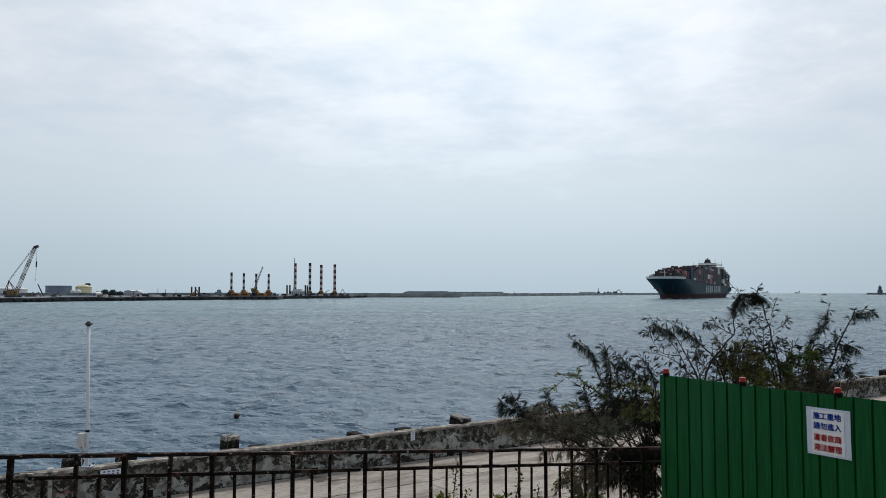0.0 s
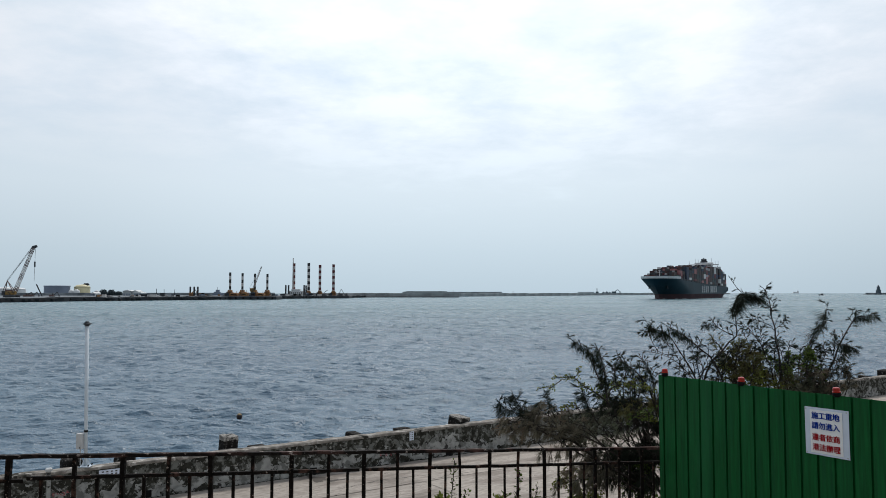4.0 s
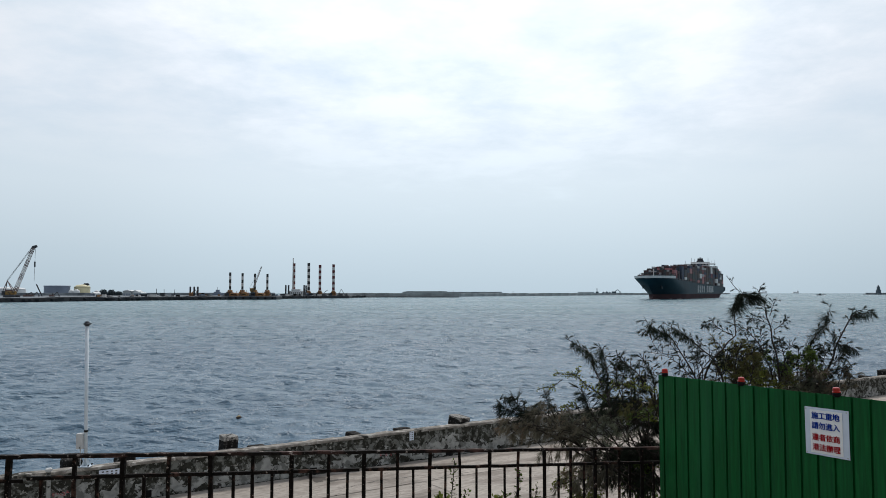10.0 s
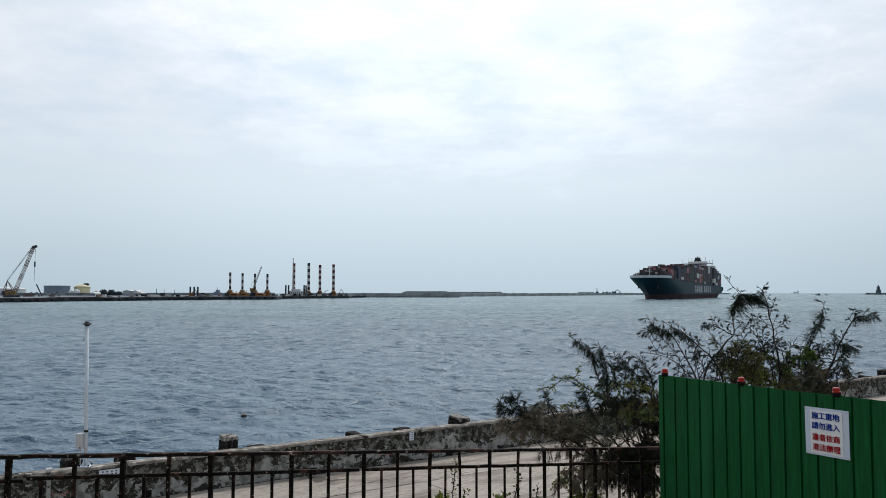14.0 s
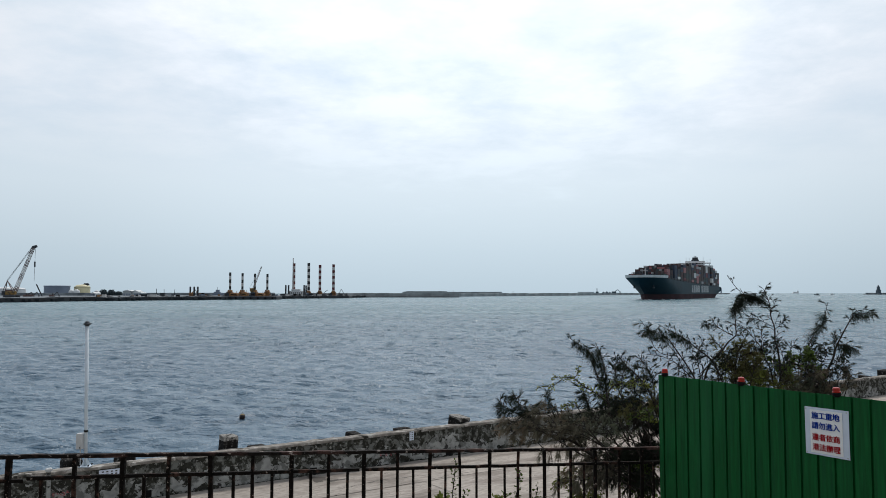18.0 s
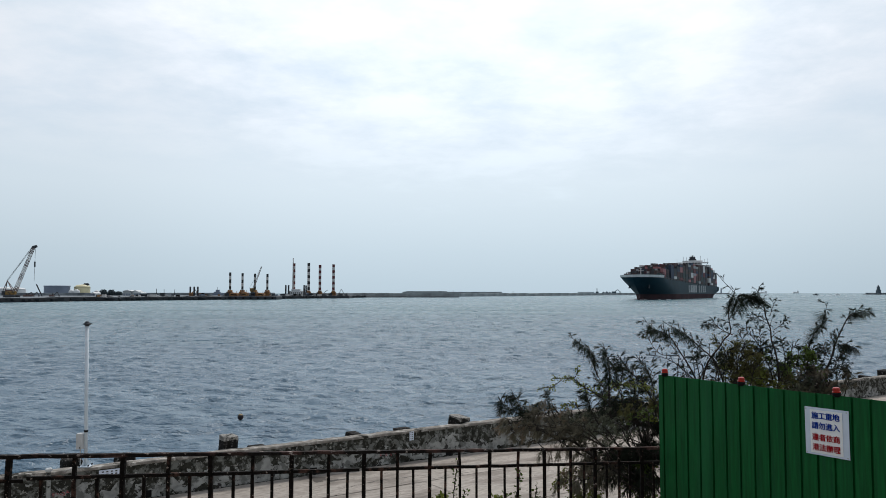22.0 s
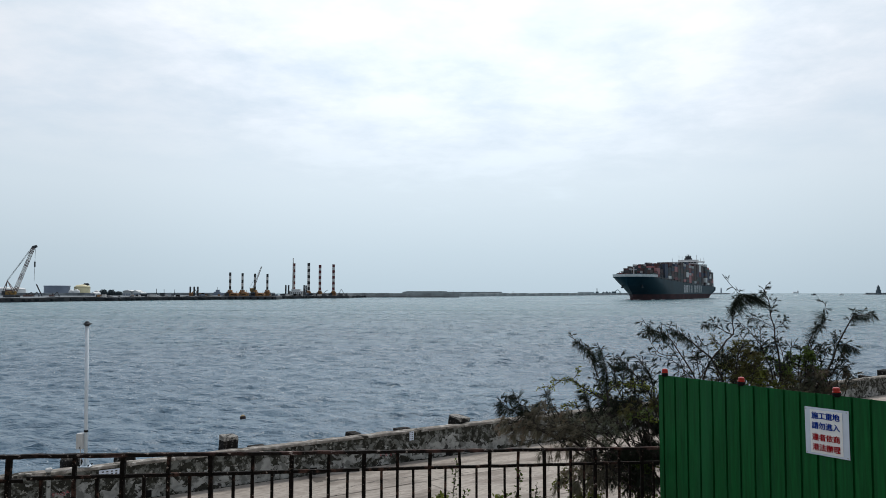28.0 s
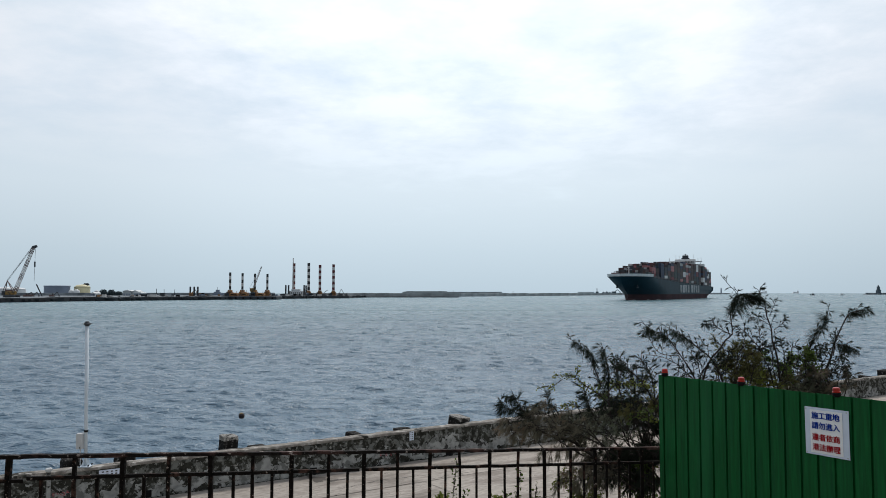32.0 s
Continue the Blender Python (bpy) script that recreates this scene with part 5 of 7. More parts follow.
def make_barge_near():
    D = 724.0
    b = thing("jack_up_barge", "ochre jack-up barge with four black and white banded legs", "barge", group="jack-up barges by the far quay")
    part("pontoon", Shape().box((-207.5, 715, -1.5), (-155.0, 742, 3.2), chamfer=0.5), M["steel_dark"], b, "dark steel pontoon")
    for x, z1, back in ((-200.1, 25.2, 0), (-188.5, 24.9, 14), (-176.8, 24.1, 0), (-165.1, 24.1, 14)):
        striped_leg(b, x * (1 + back / 722), 722 + back, 9.2, z1 + 0.2, 1.05, "leg_black", 5)
    for x, w, h, key in ((-196, 7, 2.6, "barge"), (-186, 5, 3.4, "barge"), (-171, 6, 2.4, "barge"), (-178, 4, 3.6, "steel_dark"), (-202, 3, 3, "steel_dark")):
        part("deck_house", Shape().box((x - w / 2, 718, 3.2), (x + w / 2, 727, 3.2 + h), chamfer=0.3).box((x - w * 0.3, 719, 3.2 + h), (x + w * 0.12, 725, 3.9 + h), chamfer=0.2).tube([(x + w * 0.3, 722, 3.2 + h), (x + w * 0.3, 722, 5.4 + h)], 0.16, 6), M[key], b)
        part("window", Shape().box((x - w * 0.35, 717.94, 4.6), (x + w * 0.35, 718, 5.3)), M["black"], b)
    for k in range(8):
        x = -206 + 6.8 * k
        part("fender", Shape().lathe([(0.5, -0.45), (0.95, -0.3), (0.95, 0.3), (0.5, 0.45)], 12), M["black"], b, m=pose(x, 714.6, 1.4, 90, 0, 0))
    part("deck_rail", Shape().bar((-207, 715.4, 4.3), (-155.5, 715.4, 4.3), 0.1, 0.1).bar((-207, 715.4, 3.8), (-155.5, 715.4, 3.8), 0.08, 0.08), M["steel_dark"], b)
    boom = Shape()
    lattice(boom, (-178.4, 720, 8.7), (-170.2, 720, 30.9), 1.1, 14, 0.14, 0.7)
    cr = part("deck_crane", boom, M["lattice"], b, "slender lattice boom")
    part("crane_cab", Shape().box((-2, -2, 0), (2, 2, 3.2), chamfer=0.3), M["yellow"], cr, m=pose(-178.9, 721, 7.4))
    part("crane_pedestal", Shape().lathe([(1.4, 3.2), (1.4, 7.4)], 14, (-178.9, 721, 0)), M["barge"], cr)
    part("stay", Shape().bar((-182.1, 720, 9.5), (-170.5, 720, 30.4), 0.12, 0.12), M["steel_dark"], cr)


def make_barge_far():
    b = thing("jack_up_barge", "jack-up barge with four tall red and white banded legs", "barge", group="jack-up barges by the far quay")
    part("pontoon", Shape().box((-184, 868, -1.5), (-106, 900, 3.0), chamfer=0.5), M["steel_dark"], b, "dark steel pontoon")
    for x, z1, key in ((-170.4, 39.9, "leg_red"), (-153.6, 40.3, "leg_black"), (-140.7, 38.0, "leg_red"), (-125.2, 38.7, "leg_red")):
        striped_leg(b, x, 878, 9.0, z1, 1.55, key, 9)
    part("deck_house", Shape().box((-176, 870, 3.0), (-158, 880, 8.2), chamfer=0.3).box((-172, 871, 8.2), (-162, 879, 10.4), chamfer=0.3), M["tank_white"], b, "white deckhouse")
    for x in np.linspace(-174, -160, 7):
        part("window", Shape().box((x - 0.6, 869.93, 5.4), (x + 0.6, 870, 6.6)), M["black"], b)
    tower = Shape()
    lattice(tower, (-170.5, 873, 9), (-170.5, 873, 45.7), 1.2, 22, 0.16, 0.5)
    part("lattice_tower", tower, M["lattice"], b)
    for x, top in ((-177.3, 14.8), (-174.1, 14.8), (-156.6, 14.8), (-154.4, 14.5)):
        part("spud", Shape().lathe([(0.9, -1), (0.9, top)], 12, (x, 866.4, 0)), M["steel_dark"], b)
    for x, w, h in ((-150, 6, 2.4), (-136, 7, 1.8), (-128, 4, 3.0), (-117, 6, 1.6), (-143, 3, 3.4), (-110, 3, 2.0)):
        part("deck_gear", Shape().box((x - w / 2, 872, 3), (x + w / 2, 880, 3 + h * 0.7), chamfer=0.3).tube([(x - w * 0.25, 874, 3 + h * 0.9), (x + w * 0.3, 874, 3 + h * 0.9)], 0.7, 10).bar((x + w * 0.4, 873, 3), (x + w * 0.4, 873, 4.4 + h), 0.25, 0.25), M["steel_dark"], b)
    part("upper_deck", Shape().box((-180, 870.5, 8.2), (-156, 871, 8.4)).bar((-180, 870.6, 9.3), (-156, 870.6, 9.3), 0.1, 0.1), M["tank_white"], b, "white upper deck and rail")
    for x0, z0, x1, z1 in ((-135.3, 6, -130.8, 9.5), (-118.0, 5, -115.4, 10.2), (-115.4, 10.2, -111.6, 4)):
        part("jib", Shape().bar((x0, 872, z0), (x1, 872, z1), 0.5, 0.5), M["steel_dark"], b)


make_barge_near()
make_barge_far()


def make_spud_barge():
    b = thing("work_barge", "small dark work barge with three upright spud piles", "barge")
    part("pontoon", Shape().box((-232, 690, -1), (-212, 702, 3.6), chamfer=0.4), M["steel_dark"], b)
    for x in (-227.9, -224.4, -221.1):
        part("spud", Shape().lathe([(0.75, -1), (0.75, 11.7), (0.5, 11.9)], 12, (x, 693, 0)), M["steel_dark"], b)
    part("digger", Shape().box((-229, 692, 3.6), (-225, 697, 6.4), chamfer=0.3).bar((-227, 694, 6), (-223.5, 694, 9), 0.6, 0.6).bar((-223.5, 694, 9), (-221.5, 694, 5), 0.5, 0.5), M["barge"], b)


make_spud_barge()


def make_crawler_crane():
    D = 560.0
    c = thing("crawler_crane", "tall crawler crane with a red and white lattice boom", "crane")
    zb = 3.3
    fx = -313.8
    for y in (-3.2, 3.2):
        part("track", Shape().box((fx - 5, D + y - 0.7, zb), (fx + 4, D + y + 0.7, zb + 1.6), chamfer=0.5), M["steel_dark"], c)
    part("house", Shape().box((fx - 4.6, D - 2.0, zb + 1.8), (fx + 1.8, D + 2.0, zb + 4.3), chamfer=0.4), M["yellow"], c, "yellow machinery house")
    part("counterweight", Shape().box((fx - 6.8, D - 2.2, zb + 1.6), (fx - 4.7, D + 2.2, zb + 4.6), chamfer=0.3), M["steel_dark"], c)
    part("winch_deck", Shape().box((fx - 4.0, D - 1.6, zb + 4.3), (fx - 0.6, D + 1.6, zb + 5.3), chamfer=0.2), M["lattice_red"], c)
    part("cab", Shape().box((fx + 1.9, D - 2.2, zb + 2.0), (fx + 3.5, D - 0.4, zb + 4.4), chamfer=0.3), M["yellow"], c)
    part("turntable", Shape().lathe([(2.4, zb + 1.2), (2.4, zb + 1.8)], 18, (fx - 1, D, 0)), M["steel_dark"], c)
    tip = Vector((-299.3, D, 39.6))
    foot = Vector((fx + 1.5, D, zb + 3))
    for k in range(7):
        a, b = foot.lerp(tip, k / 7), foot.lerp(tip, (k + 1) / 7)
        part("boom_section", lattice(Shape(), a, b, 2.0 - 0.07 * k, 5, 0.17, 1.93 - 0.07 * k), M["leg_white" if k % 2 else "lattice_red"], c)
    part("boom_head", Shape().box((-1.6, -0.8, -0.8), (2.0, 0.8, 0.9), chamfer=0.3), M["steel_dark"], c, m=pose(tip.x + 0.6, tip.y, tip.z + 0.4, 0, -15, 0))
    ap = Vector((-317.7, D, 15.3))
    fr = Shape()
    for y in (-1.6, 1.6):
        fr.bar((fx - 6.0, D + y, zb + 4.6), (ap.x, D, ap.z), 0.45, 0.45)
        fr.bar((fx + 1, D + y, zb + 4.6), (ap.x, D, ap.z), 0.4, 0.4)
    part("gantry", fr, M["lattice_red"], c)
    for y in (-0.8, 0.0, 0.8):
        part("pendant", Shape().bar((ap.x, D + y, ap.z), (tip.x - 1, D + y, tip.z), 0.13, 0.13), M["steel_dark"], c)
    hx = -297.9
    part("hoist_rope", Shape().bar((hx, D, tip.z), (hx - 0.3, D, 14.9), 0.16, 0.16), M["steel_dark"], c)
    part("hook_block", Shape().box((hx - 0.6, D - 0.4, 25.2), (hx + 0.3, D + 0.5, 29.3), chamfer=0.2), M["steel_dark"], c)


make_crawler_crane()


def make_tanks():
    g = "tanks behind the far quay"
    t = thing("storage_tank", "large flat-topped blue-grey steel storage tank", "tank", group=g)
    cx, cy, r, h = -449.5, 895, 13.8, 14.3
    part("shell", Shape().lathe([(r, 3), (r, h)], 40, (cx, cy, 0)), M["tank_grey"], t)
    part("rim", Shape().lathe([(r + 0.35, h - 1.0), (r + 0.35, h), (r - 0.5, h + 0.3)], 40, (cx, cy, 0)), M["tank_grey"], t)
    for z in (6.0, 9.0, 12.0):
        part("wind_girder", Shape().lathe([(r + 0.05, z - 0.15), (r + 0.22, z - 0.1), (r + 0.22, z + 0.1), (r + 0.05, z + 0.15)], 40, (cx, cy, 0)), M["tank_grey"], t)
    t = thing("storage_tank", "cream domed storage tank with a gantry on top", "tank", group=g)
    cx, cy, r = -428.2, 912, 8.9
    z1, z2 = 12.1, 16.1
    part("shell", Shape().lathe([(r, 3), (r, z1)], 36, (cx, cy, 0)), M["tank_cream"], t)
    part("dome", Shape().lathe([(r + 0.2, z1), (r * 0.92, z1 + (z2 - z1) * 0.5), (r * 0.6, z1 + (z2 - z1) * 0.85), (0.4, z2)], 36, (cx, cy, 0)), M["tank_cream"], t, smooth=True)
    part("gantry", Shape().box((cx + 1, cy - 1, z2 - 1), (cx + 8, cy + 1, z2 + 0.3)).box((cx + 2, cy - 0.2, z2 + 0.3), (cx + 7.5, cy, z2 + 1.4)), M["steel_dark"], t)
    for x, r, z in ((-427.5, 3.0, 7.0), (-421.5, 3.6, 6.6), (-398.4, 2.6, 6.6)):
        s = thing("gas_sphere", "white spherical gas tank on the far shore", "tank", group=g)
        part("sphere", Shape().lathe([(r * math.sin(a), -r * math.cos(a)) for a in np.linspace(0.05, 3.09, 14)], 24, (x, 884, z)), M["tank_white"], s, smooth=True)
        for k in range(6):
            a = k * math.pi / 3
            part("leg", Shape().tube([(x + r * 0.85 * math.cos(a), 884 + r * 0.85 * math.sin(a), 2.5), (x + r * 0.85 * math.cos(a), 884 + r * 0.85 * math.sin(a), z)], 0.3, 6), M["tank_white"], s)
    for x, r, top in ((-660.2, 17.0, 14.4), (-643.1, 12.5, 14.0)):
        s = thing("storage_tank", "white domed storage tank far behind the crane", "tank", group=g)
        part("shell", Shape().lathe([(r, 2.5), (r, top - 3.4)], 36, (x, 1160, 0)), M["tank_white"], s)
        part("dome", Shape().lathe([(r, top - 3.4), (r * 0.85, top - 1.6), (r * 0.5, top - 0.4), (0.5, top)], 36, (x, 1160, 0)), M["tank_white"], s, smooth=True)


make_tanks()


def make_sheds():
    rng = random.Random(17)
    g = "sheds on the far shore"
    for x0, x1, top, D in ((-354.4, -345.0, 9.0, 850), (-344.4, -338.1, 8.7, 852), (-341.2, -331.9, 7.1, 846), (-367.0, -362.3, 6.5, 800)):
        s = thing("warehouse", "pale grey clad warehouse on the far shore", "building", group=g)
        part("wall", Shape().box((x0, D, 2.5), (x1, D + 14, top - 0.9)), M["shed"], s)
        xm = (x0 + x1) / 2
        part("roof", Shape().add([(x0 - 0.3, D - 0.3, top - 0.9), (x1 + 0.3, D - 0.3, top - 0.9), (xm, D - 0.3, top + 0.5), (x0 - 0.3, D + 14.3, top - 0.9), (x1 + 0.3, D + 14.3, top - 0.9), (xm, D + 14.3, top + 0.5)],
                                 [(0, 1, 2), (5, 4, 3), (0, 2, 5, 3), (1, 4, 5, 2), (0, 3, 4, 1)]), M["tank_white"], s, "white gabled roof")
        for i in range(3):
            x = x0 + (x1 - x0) * (0.2 + 0.3 * i)
            part("door", Shape().box((x - 0.9, D - 0.06, 2.6), (x + 0.9, D, 5.4)), M["tank_grey"], s)
    # a clump of dark trees between the tanks and sheds
    for x0, x1, top in ((-391.6, -382.6, 9.4), (-383.2, -372.9, 9.1), (-373.6, -365.8, 7.2)):
        t = thing("distant_tree", "dark rounded clump of trees on the far shore", "tree", group="trees on the far shore")
        part("trunk", Shape().tube([((x0 + x1) / 2, 876, 2.5), ((x0 + x1) / 2 + 0.4, 876, top - 3)], [0.5, 0.25], 7), M["bark"], t)
        sh = Shape()
        for i in range(900):
            x = rng.uniform(x0, x1)
            f = (x - x0) / (x1 - x0)
            zt = 2.6 + (top - 2.6) * (1 - abs(2 * f - 1) ** 2.4) * rng.uniform(0.15, 1.04)
            s = rng.uniform(0.5, 1.1)
            y = 876 + rng.uniform(-4, 4)
            q = [Vector((rng.uniform(-s, s), rng.uniform(-s, s), rng.uniform(-s, s))) + Vector((x, y, zt)) for _ in range(4)]
            sh.add(q, [(0, 1, 2), (0, 2, 3), (0, 3, 1), (1, 3, 2)])
        tagged(part("crown", sh, M["far_trees"], t), kind="stuff")
    for x, top, D in ((-335.5, 10.8, 900), (-326.6, 9.8, 900), (-314.3, 9.8, 900), (17.2, 9.2, 1300), (120.3, 8.3, 1320)):
        m = thing("light_mast", "thin steel light mast on the far shore", "mast", group="masts on the far shore")
        part("pole", Shape().tube([(x, D, 2), (x, D, top)], [0.5, 0.22], 6), M["steel_dark"], m)
        part("head", Shape().box((x - 0.45, D - 0.3, top - 0.4), (x + 0.45, D + 0.3, top + 0.1), chamfer=0.1), M["steel_dark"], m)
    # loose plant and heaps on the quay
    for i in range(130):
        px = rng.uniform(-285, -118)
        D = float(np.interp(px, (-280, -199, -112), (580, 708, 925))) + rng.uniform(5, 34)
        px *= D / (D - 8)
        h = rng.uniform(0.7, 2.4) * (1.5 if rng.random() < 0.08 else 1)
        w = rng.uniform(1.2, 6)
        k = rng.choice(("steel_dark", "quay", "rubble", "quay", "shed", "steel_dark", "tank_grey", "barge", "black", "leg_white"))
        m = pose(px, D, 2.75, 0, 0, rng.uniform(-25, 25))
        if h <= 1.6:
            ob = part("spoil_mound", Shape().lathe([(w * 0.5, 0.0), (w * 0.36, h * 0.5), (w * 0.16, h * 0.9), (0.1, h)], 9), M[("quay", "rubble", "steel_dark")[i % 3]], m=m)
            tagged(ob, "low mound of quarry spoil on the far quay", "mound", "clutter on the far quay")
        else:
            ob = part("site_container", Shape().box((-w / 2, -1.2, 0), (w / 2, 1.2, h), chamfer=0.12).box((-w / 2 - 0.05, -1.28, h), (w / 2 + 0.05, 1.28, h + 0.12)), M[k], m=m)
            tagged(ob, "weathered steel site container on the far quay", "container", "clutter on the far quay")
    # loading machines on the quay
    for px in (-327.3, -322.9, -307.0):
        D = 604.0 if px < -200 else 806.0
        e = thing("excavator", "small dark excavator on the far quay", "excavator", pose(px, D, 2.8))
        part("track", Shape().box((-2.0, -1.4, 0), (2.0, -0.8, 0.9), chamfer=0.25).box((-2.0, 0.8, 0), (2.0, 1.4, 0.9), chamfer=0.25), M["steel_dark"], e)
        part("body", Shape().box((-2.2, -1.3, 0.9), (1.2, 1.3, 2.2), chamfer=0.3), M["lattice_red"], e)
        part("cab", Shape().box((0.1, -1.25, 2.2), (1.2, 0.0, 3.2), chamfer=0.2), M["steel_dark"], e)
        part("boom", Shape().bar((1.0, 0.4, 1.8), (3.6, 0.4, 4.2), 0.45, 0.45).bar((3.6, 0.4, 4.2), (5.2, 0.4, 1.6), 0.35, 0.35), M["steel_dark"], e)
        part("bucket", Shape().box((4.8, -0.1, 0.7), (5.7, 0.9, 1.7), chamfer=0.2), M["steel_dark"], e)
    # a pile leaning against the sky beside the crane
    p = thing("leaning_pile", "dark steel pile leaning on the far quay", "pile")
    part("shaft", Shape().tube([(-333.2, 640, 2.5), (-338.8, 640, 13.4)], 0.5, 8), M["steel_dark"], p)


make_sheds()


def make_far_vessels():
    # grey workboat behind the quay
    b = thing("workboat", "small blue-grey workboat behind the far quay", "boat")
    x, D = -252.9, 862
    part("hull", Shape().add([(x - 5, D - 1.6, 1), (x + 5, D - 1.2, 1), (x + 6.2, D, 1), (x + 5, D + 1.2, 1), (x - 5, D + 1.6, 1),
                              (x - 5.2, D - 2, 5), (x + 5.2, D - 1.8, 5.4), (x + 7.4, D, 6.2), (x + 5.2, D + 1.8, 5.4), (x - 5.2, D + 2, 5)],
                             [(4, 3, 2, 1, 0), (5, 6, 7, 8, 9), (0, 1, 6, 5), (1, 2, 7, 6), (2, 3, 8, 7), (3, 4, 9, 8), (4, 0, 5, 9)]), M["tank_grey"], b)
    part("wheelhouse", Shape().box((x - 4.0, D - 1.4, 5.0), (x + 3.2, D + 1.4, 7.4), chamfer=0.3).box((x - 1.8, D - 1.2, 7.4), (x + 2.2, D + 1.2, 9.6), chamfer=0.3), M["tank_grey"], b)
    part("mast", Shape().tube([(x, D, 9.6), (x, D, 12.4)], 0.2, 6), M["steel_dark"], b)
    # ships at anchor near the horizon
    for px, w, tall in ((1814.8, 44, 14), (1999.3, 34, 16)):
        s = thing("distant_ship", "faint grey cargo ship near the horizon", "ship", group="ships at anchor")
        D = 4350
        part("hull", Shape().box((px - w / 2, D, -1), (px + w / 2, D + 9, 5.6), chamfer=1.5), M["far_hull"], s)
        part("superstructure", Shape().box((px + w * 0.2, D + 1, 5.6), (px + w * 0.42, D + 8, tall), chamfer=0.6), M["far_hull"], s)
        part("cargo", Shape().box((px - w * 0.42, D + 1, 5.6), (px + w * 0.12, D + 8, tall * 0.6), chamfer=0.6), M["far_hull"], s)
        part("mast", Shape().tube([(px + w * 0.3, D + 4, tall), (px + w * 0.3, D + 4, tall + 5)], 0.5, 6), M["far_hull"], s)


make_far_vessels()


def make_harbour_lights():
    # light on the end of the far arm
    x, D = 897.0, 2478.0
    t = thing("harbour_light", "slim harbour light on the end of the breakwater", "lighthouse")
    part("plinth", Shape().box((x - 34, D - 8, -1), (x + 26, D + 10, 4.2), chamfer=0.6), M["breakwater"], t)
    part("tower", Shape().lathe([(2.4, 4.2), (1.9, 15), (1.9, 17.5), (2.5, 17.8), (2.5, 18.4), (1.4, 18.5), (1.4, 20.5), (0.4, 22)], 18, (x, D, 0)), M["tank_grey"], t)
    # light on the mound at the other side of the entrance
    x, D = 1215.5, 2145.0
    t = thing("lighthouse", "stepped dark lighthouse on a rubble mound at the harbour entrance", "lighthouse")
    part("base", Shape().box((x - 5.0, D - 5.0, 3), (x + 5.0, D + 5.0, 13.6), chamfer=0.8), M["far_dark"], t)
    part("tower", Shape().box((x - 3.2, D - 3.2, 13.6), (x + 3.2, D + 3.2, 22.6), chamfer=0.6), M["far_dark"], t)
    part("lantern", Shape().lathe([(1.9, 22.6), (1.9, 24.8), (0.4, 26.4)], 14, (x, D, 0)), M["steel_dark"], t)
    rng = random.Random(23)
    m = thing("mound", "dark rubble mound round the lighthouse", "breakwater", kind="structure")
    part("core", Shape().add([(x - 42, D - 14, -1), (x + 400, D - 14, -1), (x + 400, D + 14, -1), (x - 42, D + 14, -1), (x - 26, D - 5, 5.2), (x + 400, D - 5, 5.2), (x + 400, D + 5, 5.2), (x - 26, D + 5, 5.2)],
                             [(4, 5, 6, 7), (0, 1, 5, 4), (1, 2, 6, 5), (2, 3, 7, 6), (3, 0, 4, 7)]), M["far_dark"], m)
    rock = [rough_rock(rng, (1, 1, 1), "far_dark", "armour_stone") for _ in range(3)]
    for i in range(90):
        px = x + rng.uniform(-40, 70)
        ob = part("armour_stone", rock[i % 3], None, m, m=pose(px, D - rng.uniform(6, 14), rng.uniform(0.4, 5.0), 0, 0, rng.uniform(0, 90)))
        q = rng.uniform(1.2, 2.6)
        ob.scale = (q, q, q)


make_harbour_lights()


def make_breakwater_plant():
    """Plant working on the far arm of the breakwater."""
    D = 1318.0
    e = thing("excavator", "dark excavator working on the breakwater", "excavator")
    x = 293.6
    part("body", Shape().box((x - 4, D - 2, 5), (x + 3, D + 2, 8.2), chamfer=0.5), M["far_dark"], e)
    part("boom", Shape().bar((x + 2, D, 8), (x + 6, D, 11.5), 0.9, 0.9).bar((x + 6, D, 11.5), (x + 10, D, 7.5), 0.8, 0.8), M["far_dark"], e)
    part("bucket", Shape().box((x + 9, D - 1, 6.2), (x + 11, D + 1, 8), chamfer=0.3), M["far_dark"], e)
    p = thing("piling_rig", "dark piling rig with an upright mast on the breakwater", "rig")
    x = 264.1
    part("mast", Shape().bar((x, D, 5), (x, D, 13.6), 1.0, 1.0), M["far_dark"], p)
    part("body", Shape().box((x - 2, D - 2, 5), (x + 2.5, D + 2, 8), chamfer=0.5), M["far_dark"], p)
    rng = random.Random(40)
    for px, w, h in ((275.2, 5, 2.8), (281.0, 6, 3.4), (285.9, 4, 2.6)):
        ob = part("spoil_mound", Shape().lathe([(w * 0.62, 0.0), (w * 0.5, h * 0.35), (w * 0.26, h * 0.8), (w * 0.1, h), (0.1, h * 1.05)], 11), M["far_dark"], m=pose(px, D, 4.9))
        tagged(ob, "dark mound of quarry spoil on the breakwater", "mound", "spoil mounds on the breakwater")
    s = thing("site_sheds", "pale row of site sheds on the breakwater", "building")
    part("wall", Shape().box((233.7, 1330, 4.8), (262.1, 1336, 7.5), chamfer=0.2), M["tank_white"], s)


make_breakwater_plant()


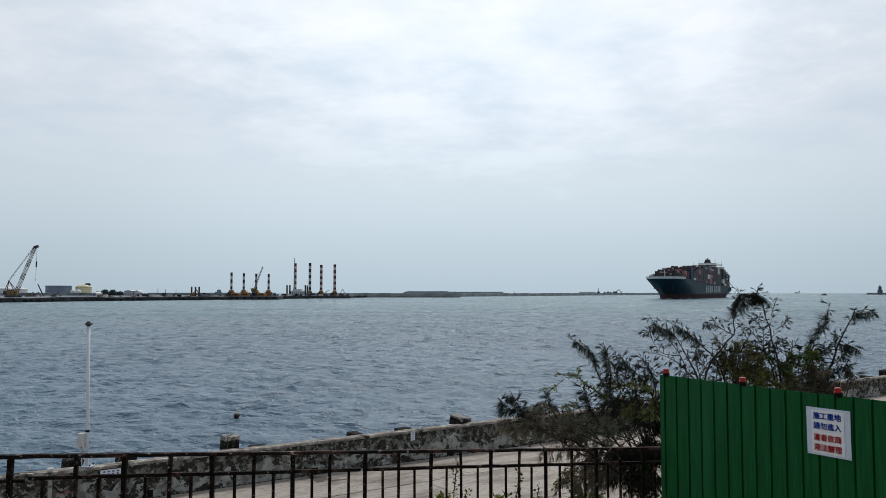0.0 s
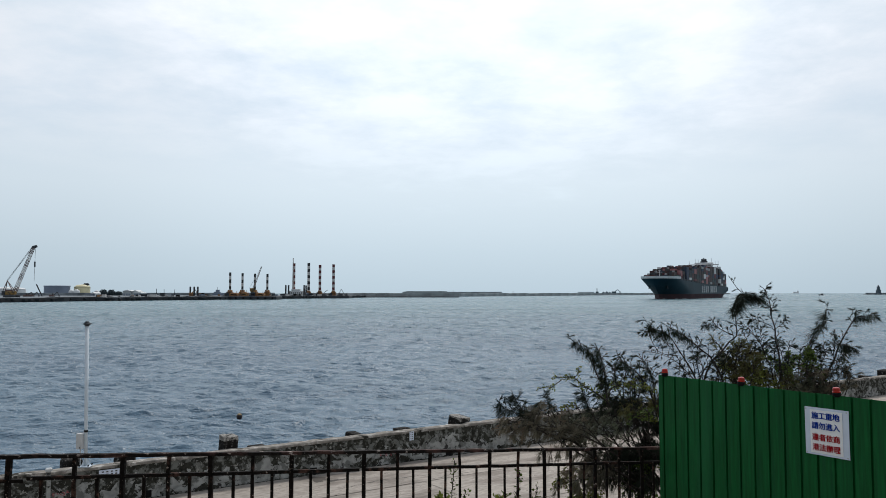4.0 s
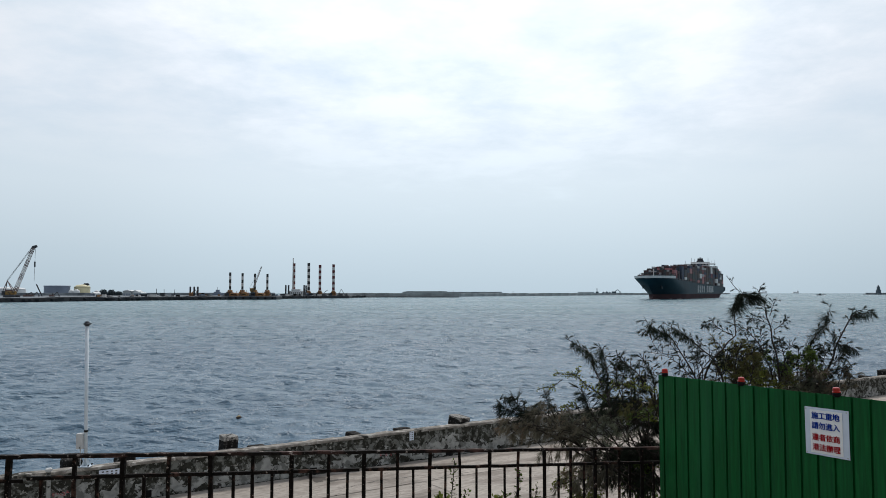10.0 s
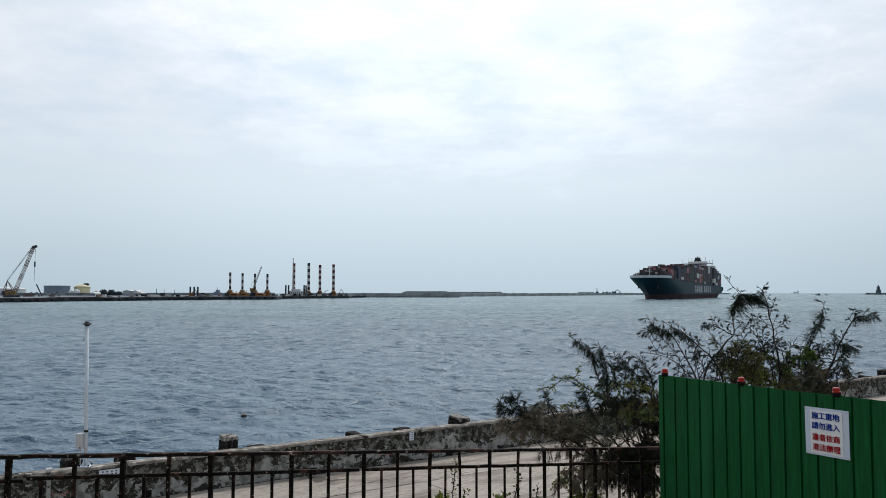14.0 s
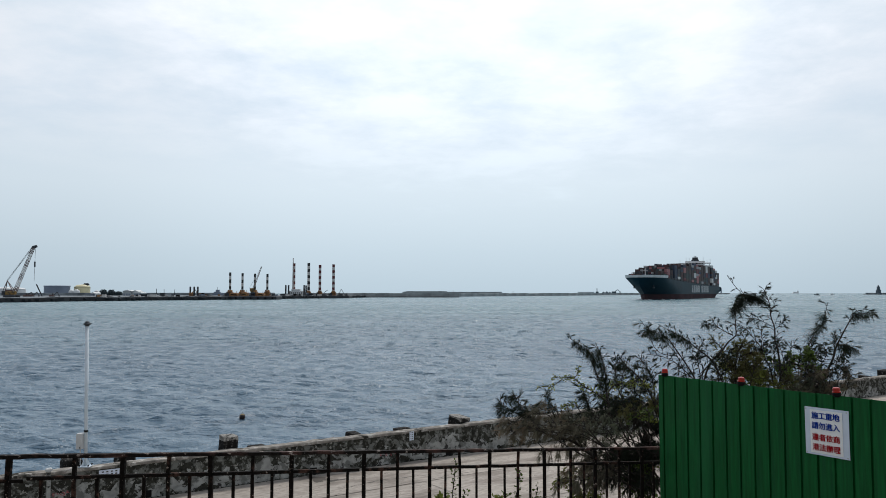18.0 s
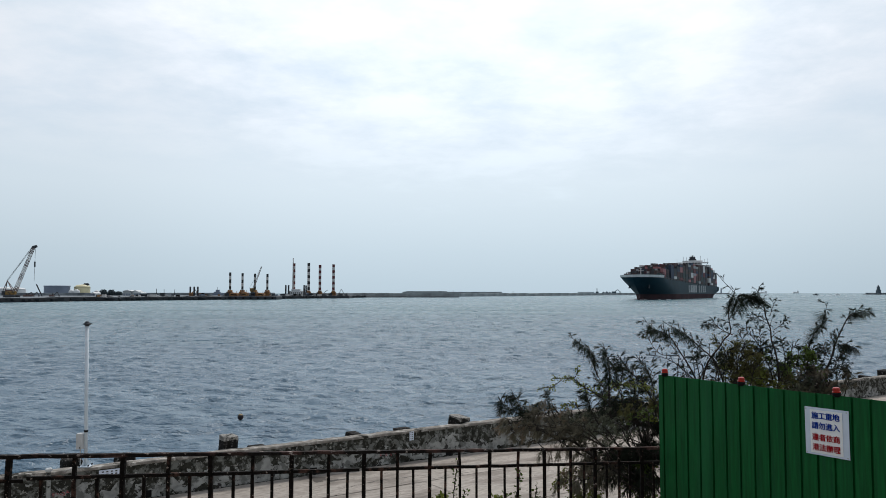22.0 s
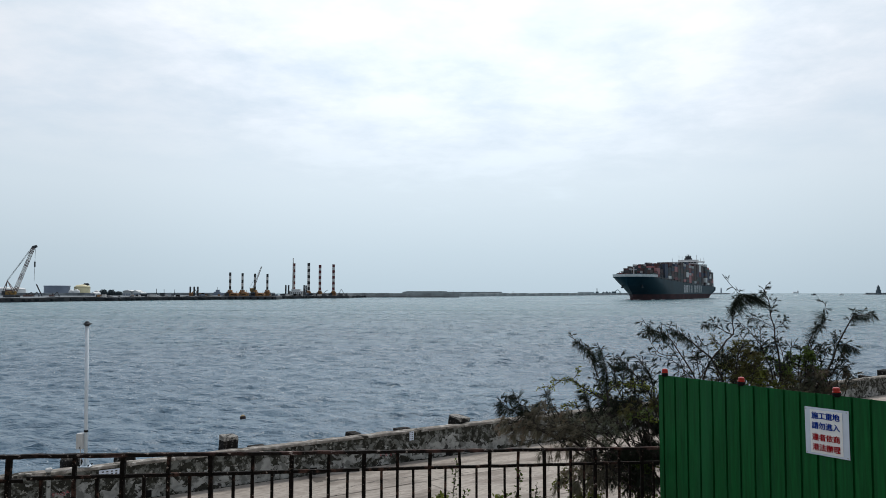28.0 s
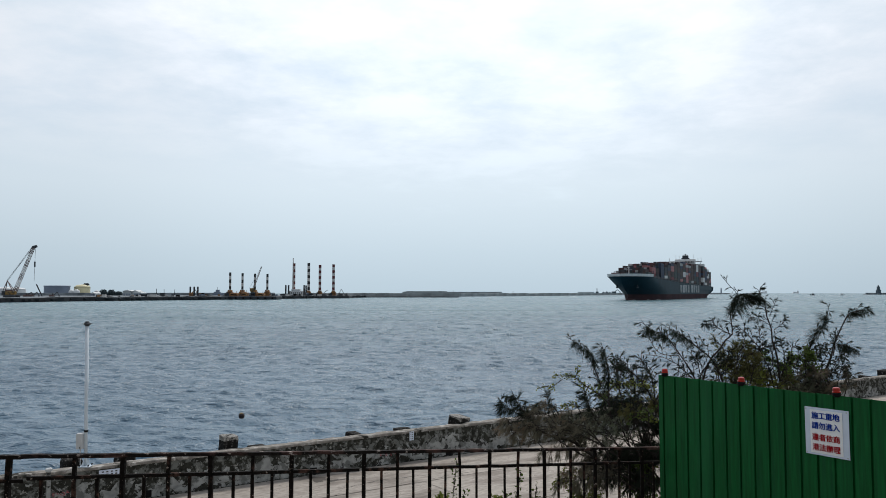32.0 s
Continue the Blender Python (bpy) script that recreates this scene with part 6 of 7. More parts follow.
# ---- small boats under way ----
def make_boat(name, label, dark, D):
    b = thing(name, label, "boat", group="small boats under way")
    k = M["steel_dark"] if dark else M["tank_white"]
    part("hull", Shape().add([(-4.5, -1.5, -0.3), (3.0, -1.3, -0.3), (5.4, 0, 0.0), (3.0, 1.3, -0.3), (-4.5, 1.5, -0.3),
                              (-4.8, -1.8, 1.5), (3.4, -1.7, 1.9), (7.0, 0, 2.6), (3.4, 1.7, 1.9), (-4.8, 1.8, 1.5)],
                             [(4, 3, 2, 1, 0), (5, 6, 7, 8, 9), (0, 1, 6, 5), (1, 2, 7, 6), (2, 3, 8, 7), (3, 4, 9, 8), (4, 0, 5, 9)]), k, b)
    part("cabin", Shape().box((-2.5, -1.2, 1.5), (1.6, 1.2, 4.0), chamfer=0.3), k, b)
    wake = Shape()
    rng = random.Random(5 if dark else 6)
    for k in range(5 if dark else 14):
        x = -5.5 - k * 1.7
        h = (1.0 if dark else 1.5) * (1 - k / 16) * rng.uniform(0.6, 1.1)
        y = rng.uniform(-1.0, 1.0)
        wake.lathe([(1.5, -0.3), (1.2, h * 0.5), (0.5, h * 0.9), (0.1, h)], 8, (x, y, 0))
    part("wake", wake, M["foam"], b, "white churned wake")
    return b


dark_boat = make_boat("motor_boat", "small dark motor boat crossing the harbour entrance", True, 1960)
white_boat = make_boat("motor_boat", "small white motor boat trailing foam", False, 2000)


# ---- shrubs on the bank ----
plant_rng = random.Random(77)
SWAY = []


def blade(sh, a, d, w, bend, rng):
    """One thin drooping needle: two narrow faces."""
    side = d.cross(Vector((rng.uniform(-1, 1), rng.uniform(-1, 1), rng.uniform(-1, 1))))
    if side.length < 1e-6:
        return
    side = side.normalized() * w / 2
    m = a + d * 0.55 + Vector((0, 0, -bend * 0.3))
    e = a + d + Vector((0, 0, -bend))
    n = len(sh.v)
    sh.v += [tuple(a - side), tuple(a + side), tuple(m + side * 0.9), tuple(m - side * 0.9), tuple(e)]
    sh.f += [(n, n + 1, n + 2, n + 3), (n + 3, n + 2, n + 4)]


def tuft(sh, p, d, rng, size, count, droop, spread=0.34):
    """A teardrop brush of needles at a twig's end: they leave one point, run the twig's way and hang with their weight."""
    d = d.normalized()
    for _ in range(count):
        v = d + Vector((rng.gauss(0, 1), rng.gauss(0, 1), rng.gauss(0, 1))) * spread
        v = v.normalized() * size * rng.uniform(0.55, 1.1)
        blade(sh, p + d * rng.uniform(-0.15, 0.25) * size, v, rng.uniform(0.0019, 0.0038), droop * size * rng.uniform(0.15, 0.6), rng)


def leaf(sh, p, d, size, rng):
    """A small folded oval leaf."""
    d = d.normalized()
    s = d.cross(Vector((rng.uniform(-1, 1), rng.uniform(-1, 1), rng.uniform(0.2, 1)))).normalized() * size * 0.32
    up = s.cross(d).normalized() * size * 0.10
    a, e = p, p + d * size
    m1, m2 = p + d * size * 0.35, p + d * size * 0.72
    n = len(sh.v)
    sh.v += [tuple(q) for q in (a, m1 + s + up, m2 + s * 0.8 + up, e, m2 - s * 0.8 + up, m1 - s + up, m1, m2)]
    sh.f += [(n, n + 6, n + 1), (n + 6, n + 7, n + 2, n + 1), (n + 7, n + 3, n + 2), (n, n + 5, n + 6), (n + 5, n + 4, n + 7, n + 6), (n + 4, n + 3, n + 7)]


def limb(shrub, y, pts, r0=0.012, twigs=26, size=0.085, count=16, droop=0.5, reach=0.22, start=0.25, mode="needle", sway=1.0, wander=0.08, side=0.0, brush="needle"):
    """A tapering limb through points (x, z) at depth y with side twigs; its foliage rides on it. side: lean of the brush to one side."""
    rng = plant_rng
    base = Vector((pts[0][0], y, pts[0][1]))
    path3 = [Vector((x, y + (wander * rng.uniform(-1, 1) if i else 0), z)) - base for i, (x, z) in enumerate(pts)]
    path = smooth_path(path3, 20)
    wood = Shape()
    n = len(path)
    wood.tube(path, [max(0.003, r0 * (1 - 0.8 * i / (n - 1))) for i in range(n)], 6)
    fol = Shape()
    hang = Vector((0.12, 0, -0.35 * droop))
    if mode == "needle":
        twigs = max(5, int(twigs * 0.72))
    for k in range(twigs):
        f = start + (1 - start) * (k + rng.random()) / twigs
        i = min(n - 2, int(f * (n - 1)))
        p = path[i].lerp(path[i + 1], f * (n - 1) - i)
        d = (path[i + 1] - path[i]).normalized()
        flip = 1 if k % 2 else -1
        across = Vector((-d.z, 0, d.x)) * flip
        spread = across * rng.uniform(0.4, 1.1) + Vector((side, rng.uniform(-0.9, 0.9), 0.15))
        v = (d * rng.uniform(0.5, 1.1) + spread * 0.75).normalized()
        length = reach * rng.uniform(0.35, 1.05) * (1.15 - 0.6 * f)
        if mode == "needle":
            # a fine arching twig, with side shoots that each carry a brush
            q1 = p + v * length * 0.5 + Vector((0, 0, 0.012))
            q2 = p + v * length + hang * length * 0.5
            wood.tube([p, q1, q2], [0.0042, 0.0032, 0.002], 4, caps=False)
            tuft(fol, q2, v * 0.6 + d * 0.3 + hang * 1.5, rng, size, int(count * 1.8), droop, 0.28)
            shoots = 1 + int(length / 0.07)
            for j in range(min(4, shoots)):
                g = rng.uniform(0.25, 0.9)
                a = p.lerp(q1, g * 2) if g < 0.5 else q1.lerp(q2, g * 2 - 1)
                w = (v * 0.7 + d * 0.3 + Vector((rng.uniform(-1, 1), rng.uniform(-1, 1), rng.uniform(-0.8, 0.9))) * 0.8).normalized()
                e = a + w * rng.uniform(0.015, 0.05)
                wood.tube([a, e], [0.0024, 0.0016], 3, caps=False)
                tuft(fol, e, w * 0.6 + hang * 1.6, rng, size * rng.uniform(0.6, 0.95), int(count * 1.3), droop)
        else:
            q1 = p + v * length * 0.5 + Vector((0, 0, 0.01))
            q2 = p + v * length + Vector((0, 0, -length * 0.25 * droop))
            wood.tube([p, q1, q2], [0.0035, 0.0026, 0.0014], 4, caps=False)
            for _ in range(count):
                q = p.lerp(q2, rng.random()) + Vector((rng.uniform(-1, 1), rng.uniform(-1, 1), rng.uniform(-1, 1))) * 0.02
                leaf(fol, q, v + Vector((rng.uniform(-1, 1), rng.uniform(-1, 1), rng.uniform(-1, 0.5))), size * rng.uniform(0.6, 1.2), rng)
    if mode == "needle":
        tuft(fol, path[-1], path[-1] - path[-3], rng, size * 1.1, count, droop * 0.5)
    br = part("branch", wood, M["bark"], shrub, m=pose(*base))
    key = {"needle": brush, "leaf": "leaf", "dark": "leaf_dark"}[mode]
    ob = part("foliage", fol, M[key], br)
    tagged(ob, kind="stuff")
    if sway:
        SWAY.append((br, base, sway, rng.uniform(0, 6.28), rng.uniform(0, 6.28)))
    return br


def wand(shrub, y, pts, r0, knobs=14, knob=0.055, reach=0.10, plume=None, start=0.2, sway=0.8, wander=0.05, brush="needle"):
    """A bare limb with fine twigs that end in small narrow brushes. plume: (from, to, length, number, lean, fall), a curtain of
    long needles that hangs from that stretch of the limb."""
    rng = plant_rng
    base = Vector((pts[0][0], y, pts[0][1]))
    path = smooth_path([Vector((x, y + (wander * rng.uniform(-1, 1) if i else 0), z)) - base for i, (x, z) in enumerate(pts)], 28)
    n = len(path)
    wood, fol = Shape(), Shape()
    wood.tube(path, [max(0.0032, r0 * (1 - 0.8 * i / (n - 1))) for i in range(n)], 6)

    def along(f):
        i = min(n - 2, int(f * (n - 1)))
        return path[i].lerp(path[i + 1], f * (n - 1) - i), (path[i + 1] - path[i]).normalized()
    knobs = max(3, int(knobs * 0.72))
    for k in range(knobs):
        f = start + (1 - start) * (k + rng.random()) / knobs
        p, d = along(f)
        across = Vector((-d.z, 0, d.x)) * (1 if k % 2 else -1)
        v = (d * rng.uniform(0.4, 1.0) + across * rng.uniform(0.4, 1.0) + Vector((0, rng.uniform(-0.6, 0.6), 0.1))).normalized()
        far = reach * rng.uniform(0.4, 1.15) * (1.15 - 0.5 * f)
        q1, q2 = p + v * far * 0.55 + Vector((0, 0, 0.01)), p + v * far
        wood.tube([p, q1, q2], [0.0040, 0.0032, 0.0024], 4, caps=False)
        tuft(fol, q2, v * 0.8 + Vector((0.1, 0, -0.35)), rng, knob * rng.uniform(0.7, 1.6), rng.randrange(24, 44), 0.3, rng.uniform(0.12, 0.30))
        for j in range(rng.choice((0, 1, 1, 2))):
            a = p.lerp(q1, rng.uniform(0.5, 1.0))
            u = (v + Vector((rng.uniform(-1, 1), rng.uniform(-1, 1), rng.uniform(-1, 0.7)))).normalized()
            e = a + u * rng.uniform(0.012, 0.035)
            wood.tube([a, e], [0.0028, 0.002], 3, caps=False)
            tuft(fol, e, u * 0.8 + Vector((0.1, 0, -0.35)), rng, knob * rng.uniform(0.6, 1.3), rng.randrange(16, 30), 0.3, rng.uniform(0.12, 0.30))
    tuft(fol, path[-1], path[-1] - path[-3], rng, knob, 14, 0.2, 0.12)
    if plume:
        f0, f1, long, number, lean, fall = plume
        for _ in range(number):
            # the curtain hangs in clumps
            p, d = along(min(0.999, max(0.0, f0 + (f1 - f0) * (rng.randrange(8) + 0.5 + rng.gauss(0, 0.28)) / 8)))
            v = (Vector((lean, rng.gauss(0, 0.25), fall)) + d * rng.uniform(0.1, 0.7) + Vector((rng.gauss(0, 1), 0, rng.gauss(0, 1))) * 0.30).normalized()
            q = p + Vector((rng.gauss(0, 1), rng.gauss(0, 1), rng.gauss(0, 1))) * 0.014
            blade(fol, q, v * long * rng.uniform(0.35, 1.1), rng.uniform(0.0020, 0.0038), long * rng.uniform(0.0, 0.25), rng)
    br = part("branch", wood, M["bark"], shrub, m=pose(*base))
    tagged(part("foliage", fol, M[brush], br), kind="stuff")
    if sway:
        SWAY.append((br, base, sway, rng.uniform(0, 6.28), rng.uniform(0, 6.28)))
    return br


def twiggy(shrub, y, number, fx0, fx1, fz0, fz1, tx0, tx1, tz0, tz1, sway=0.7, brush="needle"):
    """Thin arching wands from a strip of ground or stem to places spread over a stretch of the crown."""
    rng = plant_rng
    for k in range(number):
        x0, z0 = fx0 + (fx1 - fx0) * (k + rng.random()) / number, rng.uniform(fz0, fz1)
        x1, z1 = tx0 + (tx1 - tx0) * (k + rng.random()) / number, rng.uniform(tz0, tz1)
        mid = (x0 + (x1 - x0) * 0.35 + rng.uniform(-0.05, 0.05), z0 + (z1 - z0) * 0.6 + rng.uniform(-0.04, 0.06))
        wand(shrub, y + rng.uniform(-0.3, 0.3), [(x0, z0), mid, (x1, z1)], 0.006, 13, 0.048, 0.09, (0.6, 1.0, 0.08, 50, rng.uniform(-0.3, 0.4), -0.8), sway=sway, wander=0.15, brush=brush)


def spray(shrub, root, y, x0, x1, z0, z1, limbs, mode="needle", sway=0.5, **more):
    """Many limbs from one root region to places spread over a stretch of the crown."""
    rng = plant_rng
    for k in range(limbs):
        tx, tz = rng.uniform(x0, x1), rng.uniform(z0, z1)
        rx = root[0] + rng.uniform(-0.25, 0.25)
        yy = y + rng.uniform(-0.5, 0.6)
        mx, mz = rx + (tx - rx) * 0.45 + rng.uniform(-0.1, 0.1), root[1] + (tz - root[1]) * 0.7 + rng.uniform(0, 0.12)
        limb(shrub, yy, [(rx, root[1]), (mx, mz), (tx, tz)], mode=mode, sway=sway, wander=0.2, **more)


def make_shrubs():
    a = thing("casuarina_shrub", "wind-bent casuarina shrub with drooping dark needles behind the hoarding", "shrub", group="shrubs on the bank")
    # tall stem, its crown blown over to one side
    wand(a, 9.0, [(2.990, 5.699), (3.069, 5.974), (3.137, 6.134), (3.232, 6.238), (3.326, 6.337), (3.381, 6.410), (3.388, 6.526), (3.386, 6.641), (3.416, 6.757), (3.460, 6.868), (3.386, 6.977), (3.309, 7.072)], 0.0125, 16, 0.05, 0.07, (0.66, 0.84, 0.13, 260, -0.45, -1.0), start=0.3)
    wand(a, 9.05, [(3.428, 6.733), (3.484, 6.861), (3.566, 6.868), (3.659, 6.849), (3.740, 6.807)], 0.008, 5, 0.05, 0.05, (0.15, 1.0, 0.17, 420, 0.75, -0.62))
    wand(a, 9.1, [(3.967, 5.686), (3.951, 5.987), (3.926, 6.195), (3.906, 6.335), (3.893, 6.475), (3.861, 6.615), (3.822, 6.732), (3.784, 6.825), (3.769, 6.884), (3.759, 6.947)], 0.013, 22, 0.05, 0.13, (0.80, 0.95, 0.10, 90, -0.5, -0.6), start=0.35)
    wand(a, 9.1, [(3.861, 6.615), (3.887, 6.708), (3.924, 6.806)], 0.005, 7, 0.045, 0.07)
    wand(a, 9.12, [(3.917, 6.455), (3.989, 6.516), (4.071, 6.581)], 0.005, 9, 0.045, 0.06)
    wand(a, 9.12, [(3.902, 6.492), (3.798, 6.553), (3.705, 6.586), (3.625, 6.591)], 0.005, 11, 0.045, 0.06, (0.3, 1.0, 0.07, 60, 0.2, -0.8))
    wand(a, 8.95, [(3.362, 6.408), (3.287, 6.436), (3.196, 6.500), (3.119, 6.587)], 0.007, 12, 0.05, 0.07)
    wand(a, 8.95, [(3.218, 6.477), (3.139, 6.518), (3.063, 6.521), (2.998, 6.514)], 0.005, 7, 0.05, 0.05, (0.3, 1.0, 0.08, 90, 0.3, -0.8))
    wand(a, 9.0, [(3.290, 5.699), (3.226, 5.951), (3.126, 6.134), (3.023, 6.226), (2.909, 6.318), (2.795, 6.406), (2.704, 6.466), (2.589, 6.537)], 0.012, 20, 0.05, 0.10, (0.58, 0.90, 0.13, 420, 0.35, -0.8), start=0.2)
    wand(a, 8.9, [(2.980, 5.713), (2.893, 5.939), (2.826, 6.052), (2.715, 6.234), (2.626, 6.370), (2.536, 6.438), (2.399, 6.489), (2.320, 6.589)], 0.011, 18, 0.05, 0.10, (0.62, 0.92, 0.13, 420, 0.30, -0.8), start=0.15)
    wand(a, 8.9, [(2.536, 6.434), (2.399, 6.450), (2.334, 6.434), (2.292, 6.402)], 0.004, 8, 0.05, 0.05)
    wand(a, 8.92, [(2.720, 6.164), (2.537, 6.187), (2.447, 6.273), (2.394, 6.392), (2.376, 6.449)], 0.005, 14, 0.05, 0.06)
    wand(a, 8.95, [(2.908, 5.888), (2.796, 6.002), (2.682, 6.093), (2.546, 6.161), (2.385, 6.193)], 0.007, 16, 0.05, 0.09)
    wand(a, 9.1, [(3.163, 5.686), (3.227, 5.963), (3.238, 6.149)], 0.008, 16, 0.05, 0.09)
    wand(a, 9.1, [(2.907, 5.686), (3.028, 5.917), (3.136, 6.056), (3.219, 6.149), (3.337, 6.219)], 0.008, 16, 0.05, 0.10)
    wand(a, 9.15, [(3.087, 5.679), (3.023, 6.005), (3.002, 6.168), (3.052, 6.308)], 0.007, 14, 0.05, 0.09, (0.5, 1.0, 0.10, 110, 0.2, -0.8))
    wand(a, 9.2, [(3.952, 5.672), (3.888, 5.977), (3.833, 6.141), (3.777, 6.258), (3.685, 6.376), (3.616, 6.465), (3.545, 6.479)], 0.009, 24, 0.05, 0.10)
    wand(a, 9.25, [(3.784, 5.666), (3.805, 6.066), (3.834, 6.302), (3.802, 6.463)], 0.008, 24, 0.05, 0.10)
    wand(a, 9.3, [(3.757, 5.659), (3.741, 6.014), (3.698, 6.227), (3.630, 6.394)], 0.008, 22, 0.05, 0.10)
    wand(a, 9.3, [(4.021, 5.754), (4.088, 6.061), (4.070, 6.275), (4.064, 6.327)], 0.007, 18, 0.05, 0.08)
    wand(a, 9.3, [(4.092, 5.754), (4.172, 6.061), (4.200, 6.227), (4.237, 6.263)], 0.006, 14, 0.05, 0.07)
    twiggy(a, 9.05, 5, 2.797, 3.287, 5.647, 5.784, 2.386, 3.276, 5.992, 6.408)
    twiggy(a, 9.2, 3, 3.574, 4.048, 5.626, 5.766, 3.537, 4.114, 6.094, 6.494)
    wand(a, 9.02, [(3.404, 6.617), (3.481, 6.733), (3.576, 6.807), (3.681, 6.826)], 0.006, 6, 0.05, 0.05, (0.2, 1.0, 0.15, 330, 0.45, -0.75))
    wand(a, 8.98, [(3.382, 6.584), (3.373, 6.699), (3.433, 6.803), (3.515, 6.849)], 0.005, 5, 0.05, 0.05, (0.2, 1.0, 0.14, 260, -0.35, -0.85))
    # low brown tangle at the foot of the shrub
    spray(a, (3.545, 5.532), 8.9, 3.231, 3.921, 5.735, 5.984, 14, twigs=18, size=0.065, count=14, droop=0.6, start=0.2, reach=0.12, r0=0.005, sway=0.2, brush="needle_olive")
    spray(a, (4.137, 5.478), 9.1, 3.862, 4.474, 5.686, 5.917, 14, twigs=18, size=0.065, count=14, droop=0.6, start=0.2, reach=0.12, r0=0.005, sway=0.2, brush="needle_grey")
    # olive heart of fine needles and the green clumps beside it
    spray(a, (3.534, 5.594), 9.1, 3.354, 3.737, 5.871, 6.312, 16, twigs=22, size=0.062, count=15, droop=0.4, start=0.3, reach=0.13, r0=0.006, sway=0.4, brush="needle_olive")
    spray(a, (3.495, 5.608), 9.0, 3.258, 3.828, 5.825, 6.042, 10, "leaf", twigs=15, size=0.034, count=6, reach=0.10, r0=0.005, sway=0.3)
    spray(a, (4.066, 5.572), 9.25, 3.980, 4.177, 5.948, 6.207, 6, "dark", twigs=20, size=0.034, count=6, reach=0.10, r0=0.006, sway=0.4)
    spray(a, (3.802, 5.565), 9.3, 3.621, 4.012, 5.990, 6.370, 6, twigs=16, size=0.055, count=14, reach=0.13, r0=0.005, sway=0.5, brush="needle_blue")

    b = thing("casuarina_shrub", "thin leaning casuarina shrub with dark brushes at the wall's bend", "shrub", group="shrubs on the bank")
    wand(b, 9.0, [(4.233, 5.654), (4.365, 5.825), (4.486, 6.042), (4.547, 6.157), (4.608, 6.272), (4.683, 6.456), (4.745, 6.583), (4.804, 6.636), (4.909, 6.650), (5.039, 6.662)], 0.015, 22, 0.05, 0.10, (0.68, 1.0, 0.11, 330, 0.10, -1.0), start=0.25)
    wand(b, 9.0, [(4.757, 6.606), (4.789, 6.669), (4.801, 6.692)], 0.004, 4, 0.05, 0.03)
    wand(b, 9.0, [(4.811, 6.641), (4.840, 6.664), (4.854, 6.683)], 0.004, 4, 0.05, 0.03)
    wand(b, 9.0, [(4.608, 6.272), (4.690, 6.288), (4.759, 6.268), (4.808, 6.231)], 0.006, 8, 0.05, 0.06, (0.0, 1.0, 0.12, 330, -0.45, -0.9))
    wand(b, 9.1, [(4.193, 5.871), (4.272, 6.195), (4.370, 6.358), (4.455, 6.475), (4.504, 6.545), (4.530, 6.638), (4.558, 6.741)], 0.009, 12, 0.055, 0.07, (0.30, 0.86, 0.18, 420, -0.60, -0.60), start=0.3)
    wand(b, 9.0, [(4.520, 5.997), (4.636, 6.020), (4.716, 6.008), (4.753, 5.935)], 0.005, 9, 0.05, 0.06, (0.5, 1.0, 0.09, 90, 0.1, -1.0))
    wand(b, 9.05, [(4.573, 6.153), (4.572, 6.303), (4.626, 6.412)], 0.006, 12, 0.05, 0.07, (0.3, 1.0, 0.09, 100, -0.4, -0.8))
    wand(b, 9.05, [(4.377, 5.784), (4.450, 5.922), (4.590, 5.969), (4.709, 6.061)], 0.006, 14, 0.05, 0.08)
    wand(b, 9.1, [(4.332, 5.824), (4.431, 6.033), (4.493, 6.172), (4.484, 6.265)], 0.007, 18, 0.05, 0.10)
    wand(b, 9.1, [(4.285, 5.824), (4.362, 6.079), (4.342, 6.195), (4.298, 6.288)], 0.007, 16, 0.05, 0.10)
    wand(b, 9.05, [(4.511, 6.038), (4.618, 6.107), (4.712, 6.153), (4.736, 6.188)], 0.006, 14, 0.05, 0.08)
    spray(b, (4.279, 5.594), 9.1, 4.151, 4.355, 6.033, 6.230, 6, "dark", twigs=20, size=0.034, count=7, reach=0.10, r0=0.006, sway=0.4)
    spray(b, (4.277, 5.562), 9.0, 4.120, 4.486, 5.733, 6.042, 13, twigs=18, size=0.07, count=14, droop=0.6, start=0.25, reach=0.13, r0=0.006, sway=0.35, brush="needle_brown")
    spray(b, (4.443, 5.533), 9.2, 4.334, 4.650, 5.859, 6.188, 4, twigs=16, size=0.05, count=9, reach=0.13, r0=0.005, sway=0.5)
    twiggy(b, 9.1, 6, 4.211, 4.471, 5.640, 5.778, 4.241, 4.793, 5.917, 6.428)

    c = thing("casuarina_shrub", "dense brownish casuarina bush hanging over the railing's far side", "shrub", group="shrubs on the bank")
    wand(c, 8.2, [(1.771, 5.508), (1.753, 5.729), (1.748, 5.888), (1.735, 6.036), (1.716, 6.205), (1.658, 6.341)], 0.013, 18, 0.055, 0.09, (0.45, 0.97, 0.14, 460, -0.25, -0.9), start=0.3)
    wand(c, 8.15, [(1.639, 5.999), (1.598, 6.104), (1.557, 6.252), (1.473, 6.325), (1.351, 6.408)], 0.008, 10, 0.05, 0.06, (0.30, 0.95, 0.13, 430, 0.30, -0.9), start=0.3)
    wand(c, 8.2, [(2.262, 5.635), (2.222, 5.761), (2.160, 5.888), (2.034, 6.036), (1.928, 6.120), (1.822, 6.173)], 0.011, 24, 0.055, 0.12, (0.35, 0.95, 0.10, 240, 0.2, -0.9), start=0.25)
    wand(c, 8.2, [(2.242, 5.719), (2.234, 5.909), (2.183, 6.057), (2.100, 6.205)], 0.009, 22, 0.055, 0.12, (0.4, 0.97, 0.10, 240, 0.2, -0.8), start=0.2)
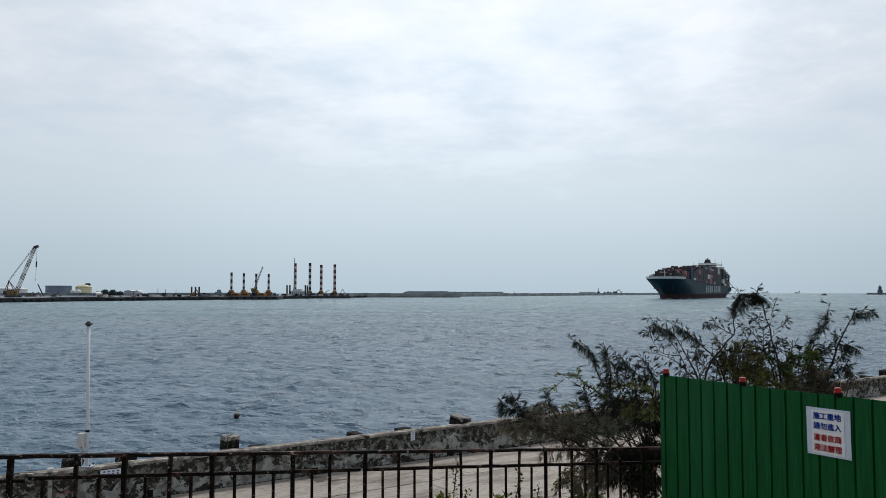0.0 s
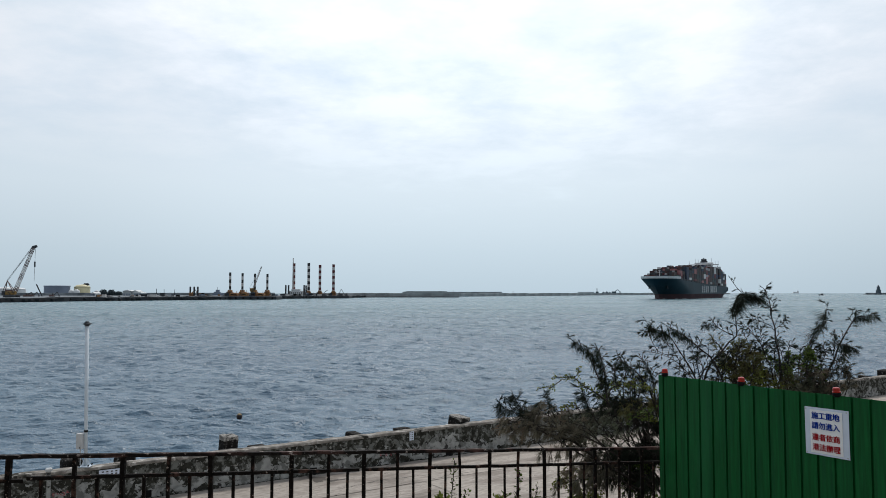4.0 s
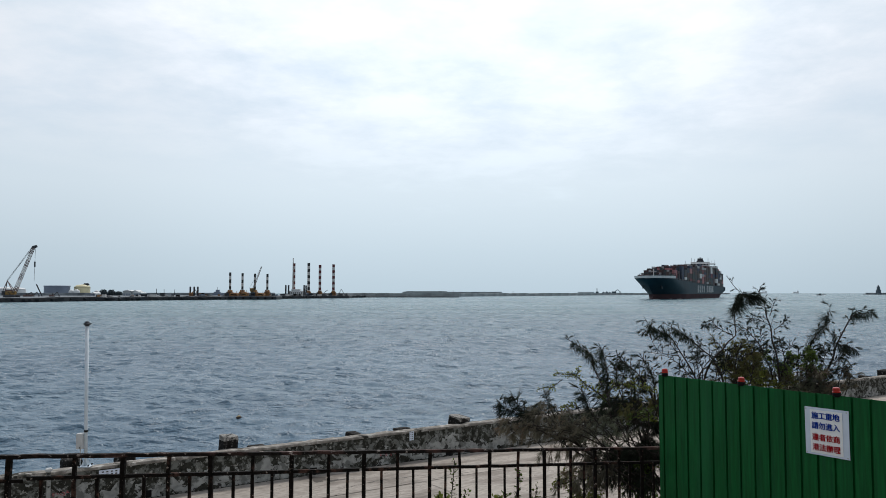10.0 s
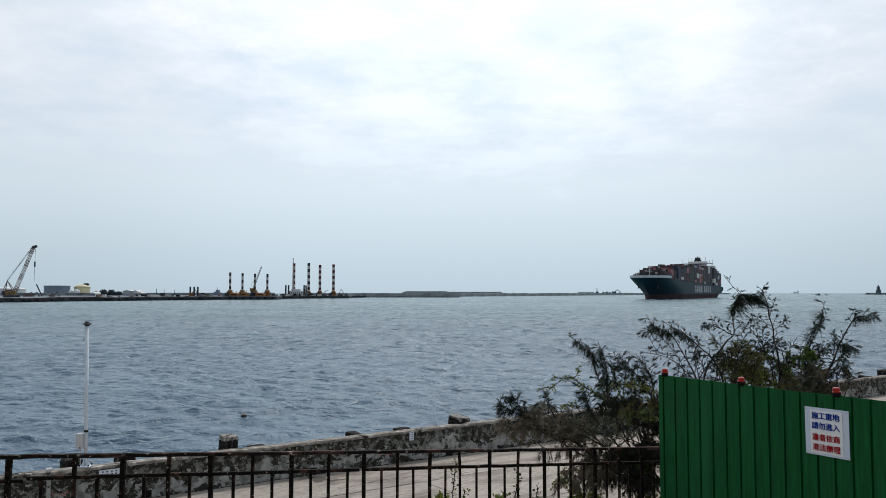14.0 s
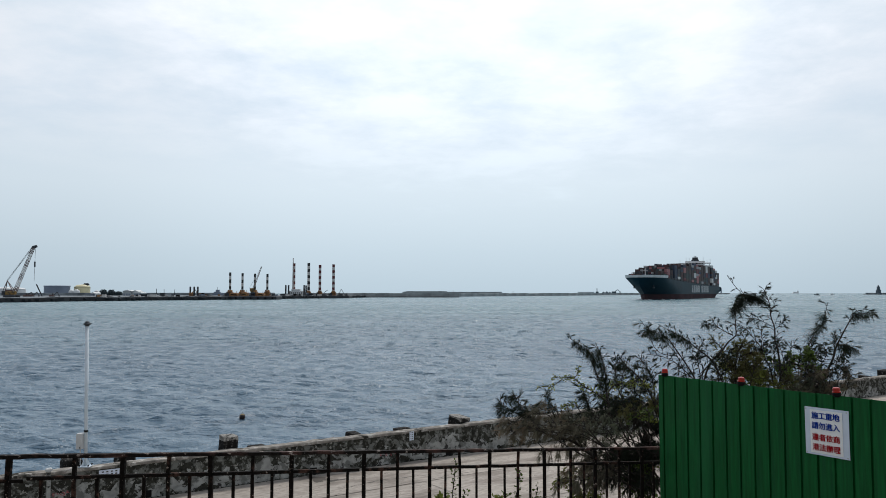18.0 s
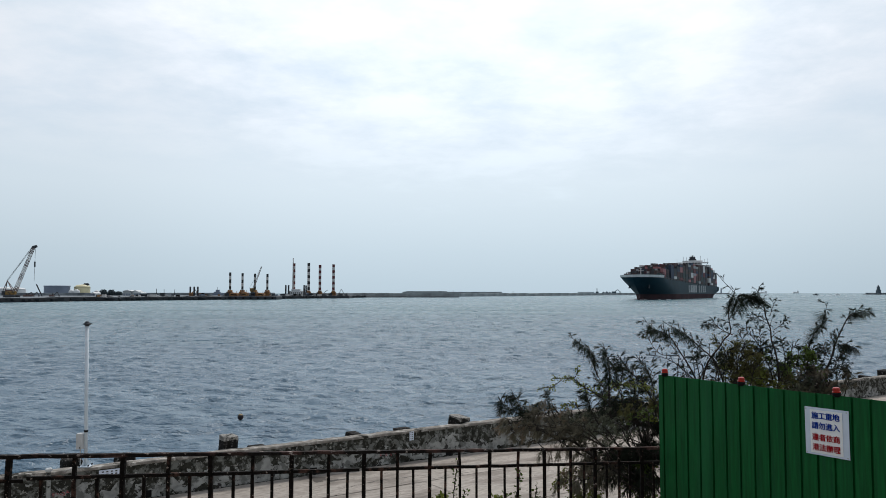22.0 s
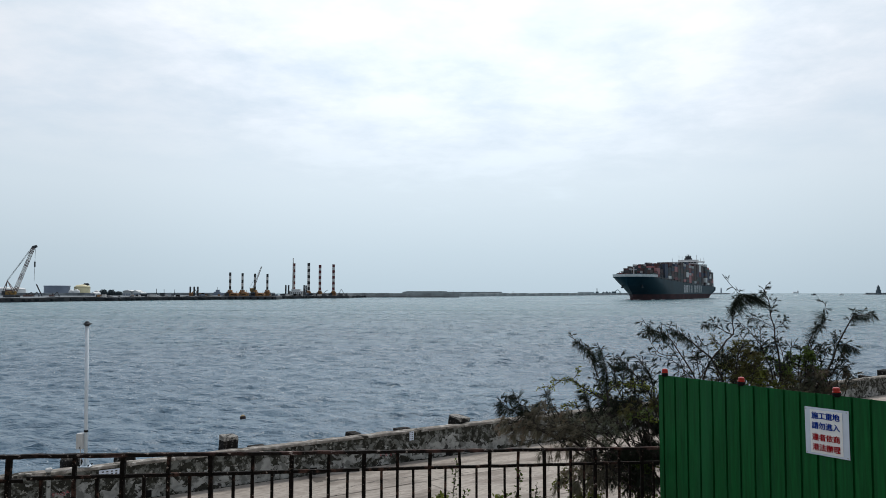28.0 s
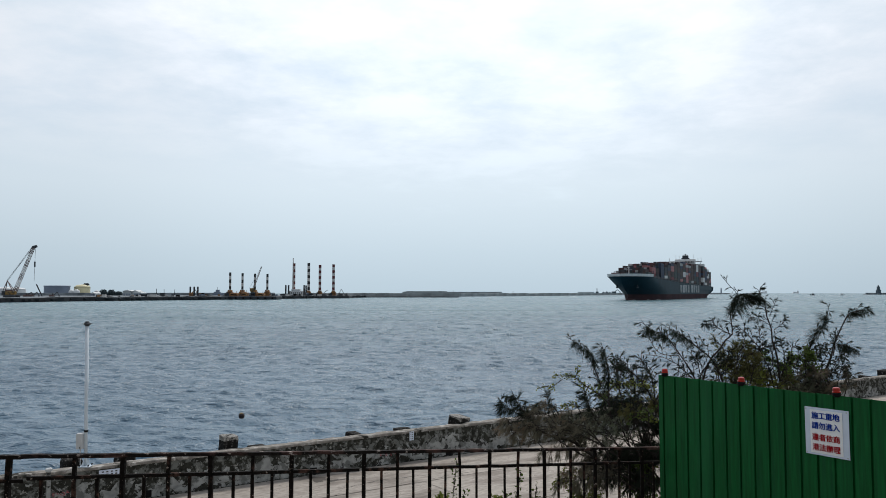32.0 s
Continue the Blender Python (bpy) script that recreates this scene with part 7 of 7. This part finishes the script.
    wand(c, 8.25, [(2.043, 5.818), (2.024, 5.988), (1.962, 6.116), (1.894, 6.205)], 0.007, 18, 0.055, 0.10, (0.4, 0.97, 0.09, 150, 0.2, -0.8))
    wand(c, 8.25, [(1.956, 5.669), (1.873, 5.881), (1.832, 6.030), (1.854, 6.116)], 0.007, 18, 0.055, 0.10, (0.4, 0.97, 0.10, 150, 0.1, -0.9))
    wand(c, 8.0, [(0.961, 5.542), (0.868, 5.645), (0.786, 5.727), (0.730, 5.830)], 0.010, 14, 0.09, 0.08, (0.15, 1.0, 0.13, 420, -0.35, -0.35))
    wand(c, 8.0, [(0.837, 5.604), (0.713, 5.676), (0.630, 5.717), (0.589, 5.772)], 0.007, 10, 0.09, 0.07, (0.1, 1.0, 0.14, 260, -0.2, -0.7))
    wand(c, 8.05, [(1.166, 5.596), (1.125, 5.678), (1.094, 5.761), (1.068, 5.852)], 0.006, 8, 0.06, 0.04, (0.2, 1.0, 0.09, 220, 0.35, 0.35))
    wand(c, 8.1, [(1.624, 5.525), (1.541, 5.650), (1.501, 5.775), (1.480, 5.862)], 0.009, 18, 0.08, 0.10, (0.2, 1.0, 0.14, 420, -0.2, -0.4))
    wand(c, 7.85, [(1.570, 5.207), (1.388, 5.343), (1.287, 5.407), (1.206, 5.427), (1.105, 5.447), (0.963, 5.517), (0.872, 5.558), (0.780, 5.527), (0.688, 5.471)], 0.016, 10, 0.07, 0.10, (0.40, 1.0, 0.16, 260, 0.0, -1.0), start=0.45, sway=0.3, brush="needle_brown")
    wand(c, 7.85, [(1.388, 5.343), (1.328, 5.407), (1.268, 5.477), (1.238, 5.527)], 0.008, 8, 0.07, 0.09, sway=0.3)
    wand(c, 7.9, [(1.498, 5.236), (1.742, 5.095), (1.985, 4.975), (2.188, 4.934)], 0.018, 10, 0.07, 0.10, sway=0.2)
    wand(c, 7.9, [(1.740, 4.954), (1.662, 5.236), (1.683, 5.297)], 0.012, 8, 0.07, 0.10, sway=0.2)
    twiggy(c, 8.2, 7, 1.727, 2.239, 5.340, 5.508, 1.604, 2.292, 5.719, 6.163)
    twiggy(c, 8.0, 4, 1.062, 1.602, 5.215, 5.378, 0.566, 1.480, 5.297, 5.624, sway=0.3, brush="needle_brown")
    # hanging masses of dry and grey-green needles
    spray(c, (1.528, 5.287), 8.05, 0.550, 0.926, 5.493, 5.658, 5, twigs=17, size=0.085, count=10, droop=1.0, start=0.5, reach=0.13, r0=0.007, sway=0.25, brush="needle_brown")
    spray(c, (1.767, 5.297), 8.0, 0.857, 1.335, 5.440, 5.624, 6, twigs=17, size=0.085, count=10, droop=1.0, start=0.4, reach=0.13, r0=0.007, sway=0.25, brush="needle_brown")
    spray(c, (2.123, 5.194), 8.1, 1.329, 1.752, 5.401, 5.692, 7, twigs=17, size=0.08, count=10, droop=0.9, start=0.35, reach=0.14, r0=0.008, sway=0.25, brush="needle_grey")
    spray(c, (2.297, 5.173), 8.2, 1.727, 2.285, 5.340, 5.740, 13, twigs=20, size=0.075, count=16, droop=0.8, start=0.3, reach=0.15, r0=0.006, sway=0.25)
    spray(c, (2.314, 5.331), 8.25, 1.784, 2.301, 5.669, 5.881, 10, twigs=18, size=0.065, count=15, droop=0.8, start=0.3, reach=0.13, r0=0.007, sway=0.3, brush="needle_olive")
    spray(c, (2.048, 4.934), 8.15, 1.122, 1.631, 4.934, 5.267, 12, twigs=18, size=0.09, count=15, droop=1.2, start=0.4, reach=0.13, r0=0.007, sway=0.2, brush="needle_brown")
    spray(c, (2.363, 4.856), 8.3, 1.613, 2.306, 4.814, 5.279, 20, twigs=20, size=0.09, count=18, droop=1.2, start=0.3, reach=0.15, r0=0.008, sway=0.2)
    spray(c, (2.370, 4.980), 8.2, 1.820, 2.300, 5.190, 5.420, 6, twigs=18, size=0.08, count=16, droop=0.9, start=0.25, reach=0.14, r0=0.007, sway=0.2)
    spray(c, (2.130, 4.419), 8.5, 1.871, 2.361, 4.720, 5.196, 6, "dark", twigs=18, size=0.04, count=7, start=0.15, reach=0.18, r0=0.009, sway=0.15)

    d = thing("leafy_vine", "yellow-green leafy climber straggling through the casuarina bush", "shrub", group="climbers in the bushes")
    limb(d, 7.9, [(1.709, 5.721), (1.679, 5.782), (1.546, 5.884), (1.444, 5.945), (1.343, 6.026), (1.260, 6.037), (1.137, 6.031)], 0.010, 34, 0.027, 4, 0.3, 0.05, 0.3, "leaf")
    limb(d, 7.9, [(1.219, 6.010), (1.167, 5.955), (1.116, 5.925), (1.044, 5.929), (0.968, 5.900)], 0.004, 14, 0.030, 2, 0.3, 0.03, 0.2, "leaf")
    limb(d, 7.9, [(1.343, 6.026), (1.374, 6.077), (1.389, 6.128)], 0.004, 6, 0.03, 3, 0.3, 0.03, 0.3, "leaf")
    limb(d, 7.9, [(1.669, 5.843), (1.752, 5.925), (1.855, 5.965), (1.958, 5.965), (2.081, 5.929), (2.183, 5.900)], 0.006, 30, 0.027, 4, 0.3, 0.06, 0.1, "leaf")
    limb(d, 7.9, [(1.401, 5.681), (1.340, 5.752), (1.278, 5.746), (1.227, 5.717)], 0.005, 16, 0.028, 4, 0.3, 0.06, 0.2, "leaf")
    limb(d, 7.9, [(1.912, 5.600), (1.994, 5.640), (2.076, 5.640), (2.158, 5.610)], 0.005, 14, 0.032, 4, 0.3, 0.06, 0.2, "leaf")
    spray(d, (1.411, 4.654), 7.9, 1.168, 1.699, 4.814, 4.914, 14, "leaf", twigs=14, size=0.034, count=6, reach=0.12, r0=0.005, sway=0.2)
    spray(d, (1.923, 5.510), 7.95, 1.678, 2.177, 5.714, 5.939, 4, "dark", twigs=10, size=0.032, count=5, reach=0.12, r0=0.005, sway=0.2)
    # weeds reaching up through the railing
    e = thing("weed", "thin straggling green weed climbing the railing's bars", "weed", group="climbers in the bushes")
    for x0, z1 in ((0.093, 5.585), (0.579, 5.528), (0.159, 5.386), (0.477, 5.351), (0.711, 5.408)):
        limb(e, 6.0, [(x0 + 0.03, 4.9), (x0 - 0.02, (4.9 + z1) / 2), (x0 + 0.01, z1)], 0.004, 12, 0.03, 3, 0.3, 0.06, 0.5, "dark", sway=0.3)
    for x0, z1 in ((-0.042, 5.255), (0.014, 5.227), (0.445, 5.236)):
        limb(e, 6.3, [(x0 + 0.05, 4.8), (x0, z1 - 0.1), (x0 + 0.02, z1)], 0.004, 8, 0.04, 4, 0.3, 0.08, 0.6, "leaf", sway=0.3)


make_shrubs()


def motions():
    walk(water, [(t, pose(-0.25 * t, -0.75 * t, 0)) for t in (0, 8, 16, 24, 32)])
    for ob in (ship, wash):
        walk(ob, [(t, ship_pose(t)) for t in (0, 8, 16, 24, 32)])
    walk(dark_boat, [(0, pose(826, 1670, 0, 0, 0, 165)), (9, pose(819, 1670, 0, 0, 0, 168)), (20, pose(812, 1670, 0, 0, 0, 170)), (32, pose(803.5, 1670, 0, 0, 0, 172))])
    walk(white_boat, [(0, pose(832, 1690, 0, 0, 0, 12)), (8, pose(834, 1690, 0, 0, 0, 10)), (14, pose(842, 1690, 0, 0, 0, 8)), (20, pose(862, 1690, 0, 0, 0, 8)), (25, pose(873, 1690, 0, 0, 0, 6)), (32, pose(877, 1690, 0, 0, 0, 4))])
    # the float rides the chop
    BOB = [(0, -0.3, 0.05), (1.1, 0.0, -0.05), (2.3, 0.05, 0.05), (3.4, -0.1, -0.04), (4.5, -0.05, 0.05), (5.5, 0.0, -0.05), (6.5, 0.0, 0.05), (7.5, 0.13, 0.04), (8.0, 0.08, 0.10),
           (8.6, -0.1, 0.05), (10, -0.1, -0.09), (11, -0.15, 0.10), (12, -0.05, -0.05), (13, 0.04, 0.05), (13.5, 0.22, 0.0), (14.5, 0.08, 0.0), (16.5, 0.05, 0.0), (18, 0.08, 0.0),
           (19, -0.06, 0.10), (20, 0.13, -0.05), (21.2, -0.06, -0.02), (22.5, 0.0, 0.0), (23.6, -0.1, -0.04), (25, -0.05, 0.02), (26.2, 0.02, 0.04), (27.5, 0.08, 0.0), (28.4, 0.13, -0.08), (29.2, 0.05, 0.02), (30.4, 0.08, -0.02), (31.2, 0.08, 0.02), (32, 0.04, 0.05)]
    walk(buoy, [(t, pose(-11.0 + x, 42.2, 0.11 + z, 9 * math.sin(2.1 * t), 10 * math.sin(1.7 * t + 1), 15 * math.sin(0.5 * t))) for t, x, z in BOB])
    # the wind moves each limb about its foot
    for br, base, amount, a, b in SWAY:
        rows = []
        for k in range(41):
            t = 0.8 * k
            lean = amount * (2.2 * math.sin(1.9 * t + a) + 1.6 * math.sin(0.83 * t + b))
            nod = amount * (1.8 * math.sin(2.3 * t + b) + 0.8 * math.sin(1.1 * t + a))
            rows.append((t, pose(*base, nod, lean, 0)))
        walk(br, rows)


motions()
